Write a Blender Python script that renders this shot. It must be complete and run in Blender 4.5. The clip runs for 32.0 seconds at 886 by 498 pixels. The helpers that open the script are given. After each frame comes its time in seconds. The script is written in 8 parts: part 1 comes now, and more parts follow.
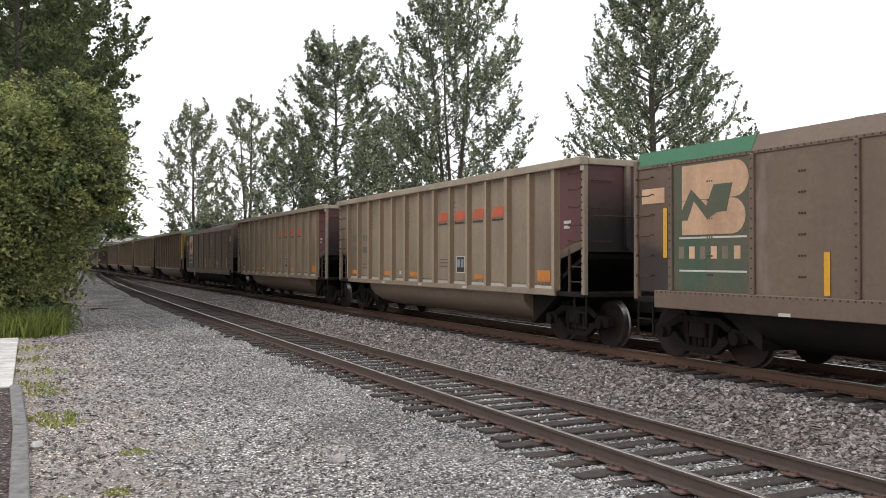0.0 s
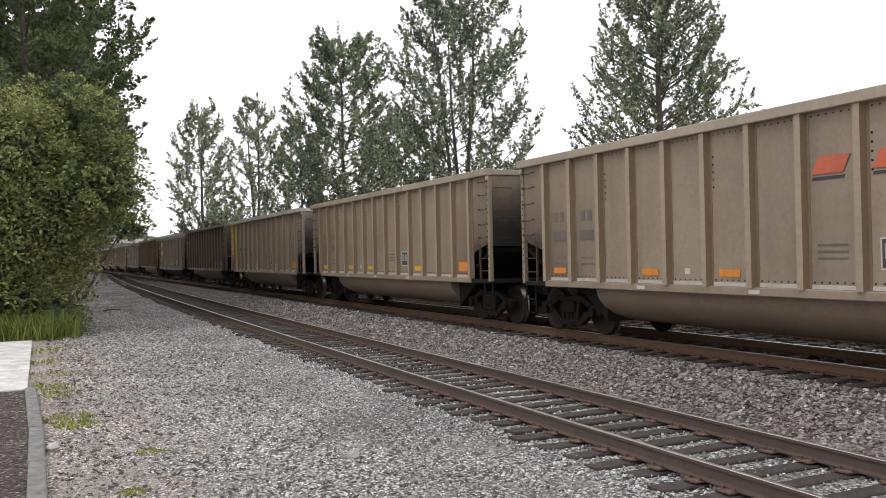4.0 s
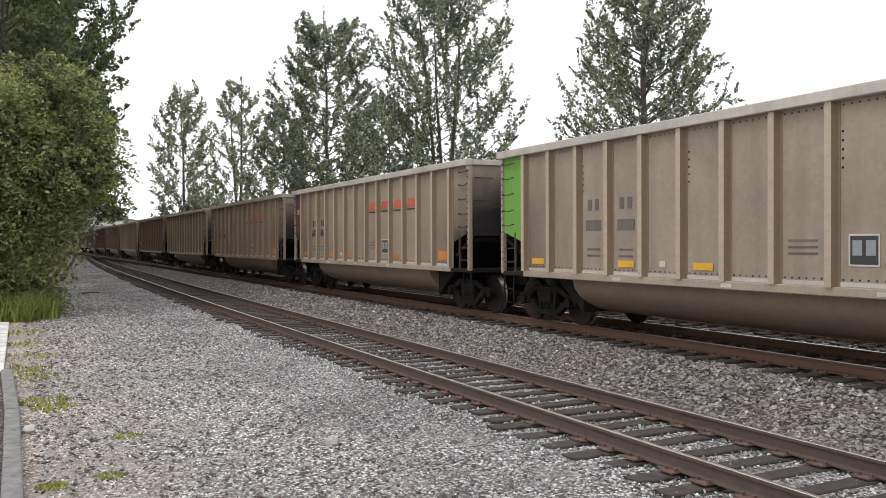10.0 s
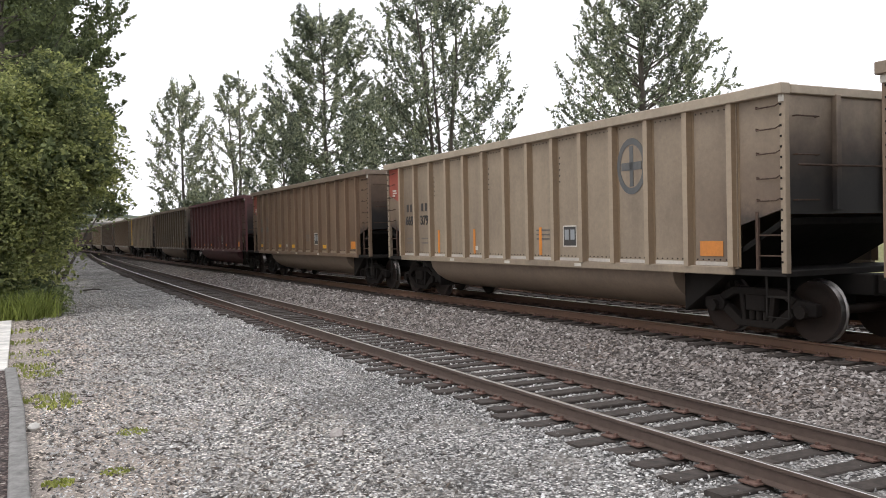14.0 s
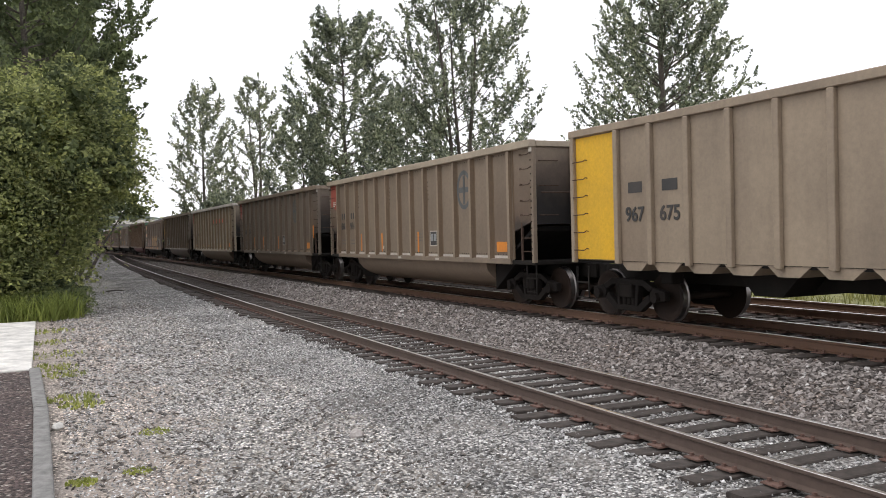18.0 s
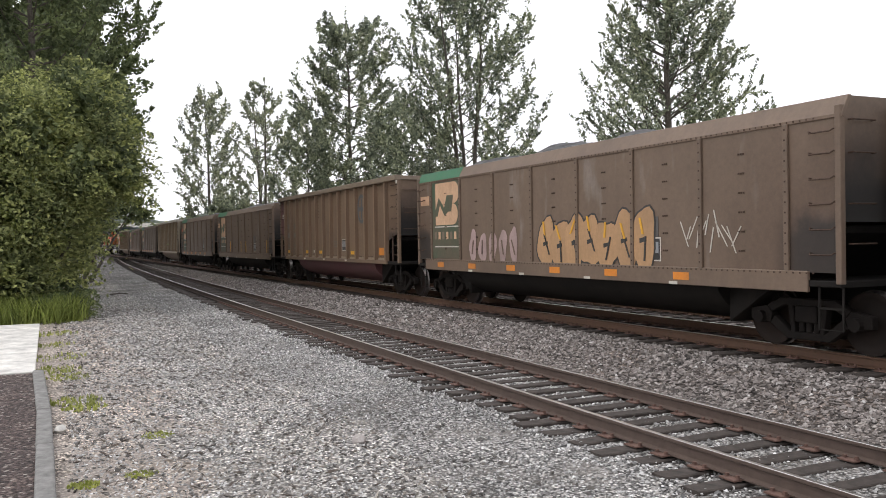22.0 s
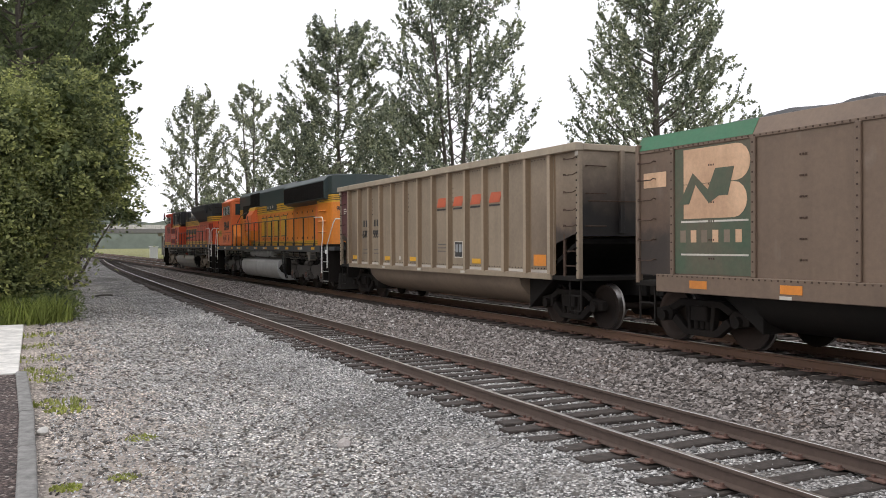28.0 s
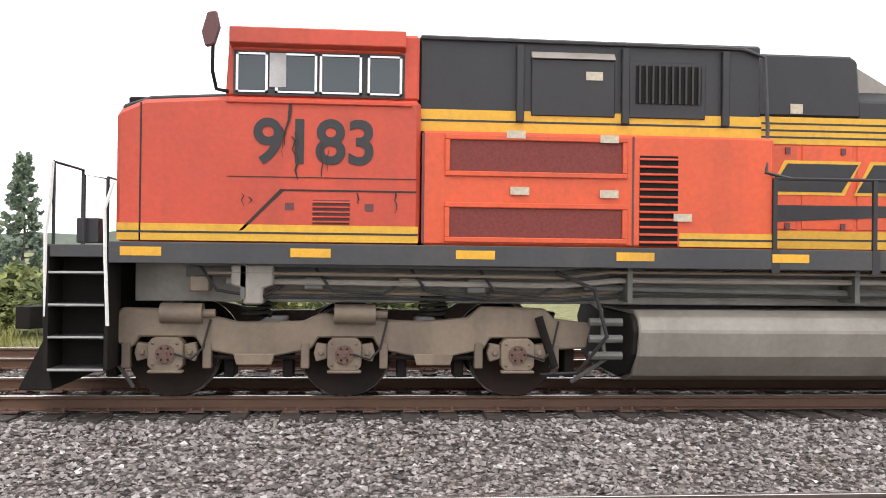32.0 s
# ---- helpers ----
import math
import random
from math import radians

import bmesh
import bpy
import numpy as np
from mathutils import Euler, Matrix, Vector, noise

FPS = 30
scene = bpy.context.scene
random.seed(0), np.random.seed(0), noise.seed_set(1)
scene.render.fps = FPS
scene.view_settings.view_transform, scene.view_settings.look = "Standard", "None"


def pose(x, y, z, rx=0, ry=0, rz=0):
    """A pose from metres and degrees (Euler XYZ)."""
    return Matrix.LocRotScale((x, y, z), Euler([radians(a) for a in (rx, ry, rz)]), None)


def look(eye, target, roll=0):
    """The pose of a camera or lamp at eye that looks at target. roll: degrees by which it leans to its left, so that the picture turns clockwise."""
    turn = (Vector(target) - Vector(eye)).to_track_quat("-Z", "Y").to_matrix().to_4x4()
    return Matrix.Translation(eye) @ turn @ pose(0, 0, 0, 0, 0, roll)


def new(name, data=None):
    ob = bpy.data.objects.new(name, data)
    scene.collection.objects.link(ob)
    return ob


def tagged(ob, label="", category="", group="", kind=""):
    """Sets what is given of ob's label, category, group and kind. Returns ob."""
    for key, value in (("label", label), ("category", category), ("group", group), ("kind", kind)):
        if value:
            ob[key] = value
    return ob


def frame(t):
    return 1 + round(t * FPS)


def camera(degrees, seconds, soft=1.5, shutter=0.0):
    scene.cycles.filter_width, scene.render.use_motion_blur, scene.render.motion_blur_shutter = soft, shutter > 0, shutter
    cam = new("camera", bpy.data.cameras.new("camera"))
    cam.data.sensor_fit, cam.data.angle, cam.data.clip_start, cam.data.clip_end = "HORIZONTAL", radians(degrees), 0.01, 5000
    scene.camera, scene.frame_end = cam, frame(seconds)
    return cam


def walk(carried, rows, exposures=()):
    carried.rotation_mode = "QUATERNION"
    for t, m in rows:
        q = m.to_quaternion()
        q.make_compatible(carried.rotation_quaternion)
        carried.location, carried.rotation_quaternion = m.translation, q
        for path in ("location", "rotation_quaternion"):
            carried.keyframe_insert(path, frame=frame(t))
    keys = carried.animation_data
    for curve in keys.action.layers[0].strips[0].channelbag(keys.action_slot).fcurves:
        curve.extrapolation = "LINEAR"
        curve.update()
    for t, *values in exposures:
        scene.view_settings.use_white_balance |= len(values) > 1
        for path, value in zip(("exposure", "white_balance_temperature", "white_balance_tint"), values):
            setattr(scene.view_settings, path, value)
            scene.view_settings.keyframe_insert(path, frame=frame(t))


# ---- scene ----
cam = camera(54.5, 32.0, soft=0.9)


def cam_pose(yaw, pitch, roll, x=0.0, y=0.0, z=0.0):
    return pose(x, y, z + 2.08, 90 + pitch, 0, yaw) @ pose(0, 0, 0, 0, 0, roll)


# seconds, yaw, pitch, roll, sway
LOOKS = [
    (0.0, 64.270, 0.716, 0.031, 0.000, 0.000, 0.000),
    (0.5, 64.208, 0.638, -0.229, 0.000, 0.000, 0.000),
    (1.0, 64.257, 0.573, -0.762, 0.000, 0.000, 0.000),
    (1.5, 64.346, 0.466, -1.081, 0.000, 0.000, 0.000),
    (2.0, 64.531, 0.438, -0.981, 0.000, 0.000, 0.000),
    (2.5, 64.695, 0.410, -0.792, 0.000, 0.000, 0.000),
    (3.0, 64.861, 0.373, -0.824, 0.000, 0.000, 0.000),
    (3.5, 64.981, 0.339, -1.159, 0.000, 0.000, 0.000),
    (5.5, 64.566, 0.279, -1.394, 0.000, 0.000, 0.000),
    (6.0, 64.307, 0.224, -1.471, 0.000, 0.000, 0.000),
    (6.5, 64.097, 0.154, -1.273, 0.000, 0.000, 0.000),
    (7.0, 63.958, 0.099, -1.040, 0.000, 0.000, 0.000),
    (7.5, 63.852, 0.039, -0.854, 0.000, 0.000, 0.000),
    (8.0, 63.768, -0.052, -0.732, 0.000, 0.000, 0.000),
    (8.5, 63.740, -0.149, -0.972, 0.000, 0.000, 0.000),
    (9.0, 63.744, -0.271, -0.877, 0.000, 0.000, 0.000),
    (9.5, 63.733, -0.354, -0.429, 0.000, 0.000, 0.000),
    (10.0, 63.715, -0.448, -0.178, 0.000, 0.000, 0.000),
    (10.5, 63.677, -0.536, -0.536, 0.000, 0.000, 0.000),
    (11.0, 63.634, -0.640, -0.728, 0.000, 0.000, 0.000),
    (11.5, 63.562, -0.711, -0.713, 0.000, 0.000, 0.000),
    (12.0, 63.509, -0.781, -0.708, 0.000, 0.000, 0.000),
    (12.5, 63.525, -0.894, -0.669, 0.000, 0.000, 0.000),
    (13.0, 63.560, -0.994, -0.748, 0.000, 0.000, 0.000),
    (13.5, 63.651, -1.062, -1.147, 0.000, 0.000, 0.000),
    (14.0, 63.766, -1.077, -1.243, 0.000, 0.000, 0.000),
    (14.5, 63.912, -1.064, -1.267, 0.000, 0.000, 0.000),
    (16.5, 64.574, -1.036, -1.517, 0.000, 0.000, 0.000),
    (17.0, 64.741, -1.032, -1.511, 0.000, 0.000, 0.000),
    (17.5, 64.894, -1.029, -1.414, 0.000, 0.000, 0.000),
    (18.0, 65.053, -1.008, -1.402, 0.000, 0.000, 0.000),
    (18.5, 65.178, -1.009, -1.467, 0.000, 0.000, 0.000),
    (19.0, 65.295, -1.000, -1.627, 0.000, 0.000, 0.000),
    (19.5, 65.423, -0.986, -1.486, 0.000, 0.000, 0.000),
    (20.0, 65.495, -0.935, -1.179, 0.000, 0.000, 0.000),
    (20.5, 65.527, -0.881, -1.261, 0.000, 0.000, 0.000),
    (21.0, 65.499, -0.798, -1.139, 0.000, 0.000, 0.000),
    (21.5, 65.404, -0.672, -0.808, 0.000, 0.000, 0.000),
    (22.0, 65.317, -0.597, -0.888, 0.000, 0.000, 0.000),
    (22.5, 65.143, -0.452, -0.731, 0.000, 0.000, 0.000),
    (23.0, 64.980, -0.436, -0.866, 0.000, 0.000, 0.000),
    (23.5, 64.842, -0.418, -1.075, 0.000, 0.000, 0.000),
    (24.0, 64.775, -0.392, -0.981, 0.000, 0.000, 0.000),
    (24.5, 64.706, -0.368, -0.984, 0.000, 0.000, 0.000),
    (25.0, 64.657, -0.389, -1.337, 0.000, 0.000, 0.000),
    (25.5, 64.661, -0.387, -1.254, 0.000, 0.000, 0.000),
    (27.5, 64.631, -0.324, -0.728, 0.000, 0.000, 0.000),
    (28.0, 64.494, -0.279, -0.260, 0.000, 0.000, 0.000),
    (28.5, 64.219, -0.197, 0.232, 0.000, 0.000, 0.000),
    (29.0, 63.449, -0.066, 0.466, 0.003, -0.040, 0.007),
    (29.5, 60.543, 0.017, 0.291, -0.006, -0.016, 0.006),
    (30.0, 58.057, 0.126, 0.233, -0.004, 0.008, 0.002),
    (30.4, 54.85, 0.19, 0.38, 0.022, 0.038, 0.003),
    (30.5, 53.258, 0.220, 0.446, 0.032, 0.049, 0.004),
    (30.6, 51.454, 0.342, 0.536, 0.029, 0.042, 0.005),
    (30.7, 49.220, 0.377, 0.743, 0.028, 0.039, 0.006),
    (30.8, 46.269, 0.233, 0.619, 0.029, 0.035, 0.007),
    (30.9, 44.438, 0.035, 0.944, 0.035, 0.044, 0.003),
    (31.0, 40.978, -0.097, 1.374, 0.045, 0.057, 0.000),
    (31.1, 39.044, -0.194, 1.534, 0.041, 0.056, 0.004),
    (31.3, 32.273, -0.383, 1.648, 0.039, 0.052, 0.006),
    (31.4, 28.490, -0.229, 1.895, 0.040, 0.050, 0.005),
    (31.5, 23.513, -0.144, 1.554, 0.035, 0.037, 0.003),
    (31.7, 12.779, 0.135, 0.965, 0.023, 0.018, -0.002),
    (32.0, -4.543, 0.422, 0.678, 0.016, -0.005, -0.014),]
walk(cam, [(r[0], cam_pose(*r[1:])) for r in LOOKS],
     exposures=[(0, 0.12), (3.0, 0.12), (9.0, 0.22), (13.0, 0.28), (19.0, 0.24), (25.0, 0.28), (29.0, 0.15), (30.0, 0.15), (30.6, 0.3), (31.0, 0.5), (31.5, 0.42), (32.0, 0.82)])

# ---- light: bright overcast ----
world = bpy.data.worlds.new("overcast")
scene.world = world
world.use_nodes = True
wn = world.node_tree.nodes
wl = world.node_tree.links
wn.clear()
w_out = wn.new("ShaderNodeOutputWorld")
w_bg = wn.new("ShaderNodeBackground")
w_sky = wn.new("ShaderNodeTexSky")
w_sky.sky_type = "NISHITA"
w_sky.sun_disc = False
w_sky.sun_elevation = radians(58)
w_sky.sun_rotation = radians(200)
w_mix = wn.new("ShaderNodeMix")
w_mix.data_type = "RGBA"
w_mix.inputs[0].default_value = 0.96
w_mix.inputs[7].default_value = (11.05, 11.0, 11.6, 1)
w_bg.inputs["Strength"].default_value = 0.1
wl.new(w_sky.outputs[0], w_mix.inputs[6])
wl.new(w_mix.outputs[2], w_bg.inputs[0])
wl.new(w_bg.outputs[0], w_out.inputs[0])

sun_data = bpy.data.lights.new("sun", "SUN")
sun_data.energy = 0.7
sun_data.angle = radians(25)
sun_data.color = (1.0, 0.97, 0.92)
sun = new("sun", sun_data)
sun.matrix_world = look((-10, -25, 60), (0, 6, 0))


# ---- materials ----
def nodes_of(name):
    m = bpy.data.materials.new(name)
    m.use_nodes = True
    nt = m.node_tree
    return m, nt, nt.nodes["Principled BSDF"]


def ramp_node(nt, stops):
    r = nt.nodes.new("ShaderNodeValToRGB")
    e = r.color_ramp.elements
    while len(e) < len(stops):
        e.new(0.5)
    for el, (p, c) in zip(e, stops):
        el.position = p
        el.color = (*c, 1) if len(c) == 3 else c
    return r


def noise_node(nt, scale, detail=4, rough=0.6, stretch=(1, 1, 1), coord="Object", shift=False):
    tc = nt.nodes.new("ShaderNodeTexCoord")
    mp = nt.nodes.new("ShaderNodeMapping")
    mp.inputs["Scale"].default_value = stretch
    n = nt.nodes.new("ShaderNodeTexNoise")
    n.inputs["Scale"].default_value = scale
    n.inputs["Detail"].default_value = detail
    n.inputs["Roughness"].default_value = rough
    if shift:
        info = nt.nodes.new("ShaderNodeObjectInfo")
        off = nt.nodes.new("ShaderNodeVectorMath")
        off.operation = "MULTIPLY_ADD"
        off.inputs[1].default_value = (41.0, 23.0, 0.7)
        nt.links.new(info.outputs["Random"], off.inputs[0])
        nt.links.new(tc.outputs[coord], off.inputs[2])
        nt.links.new(off.outputs[0], mp.inputs[0])
    else:
        nt.links.new(tc.outputs[coord], mp.inputs[0])
    nt.links.new(mp.outputs[0], n.inputs["Vector"])
    return n


def mix_node(nt, fac, a, b, mode="MIX"):
    m = nt.nodes.new("ShaderNodeMix")
    m.data_type = "RGBA"
    m.blend_type = mode
    for sock, v in ((m.inputs[0], fac), (m.inputs[6], a), (m.inputs[7], b)):
        if isinstance(v, (int, float)):
            sock.default_value = v
        elif isinstance(v, tuple):
            sock.default_value = (*v, 1)
        else:
            nt.links.new(v, sock)
    return m.outputs[2]


def bump_node(nt, height, strength, dist, bsdf):
    b = nt.nodes.new("ShaderNodeBump")
    b.inputs["Strength"].default_value = strength
    b.inputs["Distance"].default_value = dist
    nt.links.new(height, b.inputs["Height"])
    nt.links.new(b.outputs[0], bsdf.inputs["Normal"])


def tone(c, k):
    return tuple(min(1.0, v * k) for v in c)


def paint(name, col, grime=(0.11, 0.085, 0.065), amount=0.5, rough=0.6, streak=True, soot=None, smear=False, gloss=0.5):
    """Weathered paint: dust in clouds and soft runs; soot with painted-in shade on car ends where asked; pale washed
    smears.
    """
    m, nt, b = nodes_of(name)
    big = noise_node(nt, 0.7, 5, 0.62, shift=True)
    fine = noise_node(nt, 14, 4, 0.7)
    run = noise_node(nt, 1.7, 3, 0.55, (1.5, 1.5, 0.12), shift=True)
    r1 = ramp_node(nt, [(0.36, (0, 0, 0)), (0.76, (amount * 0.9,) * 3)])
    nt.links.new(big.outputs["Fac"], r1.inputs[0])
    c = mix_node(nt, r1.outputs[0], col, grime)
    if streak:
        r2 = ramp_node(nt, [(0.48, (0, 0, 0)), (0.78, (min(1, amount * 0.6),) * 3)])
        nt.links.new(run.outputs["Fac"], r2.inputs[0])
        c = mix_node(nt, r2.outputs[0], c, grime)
    if smear:
        wash = noise_node(nt, 1.1, 3, 0.55, (1.7, 1.7, 0.5), shift=True)
        r4 = ramp_node(nt, [(0.6, (0, 0, 0)), (0.8, (0.5, 0.5, 0.5))])
        nt.links.new(wash.outputs["Fac"], r4.inputs[0])
        c = mix_node(nt, r4.outputs[0], c, (0.36, 0.33, 0.3))
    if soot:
        c = soot_shade_nodes(nt, c, soot)
    r3 = ramp_node(nt, [(0.3, (0.88, 0.88, 0.88)), (0.7, (1.08, 1.07, 1.06))])
    nt.links.new(fine.outputs["Fac"], r3.inputs[0])
    c = mix_node(nt, 1.0, c, r3.outputs[0], "MULTIPLY")
    nt.links.new(c, b.inputs["Base Color"])
    b.inputs["Roughness"].default_value = rough
    b.inputs["Specular IOR Level"].default_value = gloss
    bump_node(nt, fine.outputs["Fac"], 0.08, 0.01, b)
    return m


def map_node(nt, value, lo, hi):
    r = nt.nodes.new("ShaderNodeMapRange")
    r.interpolation_type = "SMOOTHSTEP"
    nt.links.new(value, r.inputs["Value"])
    r.inputs["From Min"].default_value = lo
    r.inputs["From Max"].default_value = hi
    return r.outputs["Result"]


def math_node(nt, op, a, b):
    m = nt.nodes.new("ShaderNodeMath")
    m.operation = op
    for sock, v in ((m.inputs[0], a), (m.inputs[1], b)):
        if isinstance(v, (int, float)):
            sock.default_value = v
        else:
            nt.links.new(v, sock)
    return m.outputs[0]


def soot_shade_nodes(nt, c, kind):
    """Brake soot with shade painted in: over the lower end sheets, and on the sides round the end platforms."""
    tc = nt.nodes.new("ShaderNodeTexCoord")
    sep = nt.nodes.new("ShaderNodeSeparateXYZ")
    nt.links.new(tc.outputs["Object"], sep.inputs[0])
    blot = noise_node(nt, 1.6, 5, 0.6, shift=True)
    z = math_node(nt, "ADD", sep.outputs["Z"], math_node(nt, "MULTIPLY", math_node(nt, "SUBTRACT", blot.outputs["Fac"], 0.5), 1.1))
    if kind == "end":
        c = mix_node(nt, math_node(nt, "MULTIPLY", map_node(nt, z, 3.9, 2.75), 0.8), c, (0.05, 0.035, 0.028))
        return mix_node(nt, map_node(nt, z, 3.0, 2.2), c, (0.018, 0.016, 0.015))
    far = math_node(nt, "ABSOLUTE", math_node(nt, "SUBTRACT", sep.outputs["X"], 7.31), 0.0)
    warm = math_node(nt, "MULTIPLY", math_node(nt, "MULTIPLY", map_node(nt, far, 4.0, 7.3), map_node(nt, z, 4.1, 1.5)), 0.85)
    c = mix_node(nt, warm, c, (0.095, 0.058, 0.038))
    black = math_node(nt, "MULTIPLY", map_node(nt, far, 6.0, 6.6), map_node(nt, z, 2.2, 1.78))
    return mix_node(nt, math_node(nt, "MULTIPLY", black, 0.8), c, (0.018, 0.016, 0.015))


def metal(name, col, rough=0.45, metallic=0.9, rust=(0.12, 0.06, 0.035), amount=0.4):
    m, nt, b = nodes_of(name)
    n = noise_node(nt, 6, 5, 0.7)
    r = ramp_node(nt, [(0.42, (0, 0, 0)), (0.75, (amount,) * 3)])
    nt.links.new(n.outputs["Fac"], r.inputs[0])
    nt.links.new(mix_node(nt, r.outputs[0], col, rust), b.inputs["Base Color"])
    b.inputs["Metallic"].default_value = metallic
    b.inputs["Roughness"].default_value = rough
    bump_node(nt, n.outputs["Fac"], 0.15, 0.01, b)
    return m


def leaf_mat(name, dark, light, trans=0.25):
    m, nt, b = nodes_of(name)
    g = nt.nodes.new("ShaderNodeNewGeometry")
    r = ramp_node(nt, [(0.0, dark), (0.6, tuple((a + c) / 2 for a, c in zip(dark, light))), (1.0, light)])
    nt.links.new(g.outputs["Random Per Island"], r.inputs[0])
    n = noise_node(nt, 0.7, 3)
    r2 = ramp_node(nt, [(0.34, (0.62, 0.64, 0.66)), (0.66, (1.3, 1.27, 1.05))])
    nt.links.new(n.outputs["Fac"], r2.inputs[0])
    c = mix_node(nt, 1.0, r.outputs[0], r2.outputs[0], "MULTIPLY")
    nt.links.new(c, b.inputs["Base Color"])
    b.inputs["Roughness"].default_value = 0.6
    b.inputs["Specular IOR Level"].default_value = 0.3
    tr = nt.nodes.new("ShaderNodeBsdfTranslucent")
    nt.links.new(c, tr.inputs[0])
    mx = nt.nodes.new("ShaderNodeMixShader")
    mx.inputs[0].default_value = trans
    nt.links.new(b.outputs[0], mx.inputs[1])
    nt.links.new(tr.outputs[0], mx.inputs[2])
    nt.links.new(mx.outputs[0], nt.nodes["Material Output"].inputs[0])
    return m


def gravel(name, stops, size, tint=(1, 1, 1), patch=((0.4, (0.8, 0.8, 0.8)), (0.62, (1.15, 1.13, 1.1)))):
    """Crushed stone: cells of uneven brightness at stone size, with patches of dust."""
    m, nt, b = nodes_of(name)
    tc = nt.nodes.new("ShaderNodeTexCoord")
    warp = noise_node(nt, 1.5 / size, 2)
    wv = nt.nodes.new("ShaderNodeVectorMath")
    wv.operation = "MULTIPLY_ADD"
    wv.inputs[1].default_value = (size * 0.8,) * 3
    nt.links.new(warp.outputs["Color"], wv.inputs[0])
    nt.links.new(tc.outputs["Object"], wv.inputs[2])
    v = nt.nodes.new("ShaderNodeTexVoronoi")
    v.inputs["Scale"].default_value = 1 / size
    nt.links.new(wv.outputs[0], v.inputs["Vector"])
    sep = nt.nodes.new("ShaderNodeSeparateColor")
    nt.links.new(v.outputs["Color"], sep.inputs[0])
    r = ramp_node(nt, stops)
    nt.links.new(sep.outputs[0], r.inputs[0])
    # shade between the pieces painted as dark cell rims
    gap = ramp_node(nt, [(0.25, (1, 1, 1)), (0.75, (0.35, 0.33, 0.32))])
    nt.links.new(v.outputs["Distance"], gap.inputs[0])
    c = mix_node(nt, 1.0, r.outputs[0], gap.outputs[0], "MULTIPLY")
    big = noise_node(nt, 0.5, 6, 0.62)
    rb = ramp_node(nt, list(patch))
    nt.links.new(big.outputs["Fac"], rb.inputs[0])
    c = mix_node(nt, 1.0, c, rb.outputs[0], "MULTIPLY")
    c = mix_node(nt, 1.0, c, tint, "MULTIPLY")
    nt.links.new(c, b.inputs["Base Color"])
    b.inputs["Roughness"].default_value = 0.9
    inv = ramp_node(nt, [(0.0, (1, 1, 1)), (0.9, (0, 0, 0))])
    nt.links.new(v.outputs["Distance"], inv.inputs[0])
    bump_node(nt, inv.outputs[0], 0.9, size * 0.6, b)
    return m


def plain(name, col, rough=0.7, metallic=0.0, var=0.2, scale=8, gloss=0.5):
    m, nt, b = nodes_of(name)
    n = noise_node(nt, scale, 5, 0.65)
    r = ramp_node(nt, [(0.3, tone(col, 1 - var)), (0.7, tone(col, 1 + var))])
    nt.links.new(n.outputs["Fac"], r.inputs[0])
    nt.links.new(r.outputs[0], b.inputs["Base Color"])
    b.inputs["Roughness"].default_value = rough
    b.inputs["Metallic"].default_value = metallic
    b.inputs["Specular IOR Level"].default_value = gloss
    bump_node(nt, n.outputs["Fac"], 0.1, 0.01, b)
    return m


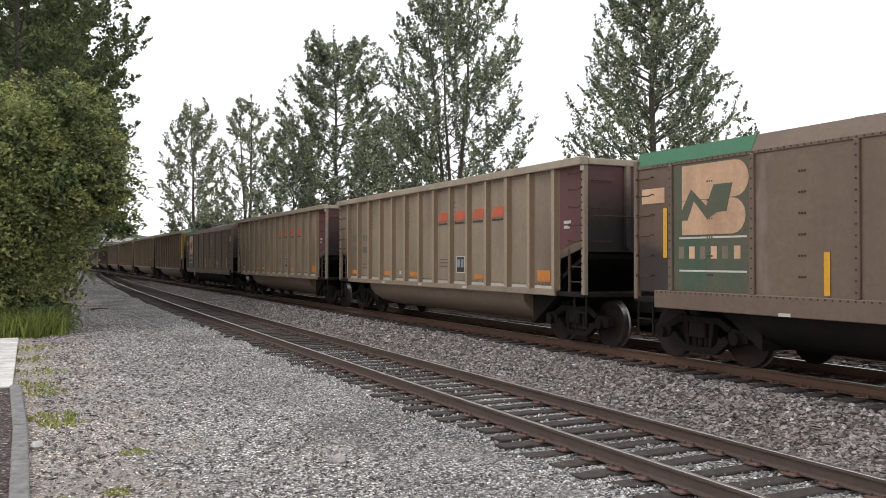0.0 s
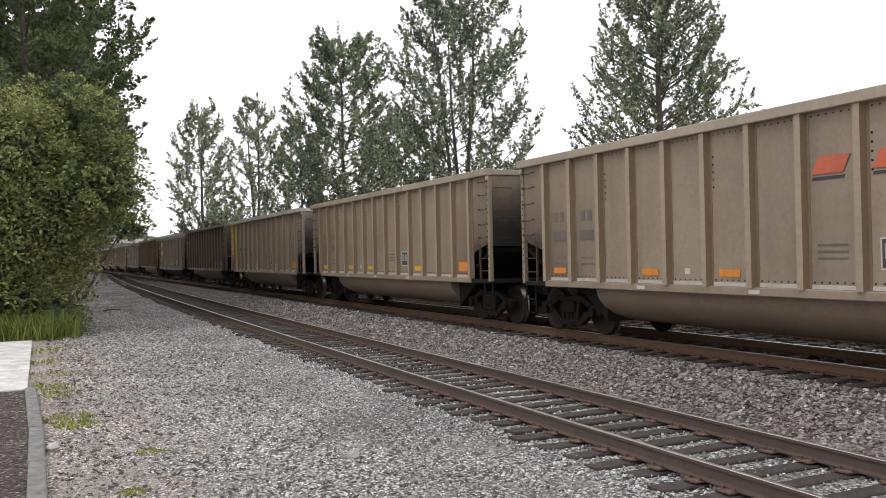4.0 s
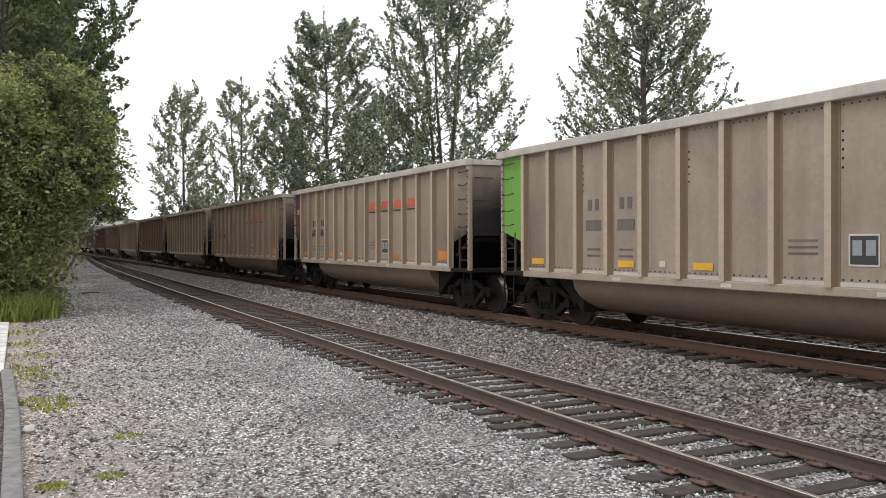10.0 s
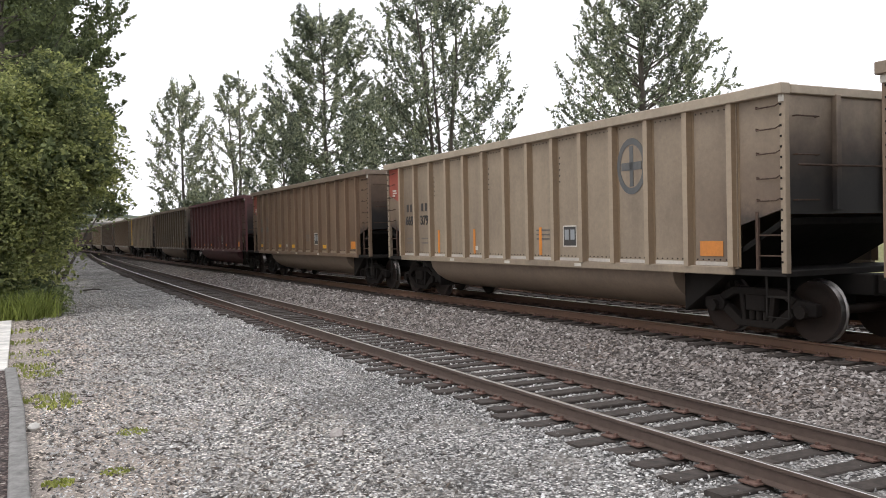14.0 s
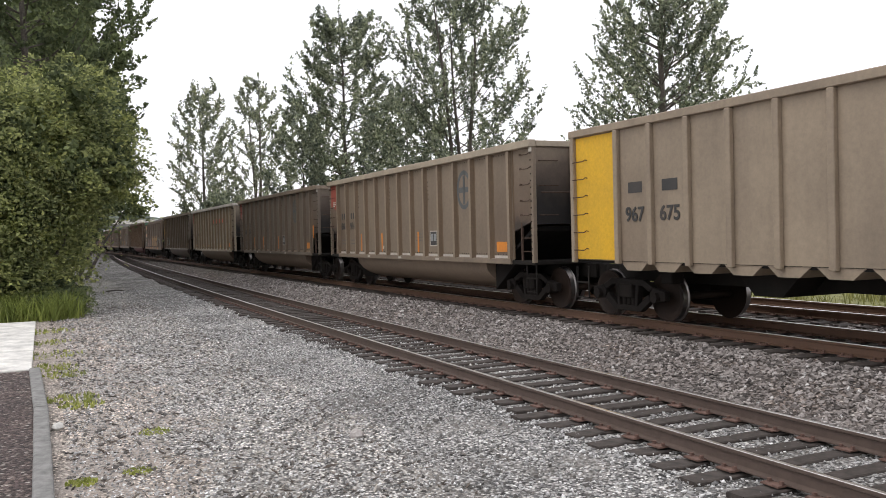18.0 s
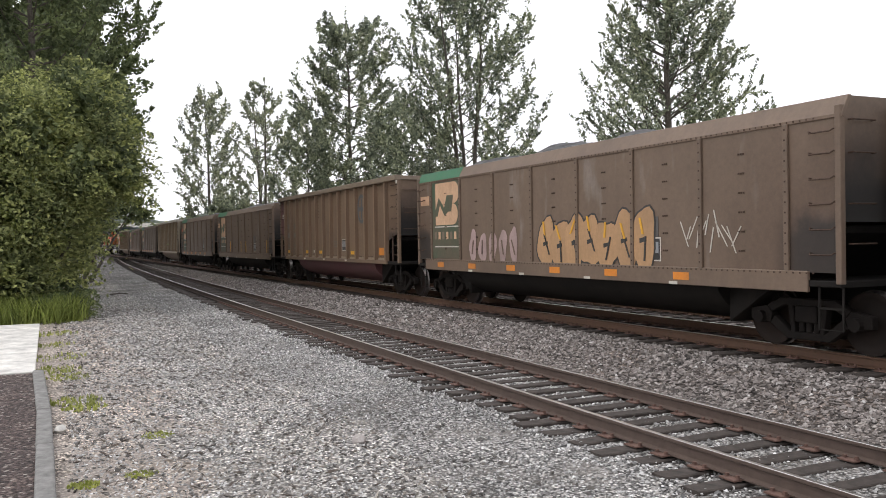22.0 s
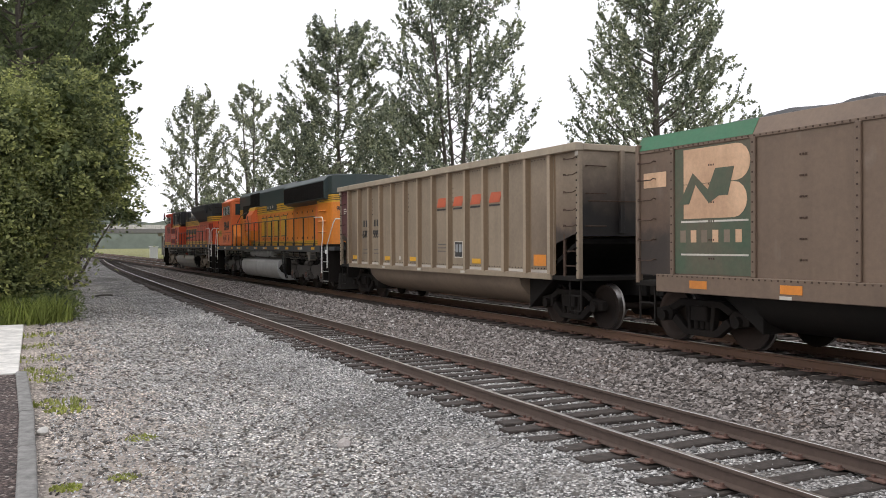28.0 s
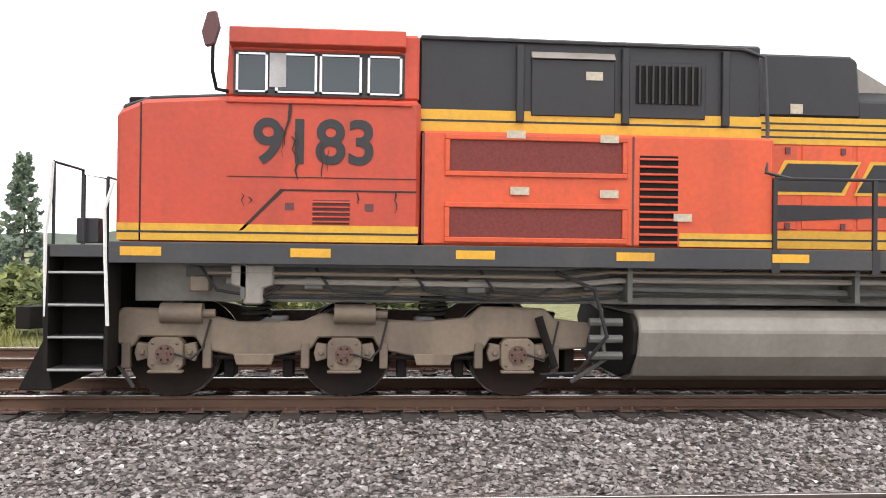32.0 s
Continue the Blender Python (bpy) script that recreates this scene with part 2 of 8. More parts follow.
MAT = {
    "tan": paint("tan_paint", (0.315, 0.25, 0.178)),
    "tan_light": paint("pale_tan_paint", (0.4, 0.335, 0.25), amount=0.4),
    "olive": paint("dull_tan_paint", (0.235, 0.183, 0.132)),
    "brown": paint("brown_paint", (0.195, 0.13, 0.083), (0.075, 0.055, 0.042), 0.6),
    "umber": paint("umber_paint", (0.14, 0.1, 0.07), (0.07, 0.052, 0.042), 0.6),
    "greybrown": paint("grey_brown_paint", (0.168, 0.134, 0.102), (0.1, 0.08, 0.065), 0.6),
    "bnbrown": paint("dull_brown_paint", (0.18, 0.126, 0.088), (0.085, 0.062, 0.048), amount=0.5),
    "grille_red": plain("dark_red_grille", (0.17, 0.03, 0.022), 0.7, 0, 0.25, 30),
    "chord_pale": paint("pale_worn_chord", (0.55, 0.51, 0.45), amount=0.4),
    # one near-black for soot and the painted-in shade of the end cavities
    "cavity_black": plain("sooty_cavity_black", (0.012, 0.011, 0.01), 0.9, 0, 0.3, 6, 0.1),
    "scrawl_mark": paint("grey_brown_spray_paint", (0.12, 0.11, 0.095), (0.2, 0.16, 0.12), 0.7),
    "faint_mark": paint("faded_stencil", (0.11, 0.1, 0.09), (0.22, 0.18, 0.14), 0.7),
    "blue_grey_mark": paint("blue_grey_stencil", (0.07, 0.085, 0.095), (0.2, 0.17, 0.14), 0.5),
    "grey_dark": paint("dark_grey_overpaint", (0.1, 0.095, 0.09), (0.13, 0.1, 0.08), 0.5),
    "ochre_mark": paint("ochre_spray_paint", (0.5, 0.3, 0.15), (0.2, 0.13, 0.08), 0.5),
    "rust": plain("rust_brown_steel", (0.07, 0.044, 0.032), 0.8, 0, 0.35, 14, 0.3),
    "citx": paint("grey_tan_paint", (0.31, 0.26, 0.2), amount=0.35),
    "maroon": paint("maroon_paint", (0.12, 0.042, 0.045), amount=0.3),
    "red": paint("faded_red_paint", (0.36, 0.075, 0.05), amount=0.3),
    "yellow": paint("yellow_paint", (0.72, 0.42, 0.02), amount=0.2),
    "green": paint("green_paint", (0.06, 0.1, 0.06), (0.135, 0.098, 0.068), amount=1.1),
    "green_band": paint("green_band_paint", (0.03, 0.15, 0.07), amount=0.3),
    "bright_green": paint("lime_paint", (0.16, 0.38, 0.06), amount=0.2),
    "white_mark": paint("white_stencil", (0.62, 0.59, 0.52), (0.25, 0.2, 0.15), amount=0.45),
    "cream_mark": paint("cream_stencil", (0.7, 0.46, 0.29), (0.3, 0.16, 0.09), amount=0.7),
    "red_mark": paint("red_stencil", (0.6, 0.13, 0.06), amount=0.3),
    "black_mark": paint("black_stencil", (0.035, 0.035, 0.035), amount=0.3),
    "grey_mark": paint("grey_stencil", (0.3, 0.32, 0.33), amount=0.3),
    "blue_mark": paint("pale_blue_spray_paint", (0.3, 0.55, 0.6), amount=0.2),
    "orange_mark": paint("orange_reflector", (0.72, 0.25, 0.03), amount=0.45),
    "yellow_mark": paint("yellow_reflector", (0.8, 0.42, 0.03), amount=0.3),
    "soot": paint("sooty_steel", (0.014, 0.013, 0.012), (0.034, 0.027, 0.022), 0.5, 0.75, gloss=0.15),
    "truck": paint("dusty_truck_steel", (0.013, 0.011, 0.01), (0.032, 0.025, 0.02), 0.5, 0.75, gloss=0.15),
    "tub": paint("dusty_tub_paint", (0.13, 0.1, 0.08), (0.05, 0.04, 0.035), 0.6),
    "tub_tan": paint("tan_tub_paint", (0.25, 0.188, 0.135), (0.1, 0.075, 0.058), 0.4),
    "wheel": paint("dirty_wheel_steel", (0.018, 0.014, 0.012), (0.05, 0.028, 0.018), 0.6, 0.7, gloss=0.2),
    "tread": metal("polished_tread_steel", (0.26, 0.25, 0.24), 0.38, 1.0, amount=0.6),
    "coal": plain("coal", (0.022, 0.021, 0.021), 0.55, 0, 0.6, 6),
    "rail": metal("rusty_rail_steel", (0.1, 0.07, 0.055), 0.75, 0.1, (0.06, 0.04, 0.033), 0.7),
    "rail_main": metal("brown_main_rail_steel", (0.12, 0.064, 0.038), 0.75, 0.1, (0.075, 0.045, 0.03), 0.6),
    "railhead": metal("polished_rail_head", (0.72, 0.7, 0.67), 0.32, 1.0, (0.4, 0.33, 0.28), 0.5),
    "tie": plain("weathered_tie_timber", (0.052, 0.042, 0.036), 0.9, 0, 0.55, 7),
    "plate": plain("rusty_tie_plate", (0.13, 0.075, 0.058), 0.85, 0, 0.35, 20),
    "bark": plain("grey_bark", (0.11, 0.095, 0.08), 0.9, 0, 0.4, 12),
    "leaf_cotton": leaf_mat("cottonwood_leaves", (0.1, 0.125, 0.09), (0.5, 0.54, 0.43), 0.45),
    "leaf_pale": leaf_mat("pale_grey_green_leaves", (0.17, 0.19, 0.145), (0.48, 0.51, 0.4), 0.42),
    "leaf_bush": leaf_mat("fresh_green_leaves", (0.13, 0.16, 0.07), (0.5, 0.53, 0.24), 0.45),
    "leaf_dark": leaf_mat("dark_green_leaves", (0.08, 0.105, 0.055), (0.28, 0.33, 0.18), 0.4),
    "leaf_fir": leaf_mat("fir_needles", (0.14, 0.19, 0.16), (0.42, 0.5, 0.42), 0.35),
    "grass": leaf_mat("grass_blades", (0.1, 0.13, 0.03), (0.36, 0.42, 0.13), 0.35),
    "weed": leaf_mat("yellow_green_weeds", (0.2, 0.24, 0.05), (0.5, 0.52, 0.2), 0.4),
    "dry_grass": leaf_mat("dry_grass_blades", (0.16, 0.17, 0.05), (0.42, 0.4, 0.17), 0.3),
    "concrete": plain("pale_concrete", (0.62, 0.6, 0.56), 0.85, 0, 0.35, 2.2),
    "kerb": plain("weathered_kerb_concrete", (0.2, 0.195, 0.185), 0.9, 0, 0.35, 7),
    "mulch": gravel("dark_red_bark_mulch", [(0, (0.035, 0.024, 0.022)), (0.6, (0.12, 0.085, 0.078)), (0.9, (0.22, 0.17, 0.15)), (1, (0.5, 0.46, 0.42))], 0.04),
    "loco_orange": paint("bright_orange_paint", (0.72, 0.1, 0.03), (0.13, 0.05, 0.035), 0.35, 0.45),
    "loco_red": paint("cab_red_paint", (0.6, 0.075, 0.035), (0.13, 0.04, 0.03), 0.4, 0.5),
    "loco_amber": paint("amber_orange_paint", (0.78, 0.245, 0.025), (0.2, 0.08, 0.03), 0.3, 0.45),
    "loco_nose": paint("nose_orange_paint", (0.85, 0.195, 0.055), (0.25, 0.09, 0.04), 0.2, 0.45),
    "loco_black": paint("hood_black_paint", (0.02, 0.02, 0.022), (0.045, 0.042, 0.038), 0.4, 0.5),
    "loco_green": paint("dark_green_hood_paint", (0.03, 0.05, 0.048), (0.06, 0.055, 0.05), 0.4, 0.5),
    "loco_yellow": paint("stripe_yellow_paint", (0.72, 0.4, 0.03), (0.2, 0.12, 0.04), 0.3, 0.5),
    "sill": paint("sill_dark_grey_paint", (0.045, 0.047, 0.05), (0.1, 0.09, 0.08), 0.4, 0.6),
    "tank": paint("silver_tank_paint", (0.3, 0.275, 0.235), (0.12, 0.1, 0.08), 0.6, 0.42),
    "tank_pale": paint("pale_silver_tank_paint", (0.47, 0.465, 0.45), (0.16, 0.145, 0.125), 0.5, 0.4),
    "bogie": paint("dusty_tan_bogie_paint", (0.24, 0.185, 0.13), (0.06, 0.045, 0.036), 0.75),
    "bogie_dark": paint("dusty_dark_bogie_paint", (0.085, 0.074, 0.066), (0.025, 0.022, 0.02), 0.75),
    "under": paint("grey_underframe_paint", (0.15, 0.15, 0.135), (0.05, 0.046, 0.04), 0.7),
    "pink_mark": paint("pink_spray_paint", (0.5, 0.36, 0.34), amount=0.5),
    "handrail": plain("white_handrail_paint", (0.75, 0.74, 0.7), 0.5, 0, 0.1),
    "alu": metal("window_aluminium", (0.7, 0.7, 0.69), 0.35, 0.9, amount=0.05),
    "cabinet": plain("white_cabinet_paint", (0.75, 0.75, 0.73), 0.6, 0, 0.08),
    "hill": plain("hazy_far_woods", (0.2, 0.23, 0.2), 0.95, 0, 0.25, 0.05),
    "notice": plain("worn_cream_notice", (0.5, 0.44, 0.33), 0.6, 0, 0.25, 20),
    "under_pale": paint("dusty_pale_frame_paint", (0.27, 0.255, 0.22), (0.08, 0.066, 0.052), 0.75),
    "drip": plain("black_oil_drip", (0.025, 0.014, 0.012), 0.6, 0, 0.3, 20),
    "rubber": plain("black_rubber", (0.02, 0.02, 0.02), 0.7),
}
gm, gnt, gb = nodes_of("dark_cab_glass")
gb.inputs["Base Color"].default_value = (0.03, 0.045, 0.05, 1)
gb.inputs["Roughness"].default_value = 0.06
gb.inputs["Specular IOR Level"].default_value = 0.7
MAT["glass"] = gm

# the same paints with the soot and painted-in end shade of the car sheets
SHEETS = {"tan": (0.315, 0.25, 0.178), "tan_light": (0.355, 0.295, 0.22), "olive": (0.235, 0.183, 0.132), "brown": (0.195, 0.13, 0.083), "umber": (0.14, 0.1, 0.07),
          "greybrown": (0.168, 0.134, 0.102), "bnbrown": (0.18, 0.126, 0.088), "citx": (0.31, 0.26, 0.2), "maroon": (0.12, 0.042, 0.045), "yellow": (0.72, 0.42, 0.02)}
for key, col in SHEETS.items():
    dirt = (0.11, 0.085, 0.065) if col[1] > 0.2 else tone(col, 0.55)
    # post flanks: rust brown with self-shadow painted in; post faces a lighter tone
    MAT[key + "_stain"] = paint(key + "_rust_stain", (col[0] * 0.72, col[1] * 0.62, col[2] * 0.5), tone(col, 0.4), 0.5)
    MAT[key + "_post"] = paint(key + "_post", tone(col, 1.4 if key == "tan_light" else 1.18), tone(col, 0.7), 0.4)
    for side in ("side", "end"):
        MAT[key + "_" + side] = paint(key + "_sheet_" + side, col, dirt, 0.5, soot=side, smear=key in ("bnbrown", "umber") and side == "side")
lm, lnt, lb = nodes_of("headlight_glass")
lb.inputs["Base Color"].default_value = (0.85, 0.85, 0.82, 1)
lb.inputs["Roughness"].default_value = 0.1
MAT["lens"] = lm


# ---- mesh helpers ----
class Geo:
    """Collects simple solids into one mesh."""

    def __init__(self):
        self.v, self.f = [], []

    def add(self, vs, fs):
        k = len(self.v)
        self.v += vs
        self.f += [tuple(i + k for i in f) for f in fs]
        return self

    def box(self, x0, x1, y0, y1, z0, z1):
        vs = [(x, y, z) for z in (z0, z1) for x, y in ((x0, y0), (x1, y0), (x1, y1), (x0, y1))]
        return self.add(vs, [(3, 2, 1, 0), (4, 5, 6, 7), (0, 1, 5, 4), (1, 2, 6, 5), (2, 3, 7, 6), (3, 0, 4, 7)])

    def prism(self, pts, a0, a1, axis="y"):
        """Polygon pts extruded from a0 to a1. axis y: pts are (x, z); axis x: (y, z); axis z: (x, y)."""
        n = len(pts)
        put = {"y": lambda p, a: (p[0], a, p[1]), "x": lambda p, a: (a, p[0], p[1]), "z": lambda p, a: (p[0], p[1], a)}[axis]
        vs = [put(p, a0) for p in pts] + [put(p, a1) for p in pts]
        fs = [tuple(range(n)), tuple(range(2 * n - 1, n - 1, -1))]
        fs += [(i, n + i, n + (i + 1) % n, (i + 1) % n) for i in range(n)]
        return self.add(vs, fs)

    def tube(self, p0, p1, r0, r1=None, n=8):
        r1 = r0 if r1 is None else r1
        p0, p1 = Vector(p0), Vector(p1)
        q = (p1 - p0).to_track_quat("Z", "Y")
        vs = []
        for p, r in ((p0, r0), (p1, r1)):
            for i in range(n):
                a = 2 * math.pi * i / n
                vs.append(tuple(p + q @ Vector((r * math.cos(a), r * math.sin(a), 0))))
        fs = [tuple(range(n - 1, -1, -1)), tuple(range(n, 2 * n))]
        fs += [(i, (i + 1) % n, n + (i + 1) % n, n + i) for i in range(n)]
        return self.add(vs, fs)

    def pipe(self, pts, r, n=6):
        return self.sweep(pts, [r] * len(pts), n)

    def sweep(self, pts, radii, n=7):
        """One closed tapering limb along pts."""
        pts = [Vector(p) for p in pts]
        vs, fs = [], []
        for k, (p, r) in enumerate(zip(pts, radii)):
            d = (pts[min(k + 1, len(pts) - 1)] - pts[max(k - 1, 0)]).normalized()
            u = d.orthogonal().normalized() if k == 0 else (u - d * u.dot(d)).normalized()
            w = d.cross(u)
            vs += [tuple(p + (u * math.cos(2 * math.pi * i / n) + w * math.sin(2 * math.pi * i / n)) * r) for i in range(n)]
        for k in range(len(pts) - 1):
            fs += [(k * n + i, k * n + (i + 1) % n, (k + 1) * n + (i + 1) % n, (k + 1) * n + i) for i in range(n)]
        fs += [tuple(range(n - 1, -1, -1)), tuple(range((len(pts) - 1) * n, len(pts) * n))]
        return self.add(vs, fs)

    def mesh(self, name, mat, bevel=0.0, smooth=False):
        me = bpy.data.meshes.new(name)
        me.from_pydata(self.v, [], self.f)
        bm = bmesh.new()
        bm.from_mesh(me)
        bmesh.ops.recalc_face_normals(bm, faces=bm.faces)
        if bevel:
            es = [e for e in bm.edges if len(e.link_faces) == 2 and e.calc_face_angle(0) > 0.6]
            bmesh.ops.bevel(bm, geom=es, offset=bevel, segments=1, affect="EDGES", clamp_overlap=True)
        bm.to_mesh(me)
        bm.free()
        if smooth:
            for p in me.polygons:
                p.use_smooth = True
            me.set_sharp_from_angle(angle=radians(38))
        me.materials.append(MAT[mat] if isinstance(mat, str) else mat)
        return me


CACHE = {}


def shared(key, mat, build, bevel=0.0, smooth=False):
    """One mesh for all the parts that have the same shape and material."""
    k = (key, mat)
    if k not in CACHE:
        CACHE[k] = build(Geo()).mesh(key, mat, bevel, smooth)
    return CACHE[k]


def part(name, me, parent, label="", at=(0, 0, 0)):
    ob = new(name, me)
    ob.parent = parent
    ob.location = at
    if label:
        ob["label"] = label
    return ob


def thing(name, label, category, group="", kind="", at=(0, 0, 0)):
    ob = new(name)
    ob.location = at
    ob.empty_display_size = 0.3
    return tagged(ob, label, category, group, kind)


def text_mesh(name, body, size, mat, depth=0.004):
    cu = bpy.data.curves.new(name, "FONT")
    cu.body, cu.size, cu.extrude, cu.align_x, cu.align_y = body, size, depth, "CENTER", "CENTER"
    cu.offset = size * 0.022
    tmp = bpy.data.objects.new(name, cu)
    scene.collection.objects.link(tmp)
    me = bpy.data.meshes.new_from_object(tmp.evaluated_get(bpy.context.evaluated_depsgraph_get()))
    bpy.data.objects.remove(tmp)
    # stand it up: it reads from the -y side
    me.transform(Matrix.Rotation(radians(90), 4, "X"))
    me.materials.clear()
    me.materials.append(MAT[mat])
    return me


RAIL = 0.34   # top of the main rails
MAIN = 11.34  # centre of the main track
THIRD = 15.05
GAUGE = 0.753


def siding_y(x):
    return 6.58 + 2.0e-4 * x * x

# ---- ground ----
def ground_z(x, y):
    """Lot, siding bed, raised main bed, ditch and verge."""
    ys = siding_y(x)
    pts = [(-400, -0.3), (-3, -0.3), (ys - 3.0, -0.29), (ys - 1.7, -0.26), (ys - 1.5, -0.24), (ys - 1.1, -0.226), (ys + 1.1, -0.222), (ys + 1.7, -0.23),
           (max(ys + 1.9, MAIN - 2.7), -0.13), (max(ys + 2.0, MAIN - 1.75), 0.09), (MAIN - 1.2, 0.115), (THIRD + 1.3, 0.115), (THIRD + 1.8, 0.1), (THIRD + 3.4, -0.2), (THIRD + 5, -0.1), (5000, -0.1)]
    z = float(np.interp(y, [p[0] for p in pts], [p[1] for p in pts]))
    if abs(y - ys) <= 1.6:
        z += 0.02 * noise.noise(Vector((x * 0.8, y * 0.8, 9)))
    if y < ys - 1.2:
        z += 0.035 * noise.noise(Vector((x * 0.45, y * 0.45, 0))) + 0.012 * noise.noise(Vector((x * 2, y * 2, 3)))
    return z


def strip(name, xs, ys, mat, label, lift=0.0, zf=ground_z):
    me = bpy.data.meshes.new(name)
    nx, ny = len(xs), len(ys)
    vs = [(x, y, zf(x, y) + lift) for y in ys for x in xs]
    fs = [(j * nx + i, j * nx + i + 1, (j + 1) * nx + i + 1, (j + 1) * nx + i) for j in range(ny - 1) for i in range(nx - 1)]
    me.from_pydata(vs, [], fs)
    me.materials.append(MAT[mat])
    ob = new(name, me)
    return tagged(ob, label, "ground", kind="structure")


def spread(a, b, n, power=1.0):
    return [a + (b - a) * (i / (n - 1)) ** power for i in range(n)]


xs_all = [-4000, -1500, -700, -400, -300] + spread(-240, -60, 31) + spread(-58, 30, 177) + [40, 60, 100, 200, 500, 1500, 4000]
ys_all = [-4000, -1200, -400, -100, -40, -20, -10, -6] + spread(-4, 18.5, 91) + [19.2, 20, 21, 23, 26, 30, 40, 60, 100, 250, 700, 2000, 4000]

gmat, gnt2, gbs = nodes_of("gravel_and_verge")
MAT["ground"] = gmat


def ground_shader():
    """Gravel lot, ballast beds and weedy verge, told apart by the distance from the tracks."""
    nt = gnt2
    tc = nt.nodes.new("ShaderNodeTexCoord")
    sp = nt.nodes.new("ShaderNodeSeparateXYZ")
    nt.links.new(tc.outputs["Object"], sp.inputs[0])
    edge = noise_node(nt, 0.8, 5, 0.6)

    def cells(size, stops):
        warp = noise_node(nt, 1.2 / size, 2)
        wv = nt.nodes.new("ShaderNodeVectorMath")
        wv.operation = "MULTIPLY_ADD"
        wv.inputs[1].default_value = (size * 0.9,) * 3
        nt.links.new(warp.outputs["Color"], wv.inputs[0])
        nt.links.new(tc.outputs["Object"], wv.inputs[2])
        v = nt.nodes.new("ShaderNodeTexVoronoi")
        v.inputs["Scale"].default_value = 1 / size
        nt.links.new(wv.outputs[0], v.inputs["Vector"])
        s = nt.nodes.new("ShaderNodeSeparateColor")
        nt.links.new(v.outputs["Color"], s.inputs[0])
        r = ramp_node(nt, stops)
        nt.links.new(s.outputs[0], r.inputs[0])
        # cells darken towards their rims: shade between stones painted in
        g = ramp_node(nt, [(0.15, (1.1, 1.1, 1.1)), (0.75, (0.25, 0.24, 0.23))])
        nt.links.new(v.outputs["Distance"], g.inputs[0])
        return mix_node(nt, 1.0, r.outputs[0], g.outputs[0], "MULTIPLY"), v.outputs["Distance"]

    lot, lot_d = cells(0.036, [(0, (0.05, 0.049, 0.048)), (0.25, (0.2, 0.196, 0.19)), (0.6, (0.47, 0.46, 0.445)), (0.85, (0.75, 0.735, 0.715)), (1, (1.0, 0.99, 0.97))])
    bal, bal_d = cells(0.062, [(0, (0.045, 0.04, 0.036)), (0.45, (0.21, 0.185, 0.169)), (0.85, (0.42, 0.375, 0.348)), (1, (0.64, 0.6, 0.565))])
    big = noise_node(nt, 0.35, 7, 0.65)
    rb = ramp_node(nt, [(0.34, (0.6, 0.59, 0.57)), (0.47, (0.98, 0.97, 0.96)), (0.64, (1.4, 1.38, 1.36))])
    nt.links.new(big.outputs["Fac"], rb.inputs[0])
    lot = mix_node(nt, 1.0, lot, rb.outputs[0], "MULTIPLY")
    dirt = noise_node(nt, 0.9, 5, 0.7)
    rd = ramp_node(nt, [(0.5, (0, 0, 0)), (0.68, (0.65, 0.65, 0.65))])
    nt.links.new(dirt.outputs["Fac"], rd.inputs[0])
    lot = mix_node(nt, rd.outputs[0], lot, (0.25, 0.23, 0.205))
    rust = noise_node(nt, 0.7, 4)
    rr = ramp_node(nt, [(0.4, (1, 1, 1)), (0.7, (1.0, 0.9, 0.83))])
    nt.links.new(rust.outputs["Fac"], rr.inputs[0])
    bal = mix_node(nt, 1.0, bal, rr.outputs[0], "MULTIPLY")

    def side(y0, wide):
        m = nt.nodes.new("ShaderNodeMath")
        m.operation = "MULTIPLY_ADD"
        m.inputs[1].default_value = wide
        nt.links.new(edge.outputs["Fac"], m.inputs[0])
        nt.links.new(sp.outputs[1], m.inputs[2])
        r = nt.nodes.new("ShaderNodeMapRange")
        r.inputs[1].default_value, r.inputs[2].default_value = y0 + wide / 2 - 0.15, y0 + wide / 2 + 0.15
        nt.links.new(m.outputs[0], r.inputs[0])
        return r.outputs[0]

    dusty = mix_node(nt, 1.0, lot, (1.42, 1.4, 1.37), "MULTIPLY")
    lot = mix_node(nt, side(3.6, 2.4), dusty, lot)
    soil = mix_node(nt, 1.0, lot, (1.2, 1.1, 1.02), "MULTIPLY")
    trod = noise_node(nt, 1.7, 6, 0.7, (0.5, 1.6, 1))
    rt = ramp_node(nt, [(0.42, (0.12, 0.12, 0.12)), (0.6, (0.75, 0.75, 0.75))])
    nt.links.new(trod.outputs["Fac"], rt.inputs[0])
    soil = mix_node(nt, rt.outputs[0], soil, (0.38, 0.335, 0.3))
    lot = mix_node(nt, side(1.5, 3.6), soil, lot)
    c = mix_node(nt, side(8.0, 1.2), lot, bal)
    weed = noise_node(nt, 3, 6, 0.7)
    rw = ramp_node(nt, [(0.3, (0.1, 0.085, 0.05)), (0.5, (0.2, 0.2, 0.07)), (0.7, (0.3, 0.29, 0.13))])
    nt.links.new(weed.outputs["Fac"], rw.inputs[0])
    c = mix_node(nt, side(17.4, 1.0), c, rw.outputs[0])
    nt.links.new(c, gbs.inputs["Base Color"])
    gbs.inputs["Roughness"].default_value = 0.92
    hm = mix_node(nt, side(8.0, 1.2), lot_d, bal_d)
    inv = ramp_node(nt, [(0.0, (1, 1, 1)), (0.9, (0, 0, 0))])
    nt.links.new(hm, inv.inputs[0])
    bump_node(nt, inv.outputs[0], 1.0, 0.04, gbs)


ground_shader()
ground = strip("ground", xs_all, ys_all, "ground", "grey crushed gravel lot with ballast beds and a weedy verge")


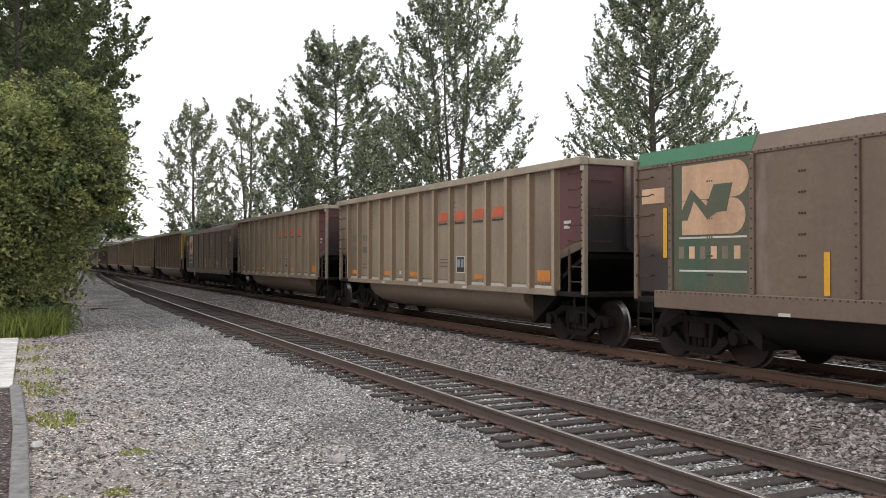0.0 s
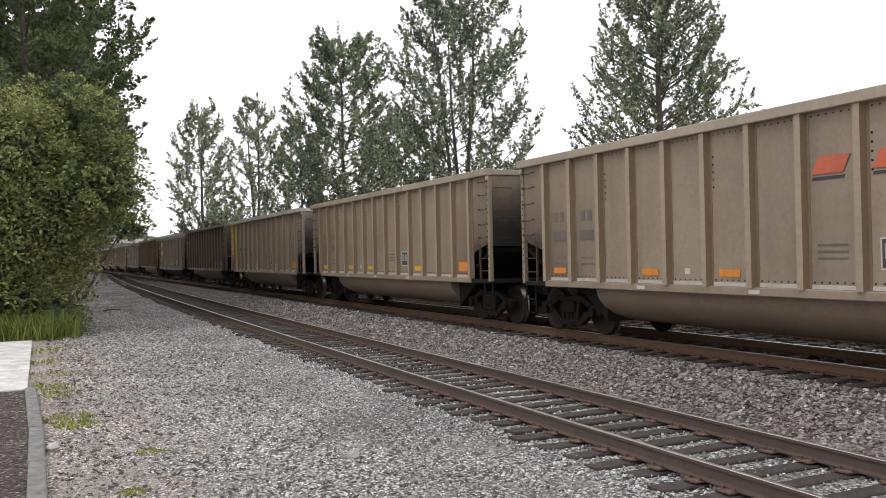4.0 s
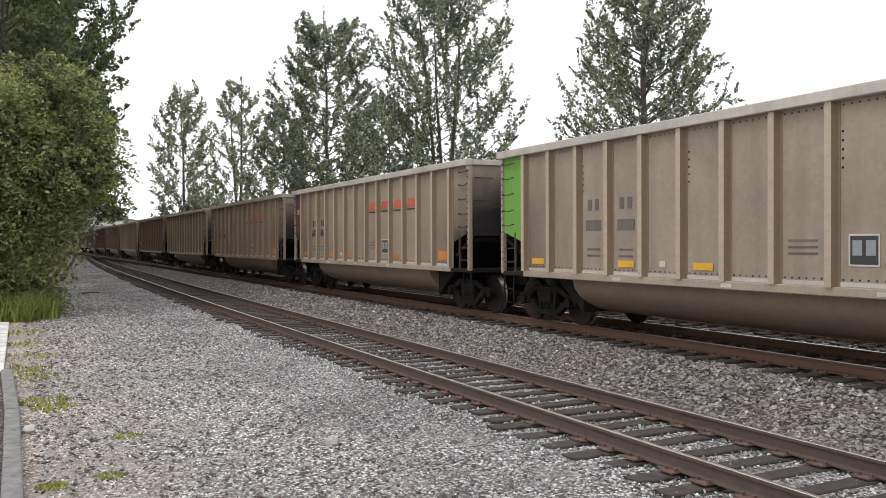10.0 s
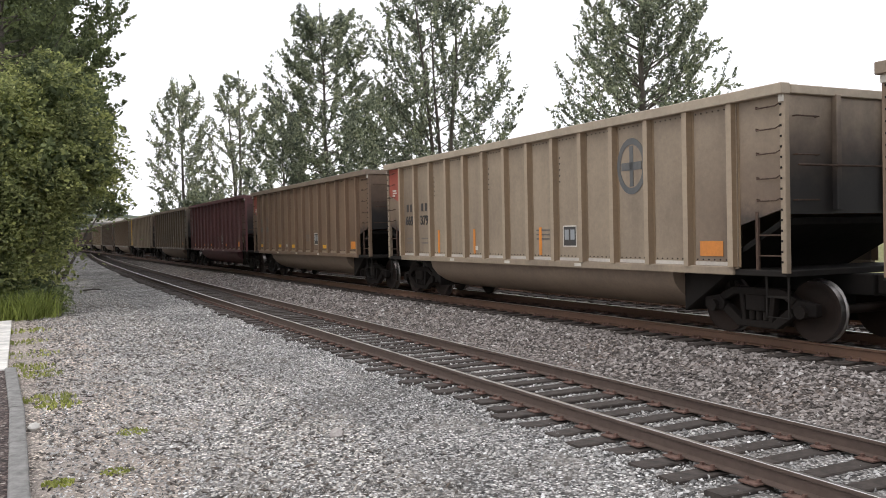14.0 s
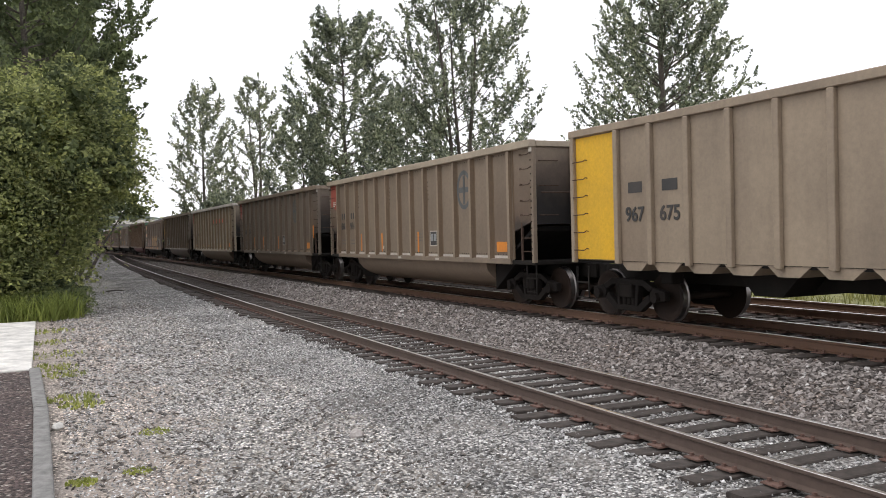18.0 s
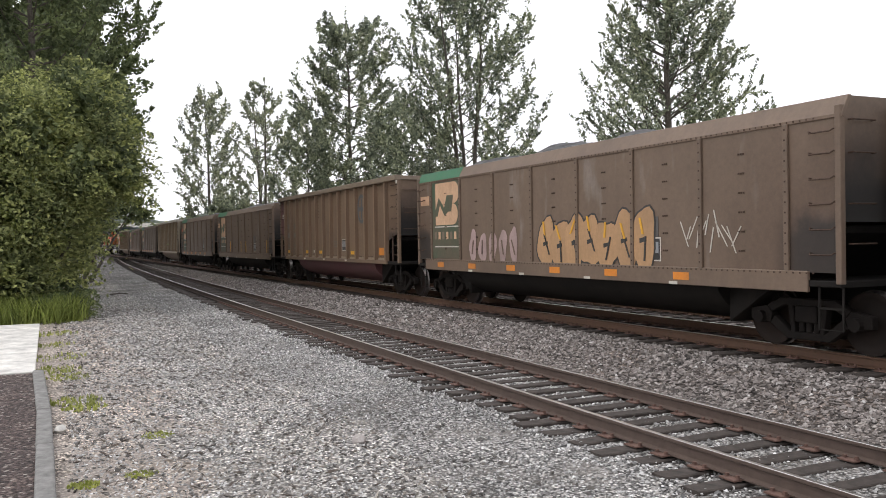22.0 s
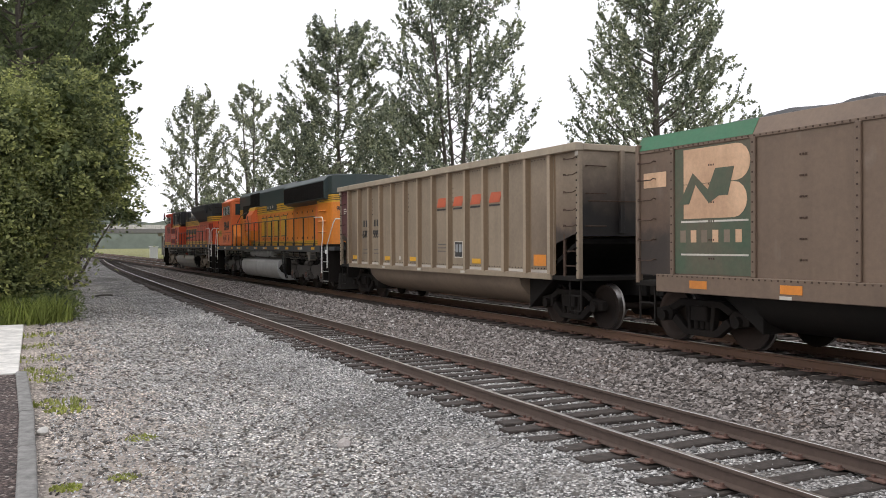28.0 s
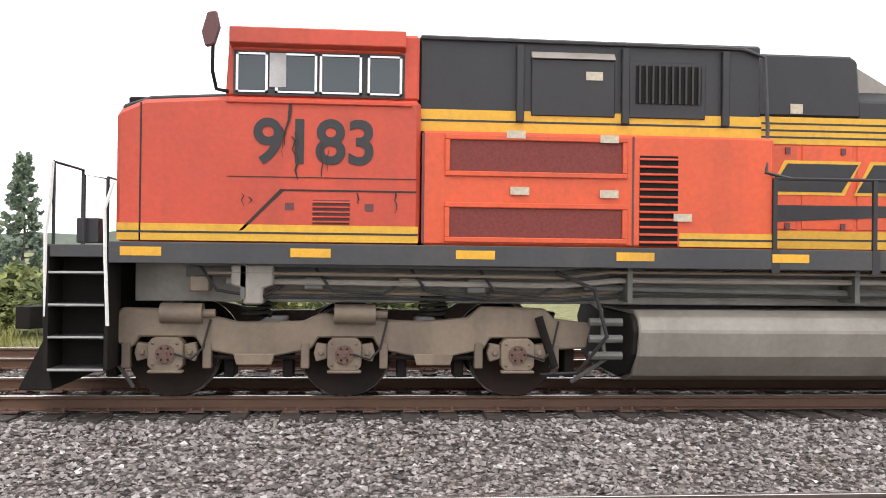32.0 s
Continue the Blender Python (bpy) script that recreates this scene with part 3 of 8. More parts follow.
# ---- tracks ----
def rail_geo(line, z_top):
    """Rail section swept along a line of (x, y)."""
    sec = [(-0.07, -0.171), (0.07, -0.171), (0.07, -0.157), (0.014, -0.14), (0.011, -0.045), (0.036, -0.034), (0.036, -0.004), (-0.036, -0.004), (-0.036, -0.034), (-0.011, -0.045), (-0.014, -0.14), (-0.07, -0.157)]
    vs, fs, n = [], [], len(sec)
    for x, y in line:
        vs += [(x, y + a, z_top + b) for a, b in sec]
    for k in range(len(line) - 1):
        fs += [(k * n + i, k * n + (i + 1) % n, (k + 1) * n + (i + 1) % n, (k + 1) * n + i) for i in range(n)]
    return Geo().add(vs, fs)


def head_geo(line, z_top, half=0.027):
    vs, fs = [], []
    for x, y in line:
        vs += [(x, y - half, z_top - 0.004), (x, y - half + 0.004, z_top), (x, y + half - 0.004, z_top), (x, y + half, z_top - 0.004)]
    for k in range(len(line) - 1):
        fs += [(k * 4 + i, k * 4 + i + 1, (k + 1) * 4 + i + 1, (k + 1) * 4 + i) for i in range(3)]
    return Geo().add(vs, fs)


def track(name, label, centre, z_top, x0, x1, tie_x0, tie_x1, pitch, near_only=None):
    t = thing(name, label, "railway track", kind="structure")
    line_x = [x0] + [x for x in np.arange(-400, 60, 4.0) if x0 < x < x1] + [x1]
    for side in (-GAUGE, GAUGE):
        line = [(x, centre(x) + side) for x in line_x]
        r = part("rail", rail_geo(line, z_top).mesh("rail", "rail_main" if z_top else "rail"), t, "rust-brown steel rail")
        part("rail_head", head_geo(line, z_top).mesh("rail_head", "railhead"), r, "polished running surface")
    rng = random.Random(name)
    shapes = []
    for k in range(5):
        g = Geo()
        nx = 7
        hw = 0.112 + 0.008 * rng.random()
        for j in range(1):
            vs, fs = [], []
            for i in range(nx):
                y = -1.3 + 2.6 * i / (nx - 1)
                dz = rng.uniform(-0.008, 0.004)
                w = hw + rng.uniform(-0.008, 0.006)
                vs += [(-w, y, -0.18), (w, y, -0.18), (w, y, dz - 0.012), (w - 0.014, y, dz), (-w + 0.014, y, dz), (-w, y, dz - 0.012)]
            for i in range(nx - 1):
                fs += [(i * 6 + a, i * 6 + (a + 1) % 6, i * 6 + 6 + (a + 1) % 6, i * 6 + 6 + a) for a in range(6)]
            fs += [tuple(range(6)), tuple(range((nx - 1) * 6, nx * 6))]
            g.add(vs, fs)
        shapes.append(g.mesh("tie", "tie"))
    plate = Geo().box(-0.1, 0.1, -0.17, 0.17, 0, 0.016).box(-0.09, -0.06, 0.085, 0.115, 0.016, 0.045).box(0.05, 0.08, 0.085, 0.115, 0.016, 0.05).box(-0.08, -0.05, -0.115, -0.085, 0.016, 0.045).box(0.06, 0.09, -0.115, -0.085, 0.016, 0.05).mesh("tie_plate", "plate")
    far = Geo()
    x = tie_x0
    while x < x1:
        yc = centre(x)
        if x <= tie_x1:
            o = part("tie", shapes[rng.randrange(5)], t, at=(x, yc + rng.uniform(-0.14, 0.14), z_top - 0.182 - rng.uniform(0, 0.016)))
            o.rotation_euler = (0, 0, rng.uniform(-0.05, 0.05))
            if -34 < x < 4 or z_top > 0 and -12 < x < 4:
                for side in (-GAUGE, GAUGE):
                    part("tie_plate", plate, o, at=(rng.uniform(-0.02, 0.02), side - o.location.y + yc, z_top - 0.18 - o.location.z))
        x += pitch + rng.uniform(-0.05, 0.05)
    # sleepers too far off to be told apart
    x = x0
    while x < tie_x0 - 0.3:
        far.box(x - 0.11, x + 0.11, centre(x) - 1.3, centre(x) + 1.3, z_top - 0.3, z_top - 0.185)
        x += pitch
    f = part("far_ties", far.mesh("far_ties", "tie"), t)
    f["kind"] = "stuff"
    return t


track("siding_track", "rusty siding rails on weathered timber ties in grey gravel", siding_y, 0.0, -150, 14, -62, 14, 0.5)
track("main_track", "brown steel main line rails on ties set in ballast", lambda x: MAIN, RAIL, -420, 60, -26, 8, 0.52)
track("second_main_track", "brown steel rails of the second main line in ballast", lambda x: THIRD, RAIL, -420, 60, -26, 8, 0.52)


# ---- loose stones ----
def stones(name, label, n, region, size, mat, seed, zf, shape=(1, 0.8, 0.6)):
    """Many small angular stones joined, lying on the ground."""
    rng = np.random.default_rng(seed)
    base = np.array([(1, 0, 0), (-1, 0, 0), (0, 1, 0), (0, -1, 0), (0, 0, 1), (0, 0, -1)], float)
    tri = np.array([(0, 2, 4), (2, 1, 4), (1, 3, 4), (3, 0, 4), (2, 0, 5), (1, 2, 5), (3, 1, 5), (0, 3, 5)])
    x0, x1, y0, y1 = region
    V, F = [], []
    for i in range(n):
        x, y = rng.uniform(x0, x1), rng.uniform(y0, y1)
        s = size * rng.uniform(0.55, 1.35)
        a = rng.uniform(0, 6.28)
        b = base * (s * rng.uniform(0.7, 1.3, 3)) * np.array(shape) + rng.normal(0, s * 0.16 * min(shape[1:]) / 0.6, (6, 3))
        ca, sa = math.cos(a), math.sin(a)
        R = np.array([(ca, -sa, 0), (sa, ca, 0), (0, 0, 1)])
        tl = rng.uniform(-0.7, 0.7)
        R2 = np.array([(1, 0, 0), (0, math.cos(tl), -math.sin(tl)), (0, math.sin(tl), math.cos(tl))])
        V.append(b @ R.T @ R2.T + (x, y, zf(x, y) + s * 0.25))
        F.append(tri + 6 * i)
    me = bpy.data.meshes.new(name)
    me.from_pydata(np.concatenate(V).tolist(), [], np.concatenate(F).tolist())
    me.materials.append(MAT[mat])
    ob = new(name, me)
    return tagged(ob, label, "stones", kind="stuff")


def stone_mat(name, stops):
    m, nt, b = nodes_of(name)
    g = nt.nodes.new("ShaderNodeNewGeometry")
    r = ramp_node(nt, stops)
    nt.links.new(g.outputs["Random Per Island"], r.inputs[0])
    n = noise_node(nt, 30, 3)
    r2 = ramp_node(nt, [(0.3, (0.75, 0.75, 0.75)), (0.7, (1.15, 1.15, 1.15))])
    nt.links.new(n.outputs["Fac"], r2.inputs[0])
    nt.links.new(mix_node(nt, 1.0, r.outputs[0], r2.outputs[0], "MULTIPLY"), b.inputs["Base Color"])
    b.inputs["Roughness"].default_value = 0.88
    MAT[name] = m


stone_mat("ballast_stone", [(0, (0.075, 0.066, 0.061)), (0.3, (0.185, 0.163, 0.15)), (0.7, (0.31, 0.277, 0.258)), (0.96, (0.42, 0.385, 0.362)), (1, (0.66, 0.64, 0.62))])
stone_mat("dark_stone", [(0, (0.06, 0.055, 0.05)), (0.5, (0.13, 0.12, 0.11)), (1, (0.22, 0.2, 0.18))])
stone_mat("chip", [(0, (0.05, 0.04, 0.033)), (0.55, (0.12, 0.095, 0.078)), (0.75, (0.3, 0.26, 0.22)), (1, (0.6, 0.56, 0.5))])
stone_mat("lot_stone", [(0, (0.1, 0.098, 0.096)), (0.4, (0.3, 0.295, 0.285)), (0.85, (0.58, 0.57, 0.555)), (1, (0.9, 0.89, 0.88))])
stones("ballast_stones", "coarse grey-brown ballast stones beside the main track", 19500, (-20, 8.5, 7.95, 10.1), 0.036, "ballast_stone", 5, ground_z)
stones("far_ballast_stones", "coarse grey-brown ballast stones", 7000, (-48, -20, 8.2, 10.1), 0.045, "ballast_stone", 6, ground_z)
stones("track_bed_stones", "ballast stones between the main tracks", 4600, (-12, 8, 12.0, 17.0), 0.04, "ballast_stone", 7, ground_z)
stones("gravel_stones", "loose grey gravel stones on the lot", 30000, (-18, -2.5, 0.2, 5.4), 0.017, "lot_stone", 8, ground_z)
stones("far_gravel_stones", "loose grey gravel stones further along the lot", 10000, (-44, -18, 0.4, 5.6), 0.028, "lot_stone", 10, ground_z)
stones("dark_litter", "dark bark scraps and clinker strewn on the gravel", 2600, (-32, -4, 0.1, 4.6), 0.03, "dark_stone", 12, ground_z)
stones("bark_chips", "pale and dark wood chips strewn on the lot", 5200, (-36, -5, 0.15, 3.6), 0.034, "chip", 13, ground_z, (1.5, 0.35, 0.25))
stones("siding_stones", "grey gravel between the siding ties", 16500, (-22, 6, 5.0, 8.0), 0.022, "lot_stone", 9, lambda x, y: max(ground_z(x, y) - 0.006, -0.222))


# ---- trees ----
def quads(centres, size, rng, flat=0.0, along=None):
    """Small leaf blades: a bent pair of triangles at each centre, turned at random or partly along a shoot."""
    n = len(centres)
    d = rng.normal(size=(n, 3))
    if along is not None:
        d += along * 1.1
    d[:, 2] *= 1 - flat
    d /= np.linalg.norm(d, axis=1)[:, None]
    e = np.cross(d, rng.normal(size=(n, 3)) * (1, 1, 1 + 2 * flat))
    e /= np.linalg.norm(e, axis=1)[:, None]
    s = (size * rng.uniform(0.6, 1.4, n))[:, None]
    nrm = np.cross(d, e)
    a, b = centres - d * s, centres + d * s
    c1, c2 = centres + e * s * 0.55 + nrm * s * 0.15, centres - e * s * 0.55 + nrm * s * 0.15
    V = np.stack([a, c1, b, c2], 1).reshape(-1, 3)
    k = np.arange(n)[:, None] * 4
    F = np.concatenate([k + np.array([0, 1, 2]), k + np.array([0, 2, 3])])
    return V, F


def leaf_mesh(name, centres, size, mat, rng, flat=0.0, along=None):
    V, F = quads(np.asarray(centres), size, rng, flat, along)
    me = bpy.data.meshes.new(name)
    me.from_pydata(V.tolist(), [], F.tolist())
    me.materials.append(MAT[mat])
    return me


def shoot(rng, a, b, r, n):
    """Leaves packed round the shoot from a to b: thick in the middle, pointed at the tip."""
    u = rng.uniform(0, 1, n) ** 0.85
    w = r * np.clip(np.sin(math.pi * u ** 0.75), 0.06, 1) ** 0.8
    off = rng.normal(size=(n, 3))
    off *= (rng.uniform(0.2, 1, n) * w / np.linalg.norm(off, axis=1))[:, None]
    a, b = np.array(a), np.array(b)
    d = (b - a) / max(1e-6, np.linalg.norm(b - a))
    return a + (b - a) * u[:, None] + off, np.repeat(d[None], n, 0)


def tree(name, label, at, height, spread_at, base, leaf, seed, limbs, twigs, per, leaf_size, shoot_r, trunks=1, rise=0.55, category="tree", trunk_r=None, shoot_len=1.0, lean=0.2, up=0.8):
    """Trunks, limbs that rise to the crown's outline, and leafy pointed shoots along every limb.
    spread_at(h) gives the crown's half width at the height fraction h."""
    rng = np.random.default_rng(seed)
    t = thing(name, label, category, at=at)
    trunk_r = trunk_r or height * 0.012
    leaves, ways = [], []

    def leafy(a, b, r, n):
        # a shoot stops at the crown's outline
        q = math.hypot(b[0], b[1])
        limit = spread_at(min(1.0, max(0.02, b[2] / height))) * 1.06 + 0.15
        if q > limit:
            k = limit / q
            b = Vector((b[0] * k, b[1] * k, b[2] + 0.35 * (q - limit)))
        p, w = shoot(rng, a, b, r, n)
        leaves.append(p)
        ways.append(w)
    for k in range(trunks):
        ang = 2 * math.pi * k / trunks + rng.uniform(0, 1)
        out = np.array([math.cos(ang), math.sin(ang)]) * (trunks > 1)
        drift = rng.normal(0, 0.02, 2) + out * lean
        top = height * (0.97 if k == 0 else rng.uniform(0.82, 0.95))
        pts = [Vector((out[0] * 0.3 + drift[0] * top * (i / 8) ** 1.3 + rng.normal(0, 0.06) * (i > 0), out[1] * 0.3 + drift[1] * top * (i / 8) ** 1.3 + rng.normal(0, 0.06) * (i > 0), i / 8 * top)) for i in range(9)]
        part("trunk", Geo().sweep(pts, [trunk_r * (1 - 0.94 * i / 8) for i in range(9)]).mesh("trunk", "bark", smooth=True), t)
        leafy(pts[6], pts[8] + Vector((0, 0, 0.03 * height)), shoot_r, per * 2)

        def on_trunk(h):
            q = min(max(h, 0) * 8, 7.99)
            return pts[int(q)].lerp(pts[int(q) + 1], q - int(q))
        n = max(1, limbs // trunks)
        for c in range(n):
            h = base + (0.96 - base) * ((c + rng.uniform(0, 1)) / n) ** 0.9
            w = spread_at(h) * rng.uniform(0.78, 1.06)
            a = rng.uniform(-0.5, 0.5) + c * 2.4 + k
            tip = Vector((w * math.cos(a), w * math.sin(a), min(h, 0.985) * height))
            hr = max(0.02, h - w * rise / height)
            root = on_trunk(hr * height / top)
            span = tip - root
            reach = span.length
            mid = root.lerp(tip, 0.5) - Vector((0, 0, 0.08 * reach))
            line = [root, root.lerp(mid, 0.5), mid, mid.lerp(tip, 0.55), tip]
            lr = trunk_r * 0.3 * (1.08 - h) + 0.014
            part("limb", Geo().sweep(line, [lr, lr * 0.8, lr * 0.6, lr * 0.4, 0.008], 5).mesh("limb", "bark"), t)
            way = span.normalized()
            leafy(mid.lerp(tip, 0.2), tip, shoot_r, per)
            for m in range(twigs):
                f = 0.28 + 0.7 * (m + rng.uniform(0, 1)) / twigs
                q = root.lerp(mid, f * 2) if f < 0.5 else mid.lerp(tip, f * 2 - 1)
                d = way * rng.uniform(0.3, 1.0) + Vector((0, 0, up * rng.uniform(0.5, 1.2))) + Vector(rng.normal(size=3) * 0.66)
                d.normalize()
                ln = shoot_len * (0.7 + 0.16 * reach) * rng.uniform(0.55, 1.15)
                leafy(q, q + d * ln, shoot_r * rng.uniform(0.7, 1.15), max(4, int(per * rng.uniform(0.6, 1.2))))
    part("crown", leaf_mesh("crown", np.concatenate(leaves), leaf_size, leaf, rng, along=np.concatenate(ways)), t)
    return t


def egg(width, peak=0.45, top=0.12):
    return lambda h: width * (max(0.0, math.sin(math.pi * min(1, max(0.0, h)) ** (math.log(0.5) / math.log(peak)))) ** 0.7 * (1 - top) + top)


def cone(width, tip=0.3):
    """Half width of a pyramid crown: widest low down, pointed above."""
    return lambda h: tip + (width - tip) * min(1.0, 1.35 * (1 - h)) * min(1.0, 0.75 + 1.2 * h)


def at_az(az, y, z=-0.1):
    """A place on the verge at the angle az left of straight across."""
    return (-math.tan(radians(az)) * y, y, z)


tree("cottonwood", "tall dark green cottonwood with a broad rounded crown", at_az(71.2, 27), 24.6, egg(6.1, 0.5, 0.32), 0.14, "leaf_cotton", 21, 88, 11, 48, 0.14, 0.42, shoot_len=1.15)
tree("cottonwood", "tall cottonwood with several stems and an open crown", at_az(63.6, 28), 25.5, egg(5.8, 0.45, 0.28), 0.14, "leaf_cotton", 22, 90, 10, 52, 0.12, 0.33, trunks=3, rise=0.95, trunk_r=0.2, lean=0.12, up=0.8, shoot_len=1.1)
tree("cottonwood", "upright cottonwood with a pyramid crown of steeply rising limbs", at_az(50.6, 30), 22.4, cone(5.9), 0.18, "leaf_cotton", 23, 124, 11, 46, 0.095, 0.24, rise=0.8, up=0.9, shoot_len=1.1)
tree("poplar", "slender pale green poplar beyond the tracks", at_az(80.4, 22), 25.6, egg(5.3, 0.5, 0.18), 0.08, "leaf_pale", 24, 54, 9, 34, 0.19, 0.5, rise=0.9, up=0.8, shoot_len=1.2)
tree("poplar", "slender pale green poplar with a thin crown", at_az(77.0, 24), 22.1, egg(4.4, 0.42, 0.18), 0.06, "leaf_pale", 25, 48, 8, 30, 0.165, 0.4, trunks=2, rise=1.0, lean=0.05, up=0.8, shoot_len=1.2)
tree("poplar", "green poplar filling in beside taller trees", at_az(74.2, 25), 17.0, egg(4.8, 0.4, 0.25), 0.05, "leaf_cotton", 26, 40, 8, 40, 0.17, 0.5, rise=0.9)
tree("alder", "low green alder under the taller trees", at_az(67.4, 26), 13.5, egg(5.0, 0.4, 0.35), 0.05, "leaf_cotton", 27, 40, 8, 38, 0.15, 0.5)
tree("alder", "low green alder under the taller trees", at_az(79.0, 23), 8.5, egg(4.6, 0.4, 0.4), 0.03, "leaf_cotton", 28, 34, 8, 44, 0.22, 0.6)
tree("alder", "low green alder under the taller trees", at_az(60.6, 28), 8.0, egg(3.8, 0.4, 0.4), 0.03, "leaf_cotton", 29, 30, 8, 44, 0.13, 0.45)


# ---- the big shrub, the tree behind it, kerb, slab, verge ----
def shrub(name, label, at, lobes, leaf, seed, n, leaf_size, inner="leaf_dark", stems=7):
    """A leafy mass of lobes (x, y, z, radius): dense leaf shells with gaps, on several stems. Darker leaves inside
    paint in the crown's shade.
    """
    rng = np.random.default_rng(seed)
    t = thing(name, label, "shrub", at=at)
    total = sum(l[3] ** 2 for l in lobes)
    pts, dark = [], []
    for x, y, z, r in lobes:
        m = int(n * r * r / total)
        k = max(8, int(m / 80))
        d = rng.normal(size=(k, 3))
        d /= np.linalg.norm(d, axis=1)[:, None]
        c = np.array((x, y, z)) + d * r * rng.uniform(0.6, 1.14, k)[:, None] * np.array((1, 1, 0.92))
        c = c[c[:, 2] > 0.15]
        for q in c:
            # a spray of leaves, domed and drooping at its rim
            s = r * rng.uniform(0.13, 0.27)
            o = rng.normal(size=(80, 3)) * np.array((s, s, s * 0.22))
            o[:, 2] -= 0.45 * (o[:, 0] ** 2 + o[:, 1] ** 2) / s - 0.3 * s
            pts.append(q + o)
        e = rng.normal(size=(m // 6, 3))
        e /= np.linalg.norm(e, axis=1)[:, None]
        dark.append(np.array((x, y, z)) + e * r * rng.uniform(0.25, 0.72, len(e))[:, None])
    pts = np.concatenate(pts)
    dark = np.concatenate(dark)
    part("crown", leaf_mesh("crown", pts[pts[:, 2] > 0.02], leaf_size, leaf, rng, 0.45), t)
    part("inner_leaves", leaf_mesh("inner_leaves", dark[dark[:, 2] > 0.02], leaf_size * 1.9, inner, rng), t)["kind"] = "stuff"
    for k in range(stems):
        x, y, z, r = lobes[k % len(lobes)]
        a, b = Vector((x * 0.3, y * 0.3, 0)), Vector((x, y, z))
        m = a.lerp(b, 0.5) + Vector(rng.normal(size=3) * 0.3)
        g = Geo().sweep([a, m, b], [0.11, 0.07, 0.02], 6)
        part("stem", g.mesh("stem", "bark", smooth=True), t)
    return t


shrub("shrub", "large fresh green leafy shrub overhanging the gravel lot", (-33.0, -1.6, -0.3),
      [(0, 0, 4.0, 2.6), (1.6, -1.2, 2.4, 2.2), (-1, 1.2, 3.2, 1.8), (0.6, 0.6, 6.2, 2.0), (-1.6, -0.8, 6.8, 2.2), (1.0, -2.4, 5.4, 2.2), (-1.6, 3.3, 5.7, 1.9), (1.0, 0.6, 1.2, 1.3), (-1.8, 2.9, 4.7, 1.4), (-1.0, 2.4, 7.6, 1.8), (-2.6, 1.0, 1.9, 1.2), (-2.5, 4.2, 6.4, 1.1), (0.4, 2.6, 5.0, 1.3), (-0.6, 4.1, 5.0, 0.9)],
      "leaf_bush", 31, 70000, 0.08)
shrub("shrub", "dark green leafy shrub behind the lot", (-42.0, -0.4, -0.3), [(0, 0, 3.0, 2.3), (-2, 0.4, 2.0, 1.8), (-3.5, 0.8, 3.4, 1.9), (1, -1.5, 4, 2.2), (-6, 0.8, 2.2, 2.0), (-9, 0.4, 3.0, 2.0), (-12, 0.4, 2.6, 2.0)], "leaf_bush", 32, 14000, 0.13)
shrub("shrub", "leafy branches overhanging the bank beyond the lot", (-58.0, 1.2, -0.3), [(0, 1.0, 5.6, 1.7), (-3, 2.4, 5.2, 1.6), (-5, 4.2, 4.9, 1.3), (2, 0, 4.6, 1.8), (-1, -1.6, 2.6, 2.0), (-6, -0.8, 3.0, 2.0)], "leaf_dark", 33, 9000, 0.15)
tree("alder", "tall dark green alder rising behind the shrub", (-42, -0.5, -0.3), 22, egg(5.6, 0.55, 0.52), 0.12, "leaf_dark", 41, 100, 12, 66, 0.11, 0.42)
# a row of tall trees shades the line further off
wrng = random.Random(17)
for k in range(16):
    x = -51 - 7.2 * k
    near = k < 3
    tree("alder", "tall dark green alder in the row beside the railway", (x, (-2.6 if near else 0.6) + 0.02 * (-52 - x) + wrng.uniform(-1, 1), -0.3), wrng.uniform(19, 24), egg(5.4 if near else 6.6, 0.55, 0.4), 0.06 if near else 0.3, "leaf_dark", 200 + k, 22, 8, 48, 0.27, 0.85, shoot_len=1.3)


def grass_patch(name, label, spots, mat, seed, blade=0.35, per=60):
    rng = np.random.default_rng(seed)
    V, F = [], []
    for x, y, r, h in spots:
        for k in range(per):
            a, q = rng.uniform(0, 6.28), r * math.sqrt(rng.uniform())
            bx, by = x + q * math.cos(a), y + q * math.sin(a)
            z = ground_z(bx, by)
            d = rng.normal(0, 0.35, 2) * h
            w = 0.012 + 0.01 * rng.uniform()
            c, s = math.cos(a * 3), math.sin(a * 3)
            hh = h * rng.uniform(0.5, 1.2)
            i = len(V)
            V += [(bx - w * c, by - w * s, z - 0.02), (bx + w * c, by + w * s, z - 0.02), (bx + d[0] * 0.4 + w * c * 0.7, by + d[1] * 0.4 + w * s * 0.7, z + hh * 0.6), (bx + d[0] * 0.4 - w * c * 0.7, by + d[1] * 0.4 - w * s * 0.7, z + hh * 0.6), (bx + d[0], by + d[1], z + hh)]
            F += [(i, i + 1, i + 2, i + 3), (i + 3, i + 2, i + 4)]
    me = bpy.data.meshes.new(name)
    me.from_pydata(V, [], F)
    me.materials.append(MAT[mat])
    return tagged(new(name, me), label, "grass", kind="stuff")


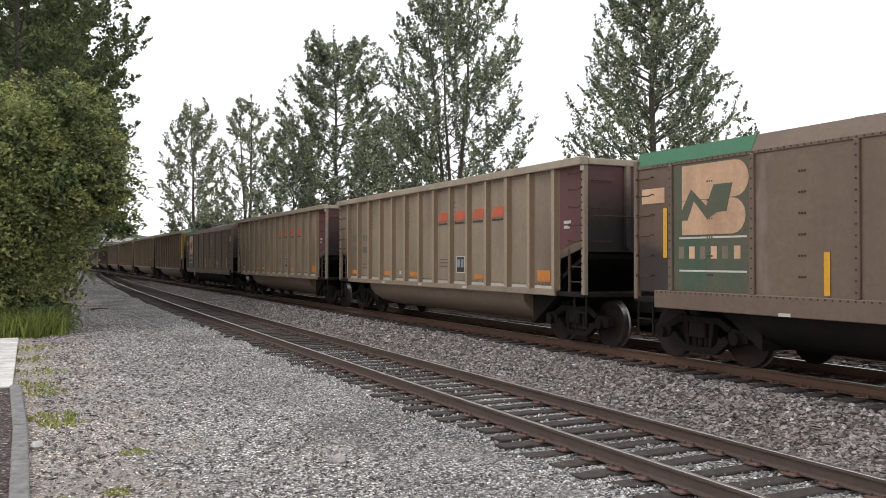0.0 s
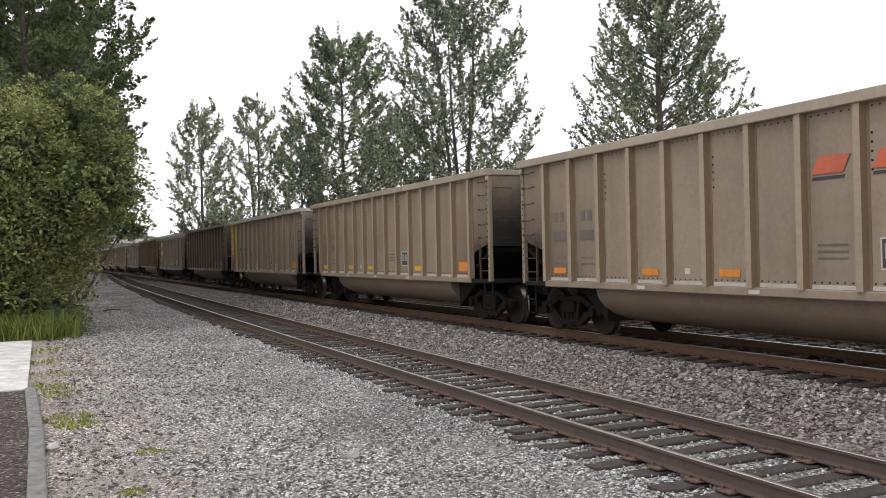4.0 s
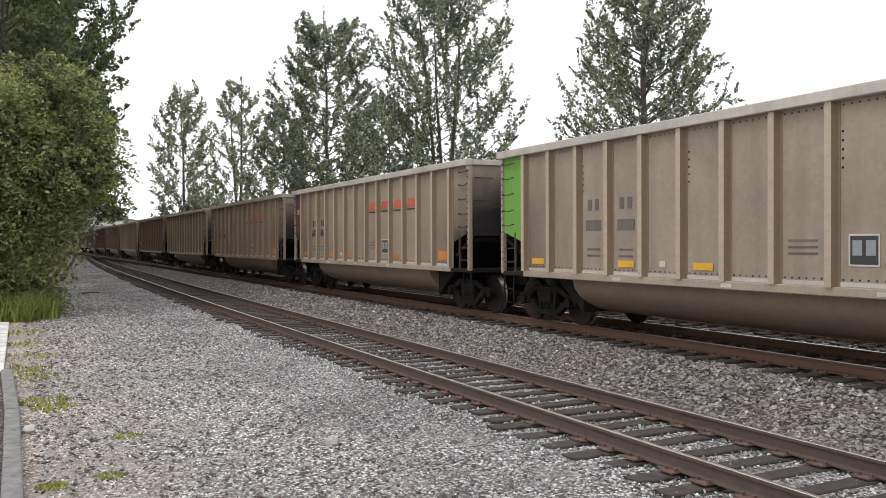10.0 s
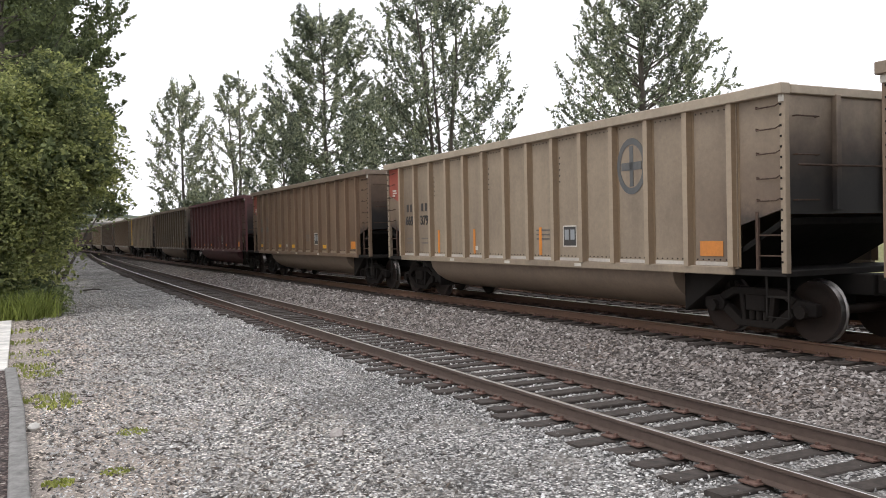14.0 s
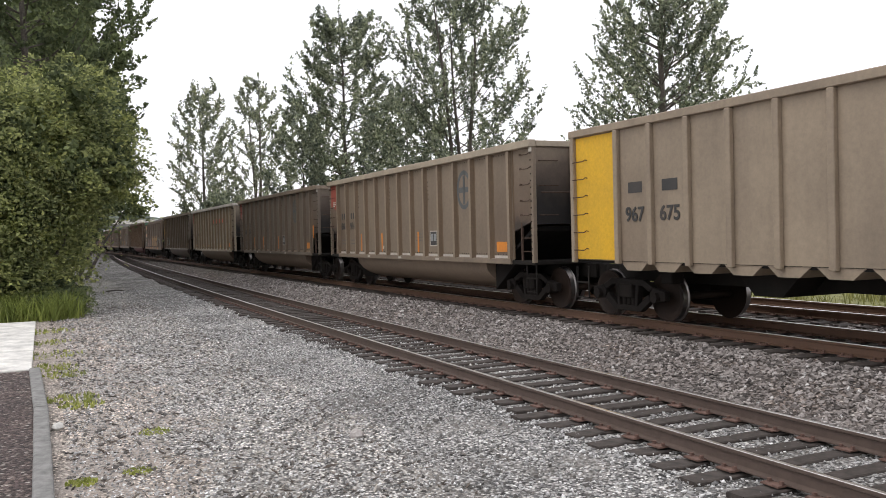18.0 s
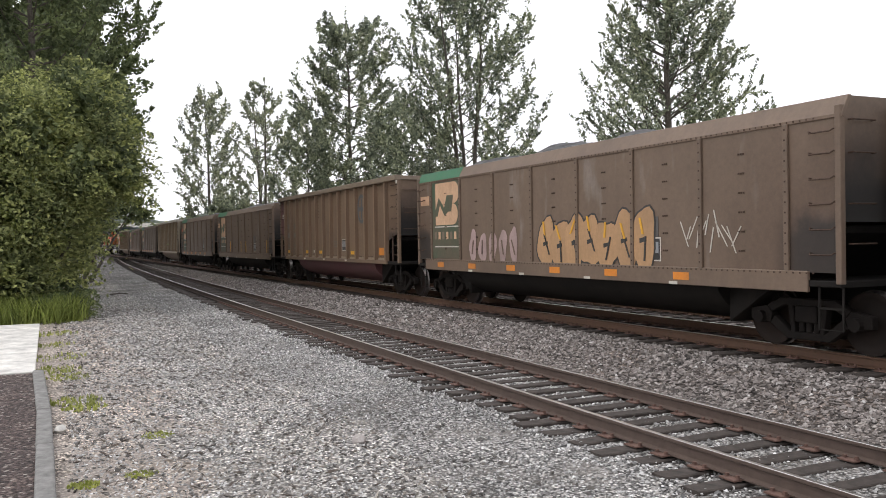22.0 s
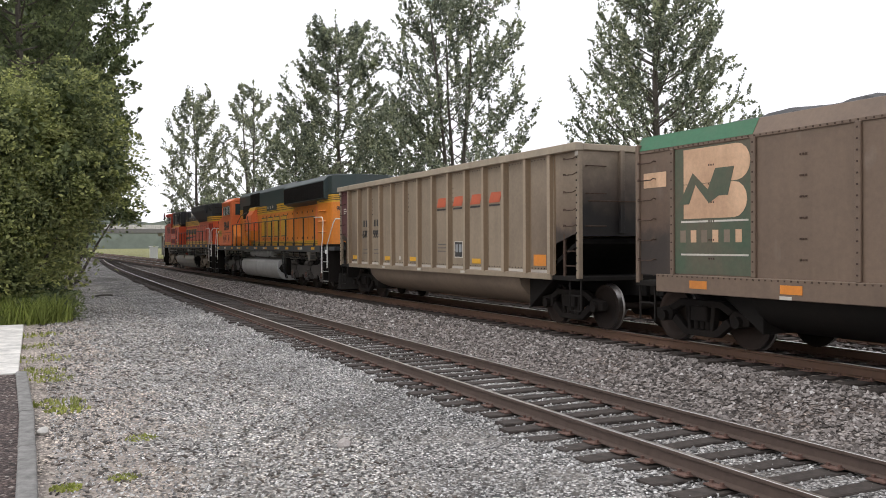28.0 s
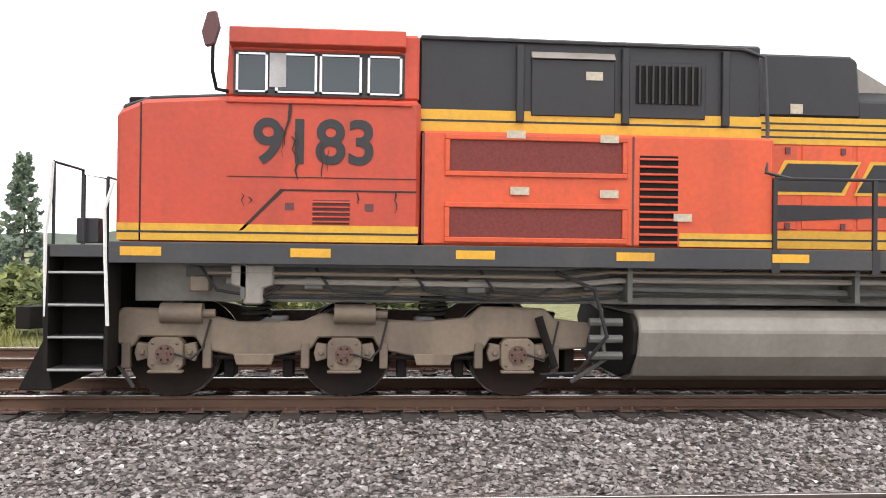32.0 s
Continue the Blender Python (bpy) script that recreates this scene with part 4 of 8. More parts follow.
shrub("shrub", "low dark green weeds and brambles in the tall grass", (-30.6, 0.2, -0.3), [(0, 0.55, 0.35, 0.62), (-0.9, 0.7, 0.45, 0.7), (-1.6, 0.2, 0.5, 0.8), (0.3, -0.4, 0.3, 0.6)], "leaf_dark", 34, 5200, 0.055, stems=3)
grng = random.Random(4)
grass_patch("tall_grass", "tall green grass under the shrub", [(-31.5 + grng.uniform(-2.5, 2.5), -0.6 + grng.uniform(-1.6, 1.4), 0.5, 0.8) for k in range(60)], "grass", 51, per=90)
grass_patch("weed_tuft", "small yellow-green weeds in the gravel beside the kerb", [(-17.9, 0.12, 0.45, 0.07), (-16.9, 0.3, 0.4, 0.06), (-14.1, 0.34, 0.4, 0.08), (-13.5, 0.45, 0.3, 0.06), (-20, 0.05, 0.7, 0.07), (-22.5, -0.05, 0.6, 0.08), (-25.2, 0.1, 0.6, 0.08), (-9.4, 0.84, 0.16, 0.03), (-11.2, 1.2, 0.2, 0.03), (-9.2, 0.28, 0.15, 0.04)], "weed", 52, per=110)
grass_patch("verge_grass", "dry yellow-green grass on the verge beyond the tracks", [(-5 - 0.62 * k + grng.uniform(-1, 1), 18.6 + 3.2 * grng.random(), 1.0, 0.5) for k in range(230)], "dry_grass", 53, per=60)

kerb = thing("kerb", "weathered grey concrete kerb beside the gravel", "kerb", kind="structure")
for a, b, y0, y1 in ((-17.4, -13.2, -0.2, -0.09), (-13.16, -10.9, -0.085, -0.075), (-10.86, -8.0, -0.07, -0.06), (-7.96, -5.0, -0.06, -0.05)):
    stone = part("kerb_stone", Geo().prism([(-0.095, -0.4), (-0.095, 0.0), (-0.075, 0.02), (0.075, 0.02), (0.095, 0.0), (0.095, -0.4)], 0, b - a, "x").mesh("kerb_stone", "kerb", 0.012), kerb, at=(a, y0, -0.2))
    stone.rotation_euler = (0, 0, math.atan2(y1 - y0, b - a))
slab = thing("concrete_pad", "pale cracked concrete pad at the edge of the lot", "pavement", kind="structure")
for a, b in ((-28.2, -24.6), (-24.57, -20.9), (-20.87, -17.45)):
    part("slab", Geo().box(a, b, -6.5, -0.25, -0.5, -0.21).mesh("slab", "concrete", 0.012), slab)
bed = strip("mulch_bed", spread(-17.4, -3, 40), spread(-6, -0.14, 20), "mulch", "dark red bark mulch behind the kerb", 0.0, lambda x, y: -0.235 + 0.02 * noise.noise(Vector((x * 2, y * 2, 1))))

def rock(label, x, y, r, mat, seed):
    """A worn stone: a rounded lump, flattened and uneven."""
    bm = bmesh.new()
    bmesh.ops.create_icosphere(bm, subdivisions=2, radius=r)
    for v in bm.verts:
        k = 1 + 0.35 * noise.noise(v.co / r * 1.3 + Vector((seed, 0, 0)))
        v.co = Vector((v.co.x * k, v.co.y * k * 0.85, v.co.z * k * 0.7))
    me = bpy.data.meshes.new("stone")
    bm.to_mesh(me)
    bm.free()
    me.materials.append(MAT[mat])
    ob = new("stone", me)
    ob.location = (x, y, ground_z(x, y) + r * 0.35)
    return tagged(ob, label, "stone")


rock("pale stone lying in the gravel beside the kerb", -11.97, 0.1, 0.09, "concrete", 61)
rock("brown rock lying on the gravel lot", -9.6, 3.28, 0.1, "ballast_stone", 62)
rock("small pale stone on the gravel lot", -5.95, 4.3, 0.05, "concrete", 63)
sticks = tagged(new("fallen_branch", Geo().pipe([(-42.6, 2.6, -0.2), (-41.8, 2.95, -0.12), (-40.9, 3.2, -0.1)], 0.035).mesh("fallen_branch", "bark")), "dark fallen branch lying on the gravel slope", "branch")

# ---- beyond the tracks ----
hrng = random.Random(9)
for k in range(13):
    x = -150 + 9.4 * k + hrng.uniform(-2, 2)
    s = hrng.uniform(0.8, 1.3)
    shrub("hedge_shrub", "dark green bushes on the verge beyond the tracks", (x, 24 + hrng.uniform(-1.5, 2), -0.15), [(0, 0, 1.6 * s, 1.9 * s), (2.2, 0.5, 1.3 * s, 1.6 * s), (-2.4, 0.6, 1.4 * s, 1.7 * s), (0.5, 1.0, 3.0 * s, 1.8 * s)], "leaf_cotton" if k % 2 else "leaf_bush", 70 + k, 1400, 0.3, stems=3)
for k, (x, y, h) in enumerate(((-11.8, 30, 5.5), (-14.4, 33, 4.6), (-2, 60, 8), (6, 62, 9), (14, 64, 8))):
    tree("fir", "young blue-green fir beyond the tracks", (x, y, -0.1), h, lambda q: 1.25 * (1.02 - q), 0.05, "leaf_fir", 90 + k, 44, 6, 20, 0.1, 0.13, trunk_r=0.09, rise=0.15, shoot_len=0.5, up=0.2)
for k, (x, y) in enumerate(((-5.4, 22), (-8, 23), (-11, 22.5), (-3.0, 24.5), (0.5, 25))):
    shrub("hedge_shrub", "low green bushes behind the second track", (x, y, -0.15), [(0, 0, 0.9, 1.1), (1.2, 0.3, 0.7, 0.9), (-1.2, 0.4, 1.0, 1.1)], "leaf_bush", 100 + k, 1800, 0.12, stems=3)
cab = thing("signal_cabinet", "white metal signal cabinet beside the tracks", "cabinet", at=(-145, 17.6, -0.2))
part("body", Geo().box(-0.5, 0.5, -0.6, 0.6, 0.15, 2.1).mesh("body", "cabinet", 0.03), cab)
part("roof", Geo().box(-0.6, 0.6, -0.7, 0.7, 2.1, 2.25).mesh("roof", "cabinet", 0.03), cab)
part("plinth", Geo().box(-0.55, 0.55, -0.65, 0.65, 0, 0.15).mesh("plinth", "concrete"), cab)

bridge = thing("road_bridge", "grey concrete road bridge over the railway", "bridge", at=(-225, 0, -0.3))
part("deck", Geo().box(-5, 5, -60, 80, 5.6, 6.6).mesh("deck", "kerb", 0.05), bridge)
for x in (-5, 4.7):
    part("parapet", Geo().box(x, x + 0.3, -60, 80, 6.6, 7.6).mesh("parapet", "concrete"), bridge)
for y in (-14, 30, 52):
    part("pier", Geo().box(-1, 1, y - 0.7, y + 0.7, 0, 5.0).mesh("pier", "kerb", 0.05), bridge)
    part("pier_cap", Geo().box(-4.5, 4.5, y - 1.1, y + 1.1, 4.9, 5.6).mesh("pier_cap", "concrete", 0.05), bridge)
part("abutment", Geo().prism([(30, 0), (30, 5.6), (80, 5.6), (90, 0)], -4.5, 4.5, "x").mesh("abutment", "concrete", 0.05), bridge)


def ridge(name, label, pts, mat):
    g = Geo()
    vs, fs = [], []
    for x, y, h in pts:
        vs += [(x, y, -1), (x, y, h)]
    for i in range(len(pts) - 1):
        fs.append((2 * i, 2 * i + 2, 2 * i + 3, 2 * i + 1))
    return tagged(new(name, g.add(vs, fs).mesh(name, mat)), label, "woods", kind="structure")


rr = random.Random(3)
far_pts = []
for k in range(140):
    a = radians(-80 + 2.4 * k)
    far_pts.append((-900 * math.sin(a), 900 * math.cos(a), 14 + 9 * rr.random() + (10 if 40 < (-80 + 2.4 * k) < 110 else 0)))
ridge("backdrop", "hazy far wooded skyline", far_pts, "hill")

# ---- coal cars: x runs from the trailing end of the body, y = 0 on the centre line, z = 0 on the rail ----
PITCH = 16.18
LEN = 14.62
TRUCKS = (1.05, LEN - 1.05)


def wheel_geo(g, r=0.457, ys=(-0.75, 0.75), seg=24):
    for y in ys:
        s = -1 if y < 0 else 1
        prof = [(0.06, 0.07), (0.075, 0.09), (0.1, 0.05), (0.3, 0.02), (r - 0.09, 0.045), (r - 0.05, 0.065), (r, 0.062), (r + 0.002, -0.04), (r + 0.03, -0.055), (r + 0.028, -0.075), (r - 0.06, -0.075), (0.3, -0.03), (0.06, -0.06)]
        vs, fs, n = [], [], len(prof)
        for i in range(seg):
            a = 2 * math.pi * i / seg
            vs += [(q * math.cos(a), y + s * w, q * math.sin(a)) for q, w in prof]
        for i in range(seg):
            j = (i + 1) % seg
            fs += [(i * n + k, i * n + (k + 1) % n, j * n + (k + 1) % n, j * n + k) for k in range(n)]
        g.add(vs, fs)
    return g.tube((0, ys[0], 0), (0, ys[1], 0), 0.075, n=10)


def frame_side(g, y0=-1.06, y1=-0.93):
    """Cast side frame with its two windows and the spring opening."""
    outer = [(-1.12, 0.4), (-1.12, 0.58), (-0.78, 0.64), (-0.5, 0.78), (0.5, 0.78), (0.78, 0.64), (1.12, 0.58), (1.12, 0.4), (0.72, 0.38), (0.4, 0.16), (-0.4, 0.16), (-0.72, 0.38)]
    g.prism([(-1.12, 0.4), (-1.12, 0.58), (-0.78, 0.64), (-0.68, 0.52), (-0.72, 0.38)], y0, y1)
    g.prism([(1.12, 0.4), (0.72, 0.38), (0.68, 0.52), (0.78, 0.64), (1.12, 0.58)], y0, y1)
    g.prism([(-0.78, 0.64), (-0.5, 0.78), (0.5, 0.78), (0.78, 0.64), (0.68, 0.55), (0.45, 0.66), (-0.45, 0.66), (-0.68, 0.55)], y0, y1)
    g.prism([(-0.72, 0.38), (-0.62, 0.5), (-0.32, 0.27), (0.32, 0.27), (0.62, 0.5), (0.72, 0.38), (0.4, 0.16), (-0.4, 0.16)], y0, y1)
    g.prism([(-0.3, 0.22), (-0.22, 0.22), (-0.27, 0.72), (-0.37, 0.72)], y0, y1)
    g.prism([(0.3, 0.22), (0.37, 0.72), (0.27, 0.72), (0.22, 0.22)], y0, y1)
    for x in (-0.14, 0.0, 0.14):
        g.tube((x, (y0 + y1) / 2, 0.27), (x, (y0 + y1) / 2, 0.5), 0.055, n=8)
    return g


def polish(me, r):
    """Bright running surface on the wheel rims."""
    if len(me.materials) == 1:
        me.materials.append(MAT["tread"])
        for p in me.polygons:
            c = p.center
            if abs(c.y) > 0.6 and all(math.hypot(me.vertices[v].co.x, me.vertices[v].co.z) > r - 0.004 for v in p.vertices):
                p.material_index = 1
    return me


def freight_truck(parent, x, wheels):
    t = new("truck")
    t.parent, t.location = parent, (x, 0, 0)
    for s in (1, -1):
        o = part("side_frame", shared("side_frame", "truck", frame_side, 0.012), t)
        o.scale = (1, s, 1)
        for dx in (-0.89, 0.89):
            part("bearing_cap", shared("bearing_cap", "truck", lambda g: g.tube((0, -1.14, 0), (0, -0.9, 0), 0.1, n=10)), t, at=(dx, 0 if s > 0 else 2.04, 0.457))
    part("bolster", shared("bolster", "truck", lambda g: g.box(-0.2, 0.2, -1.1, 1.1, 0.42, 0.68), 0.02), t)
    for dx in (-0.89, 0.89):
        w = part("wheelset", polish(shared("wheelset", "wheel", wheel_geo, smooth=True), 0.457), t, at=(dx, 0, 0.457))
        wheels.append(w)
    return t


def coal_geo(seed, x0=0.25, x1=LEN - 0.25, top=3.5, heap=0.28):
    def build(g):
        rng = random.Random(seed)
        nx, ny = 58, 13
        vs = []
        for i in range(nx):
            for j in range(ny):
                u, v = i / (nx - 1), j / (ny - 1)
                x, y = x0 + (x1 - x0) * u, -1.42 + 2.84 * v
                edge = min(1, u * 9, (1 - u) * 9) * (1 - (2 * v - 1) ** 2) ** 0.6
                lump = 0.14 * noise.noise(Vector((x * 0.55, seed * 7.1, 0))) + 0.1 * noise.noise(Vector((x * 1.6, y * 1.6, seed)))
                vs.append((x, y, top - 0.22 + (heap + 0.22) * edge + lump * (0.4 + edge) + rng.uniform(-0.025, 0.025)))
        fs = [(i * ny + j, (i + 1) * ny + j, (i + 1) * ny + j + 1, i * ny + j + 1) for i in range(nx - 1) for j in range(ny - 1)]
        return g.add(vs, fs)
    return build


def coupler_geo(g):
    g.box(-0.1, 0.1, -0.09, 0.09, -0.1, 0.1)
    g.prism([(0.0, -0.08), (-0.5, -0.08), (-0.62, -0.16), (-0.8, -0.14), (-0.82, -0.03), (-0.7, 0.0), (-0.7, 0.1), (-0.82, 0.14), (-0.72, 0.2), (-0.5, 0.1), (0.0, 0.08)], -0.14, 0.14, "z")
    return g


def grab_geo(g, w=0.42):
    return g.pipe([(0, 0, 0.02), (0, -0.05, 0.03), (0.03, -0.08, 0), (w - 0.03, -0.08, 0), (w, -0.05, 0.03), (w, 0, 0.02)], 0.011, 5)


def end_grab_geo(g, w=0.45):
    return g.pipe([(0, 0, 0), (0.07, 0, 0), (0.07, w, 0), (0, w, 0)], 0.012, 5)


def add_running_gear(car, wheels, bodymat, tubmat, has_tub=True):
    for x in TRUCKS:
        freight_truck(car, x, wheels)
    part("centre_sill", shared("centre_sill", "soot", lambda g: g.box(-0.35, LEN + 0.35, -0.19, 0.19, 0.68, 1.0), 0.015), car)
    for x, s in ((-0.02, 1), (LEN + 0.02, -1)):
        o = part("coupler", shared("coupler", "soot", coupler_geo, 0.01), car, at=(x, 0, 0.85))
        o.rotation_euler = (0, 0, 0 if s > 0 else math.pi)
        h = part("air_hose", shared("air_hose", "rubber", lambda g: g.pipe([(0, -0.3, 0.72), (-0.3, -0.28, 0.6), (-0.5, -0.2, 0.35), (-0.68, -0.1, 0.28), (-0.78, 0.0, 0.38)], 0.022)), car, at=(x, 0, 0))
        h.rotation_euler = (0, 0, 0 if s > 0 else math.pi)
    if has_tub:
        def tub(g):
            n = 12
            prof = [(1.42 * math.cos(math.pi * (1 + i / n)), 1.0 + 0.72 * math.sin(math.pi * (1 + i / n))) for i in range(n + 1)]
            vs = [(x, y, z) for x in (2.55, LEN - 2.55) for y, z in prof]
            fs = [(i, i + 1, n + 2 + i, n + 1 + i) for i in range(n)] + [tuple(range(n + 1)), tuple(range(n + 1, 2 * n + 2))]
            return g.add(vs, fs)
        part("tub", shared("tub", tubmat, tub, smooth=True), car)
        for x, s in ((2.55, -1), (LEN - 2.55, 1)):
            part("tub_end", shared("tub_end" + str(s), "soot", lambda g, s=s: g.prism([(0, 1.0), (0, 0.32), (s * 1.0, 0.98)], -1.15, 1.15), 0.01), car, at=(x, 0, 0))
    part("reservoir", shared("reservoir", "soot", lambda g: g.tube((LEN - 2.4, -0.75, 0.86), (LEN - 1.75, -0.75, 0.86), 0.17, n=12), smooth=True), car)
    part("brake_valve", shared("brake_valve", "soot", lambda g: g.box(2.0, 2.3, -1.0, -0.7, 0.72, 0.98), 0.02), car)


def mark(car, name, x, z, w, h, mat, y=-1.545, slant=0.0, label=""):
    """A flat stencil or reflector on the side sheet."""
    def build(g):
        return g.prism([(-w / 2 - slant, -h / 2), (w / 2 - slant, -h / 2), (w / 2 + slant, h / 2), (-w / 2 + slant, h / 2)], -0.004, 0)
    return part(name, shared("mark_%.2f_%.2f_%.2f" % (w, h, slant), mat, build), car, label, (x, y, z))


def lettering(car, body, size, mat, x, z, y=-1.55, name="lettering"):
    k = (body, size, mat)
    if k not in CACHE:
        CACHE[k] = text_mesh(name, body, size, mat)
    return part(name, CACHE[k], car, at=(x, y, z))


N_RIB = 14
RIBS = [1.0 + i * (LEN - 2.0) / (N_RIB - 1) for i in range(N_RIB)]


def panel_x(i):
    return (RIBS[i] + RIBS[i + 1]) / 2


def flank_tones(me, body):
    """Flanks and flanges of a post: rust stain with self-shadow painted into the colour."""
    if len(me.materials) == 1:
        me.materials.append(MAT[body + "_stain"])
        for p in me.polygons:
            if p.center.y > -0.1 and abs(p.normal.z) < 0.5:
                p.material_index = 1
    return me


def rib_car(spec, wheels):
    """Aluminium tub gondola with outside posts and open end platforms."""
    body, left, right = spec["paint"], spec.get("left"), spec.get("right")
    car = thing("coal_car", spec["label"], "freight car", "cars of the coal train")

    side = [(0, 2.0), (1.0, 1.72), (1.0, 1.08), (LEN - 1.0, 1.08), (LEN - 1.0, 1.72), (LEN, 2.0), (LEN, 3.64), (0, 3.64)]
    for y0, y1 in ((-1.54, -1.5), (1.5, 1.54)):
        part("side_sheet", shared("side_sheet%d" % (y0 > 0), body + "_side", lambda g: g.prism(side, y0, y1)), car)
    part("floor_sheet", shared("floor_sheet", "soot", lambda g: g.box(1.5, LEN - 1.5, -1.5, 1.5, 1.02, 1.08)), car)
    for x0, s in ((0.0, 1), (LEN, -1)):
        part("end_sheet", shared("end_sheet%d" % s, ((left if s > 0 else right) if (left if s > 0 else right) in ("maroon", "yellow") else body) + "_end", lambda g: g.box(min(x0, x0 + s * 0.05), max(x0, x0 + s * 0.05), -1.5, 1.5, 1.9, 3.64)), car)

    def chord(g):
        g.box(-0.05, LEN + 0.05, -1.675, -1.49, 3.6, 3.76).box(-0.05, LEN + 0.05, 1.49, 1.675, 3.6, 3.76)
        return g.box(-0.06, 0.09, -1.49, 1.49, 3.61, 3.74).box(LEN - 0.09, LEN + 0.06, -1.49, 1.49, 3.61, 3.74)
    part("top_chord", shared("top_chord", {"tan": "tan_light", "tan_light": "chord_pale", "greybrown": "olive", "brown": "olive", "umber": "greybrown", "olive": "tan_light", "citx": "chord_pale"}.get(body, body), chord, 0.012), car)
    for s in (-1, 1):
        part("side_sill", shared("side_sill", body, lambda g: g.box(0.98, LEN - 0.98, -0.06, 0.06, 1.0, 1.13), 0.012), car, at=(0, s * 1.55, 0))
        for x in RIBS:
            post = part("side_post", flank_tones(shared("side_post", body + "_post", lambda g: g.prism([(-0.125, 0.0), (-0.125, -0.012), (-0.085, -0.014), (-0.055, -0.105), (0.055, -0.105), (0.085, -0.014), (0.125, -0.012), (0.125, 0.0)], 1.12, 3.62, "z")), body), car, at=(x, s * 1.535, 0))
            post.rotation_euler = (0, 0, 0 if s < 0 else math.pi)
    for i, (panel, x0, x1) in enumerate(((left, 0.06, 0.9), (right, LEN - 0.9, LEN - 0.06))):
        if panel:
            zb = {"maroon": 2.02, "red": 2.72}.get(panel, 1.83)
            part("end_panel", shared("end_panel%d%.1f" % (i, zb), panel, lambda g: g.prism([(x0, zb + (0.14 if i == 0 else -0.1)), (x1, zb + (-0.1 if i == 0 else 0.14)), (x1, 3.6), (x0, 3.6)], -1.546, -1.541)), car, "painted rotary-end panel")
    if left == "yellow":
        part("end_panel", shared("first_panel", "yellow", lambda g: g.box(1.1, RIBS[1] - 0.1, -1.545, -1.54, 1.14, 3.6)), car, "yellow painted first panel")
    if spec["n"] in (17, 23):
        for i in (0, 1):
            part("end_panel", shared("dark_panel%d" % i, "grey_dark", lambda g: g.box(RIBS[i] + 0.1, RIBS[i + 1] - 0.1, -1.545, -1.54, 1.14, 3.6)), car, "dark grey overpainted panel")
    for x0, s in ((0.0, 1), (LEN, -1)):
        xs = (x0, x0 + s * 1.0)
        part("end_angle", shared("end_angle", body, lambda g: g.box(-0.03, 0.03, -0.03, 0, 1.1, 3.62)), car, at=(x0 + s * 0.94, -1.54, 0))
        part("top_cap", shared("top_cap", "white_mark", lambda g: g.box(-0.04, 0.04, -0.02, 0.02, 3.5, 3.6)), car, at=(x0 + s * 0.03, -1.59, 0))
        part("end_rail", shared("end_rail", "rust", lambda g: g.tube((0, -1.4, 2.6), (0, 1.4, 2.6), 0.016, n=5)), car, at=(x0 - s * 0.1, 0, 0))
        part("end_platform", shared("end_platform%d" % s, "soot", lambda g: g.box(min(xs) - 0.04, max(xs), -1.56, 1.56, 1.0, 1.09), 0.01), car)
        part("slope_sheet", shared("slope_sheet%d" % s, "cavity_black", lambda g: g.prism([(x0 + s * 0.1, 1.9), (x0 + s * 1.5, 1.1), (x0 + s * 1.5, 1.02), (x0 + s * 0.1, 1.8)], -1.49, 1.49)), car, "slope sheet in near-black for soot and cavity shade")
        for y in (-1.53, 1.53):
            part("corner_post", shared("rib_corner_post", body, lambda g: g.box(-0.05, 0.05, -0.05, 0.05, 1.05, 3.64), 0.01), car, at=(x0 + s * 0.03, y, 0))
            part("ladder_stile", shared("ladder_stile", "rust", lambda g: g.box(-0.025, 0.025, -0.02, 0.02, 1.08, 1.95)), car, at=(x0 + s * 0.55, y, 0))
        for z in (1.3, 1.6):
            part("ladder_rung", shared("ladder_rung", "rust", lambda g: g.tube((-0.5, 0, 0), (0.02, 0, 0), 0.013, n=5)), car, at=(x0 + s * 0.55 + (0.48 if s < 0 else 0), -1.53, z))
        for z in (2.1, 2.42, 2.78, 3.13, 3.45):
            part("grab_iron", shared("grab_iron", "rust", grab_geo), car, at=(x0 + (0.08 if s > 0 else -0.5), -1.54, z))
        for z in (2.1, 2.75, 3.3):
            e = part("end_grab_iron", shared("end_grab_iron", "rust", end_grab_geo), car, at=(x0, -1.4, z))
            e.scale = (-s, 1, 1)
        for y in (-0.55, 0.55):
            part("end_post", shared("rib_end_post", body + "_end", lambda g: g.box(-0.05, 0.05, -0.05, 0.05, 1.95, 3.64), 0.01), car, at=(x0 - s * 0.04, y, 0))
        part("sill_step", shared("sill_step", "soot", lambda g: g.pipe([(-0.2, 0, 1.02), (-0.2, 0, 0.4), (0.2, 0, 0.4), (0.2, 0, 1.02)], 0.02, 5).tube((-0.2, 0, 0.7), (0.2, 0, 0.7), 0.018, n=5)), car, at=(x0 + s * 0.22, -1.5, 0))
    add_running_gear(car, wheels, body, spec.get("tub", "tub_tan"))
    part("coal_load", shared("rib_coal_load%d" % (spec["n"] % 5), "coal", coal_geo(spec["n"] % 5, top=3.6, heap=0.22)), car)
    return car


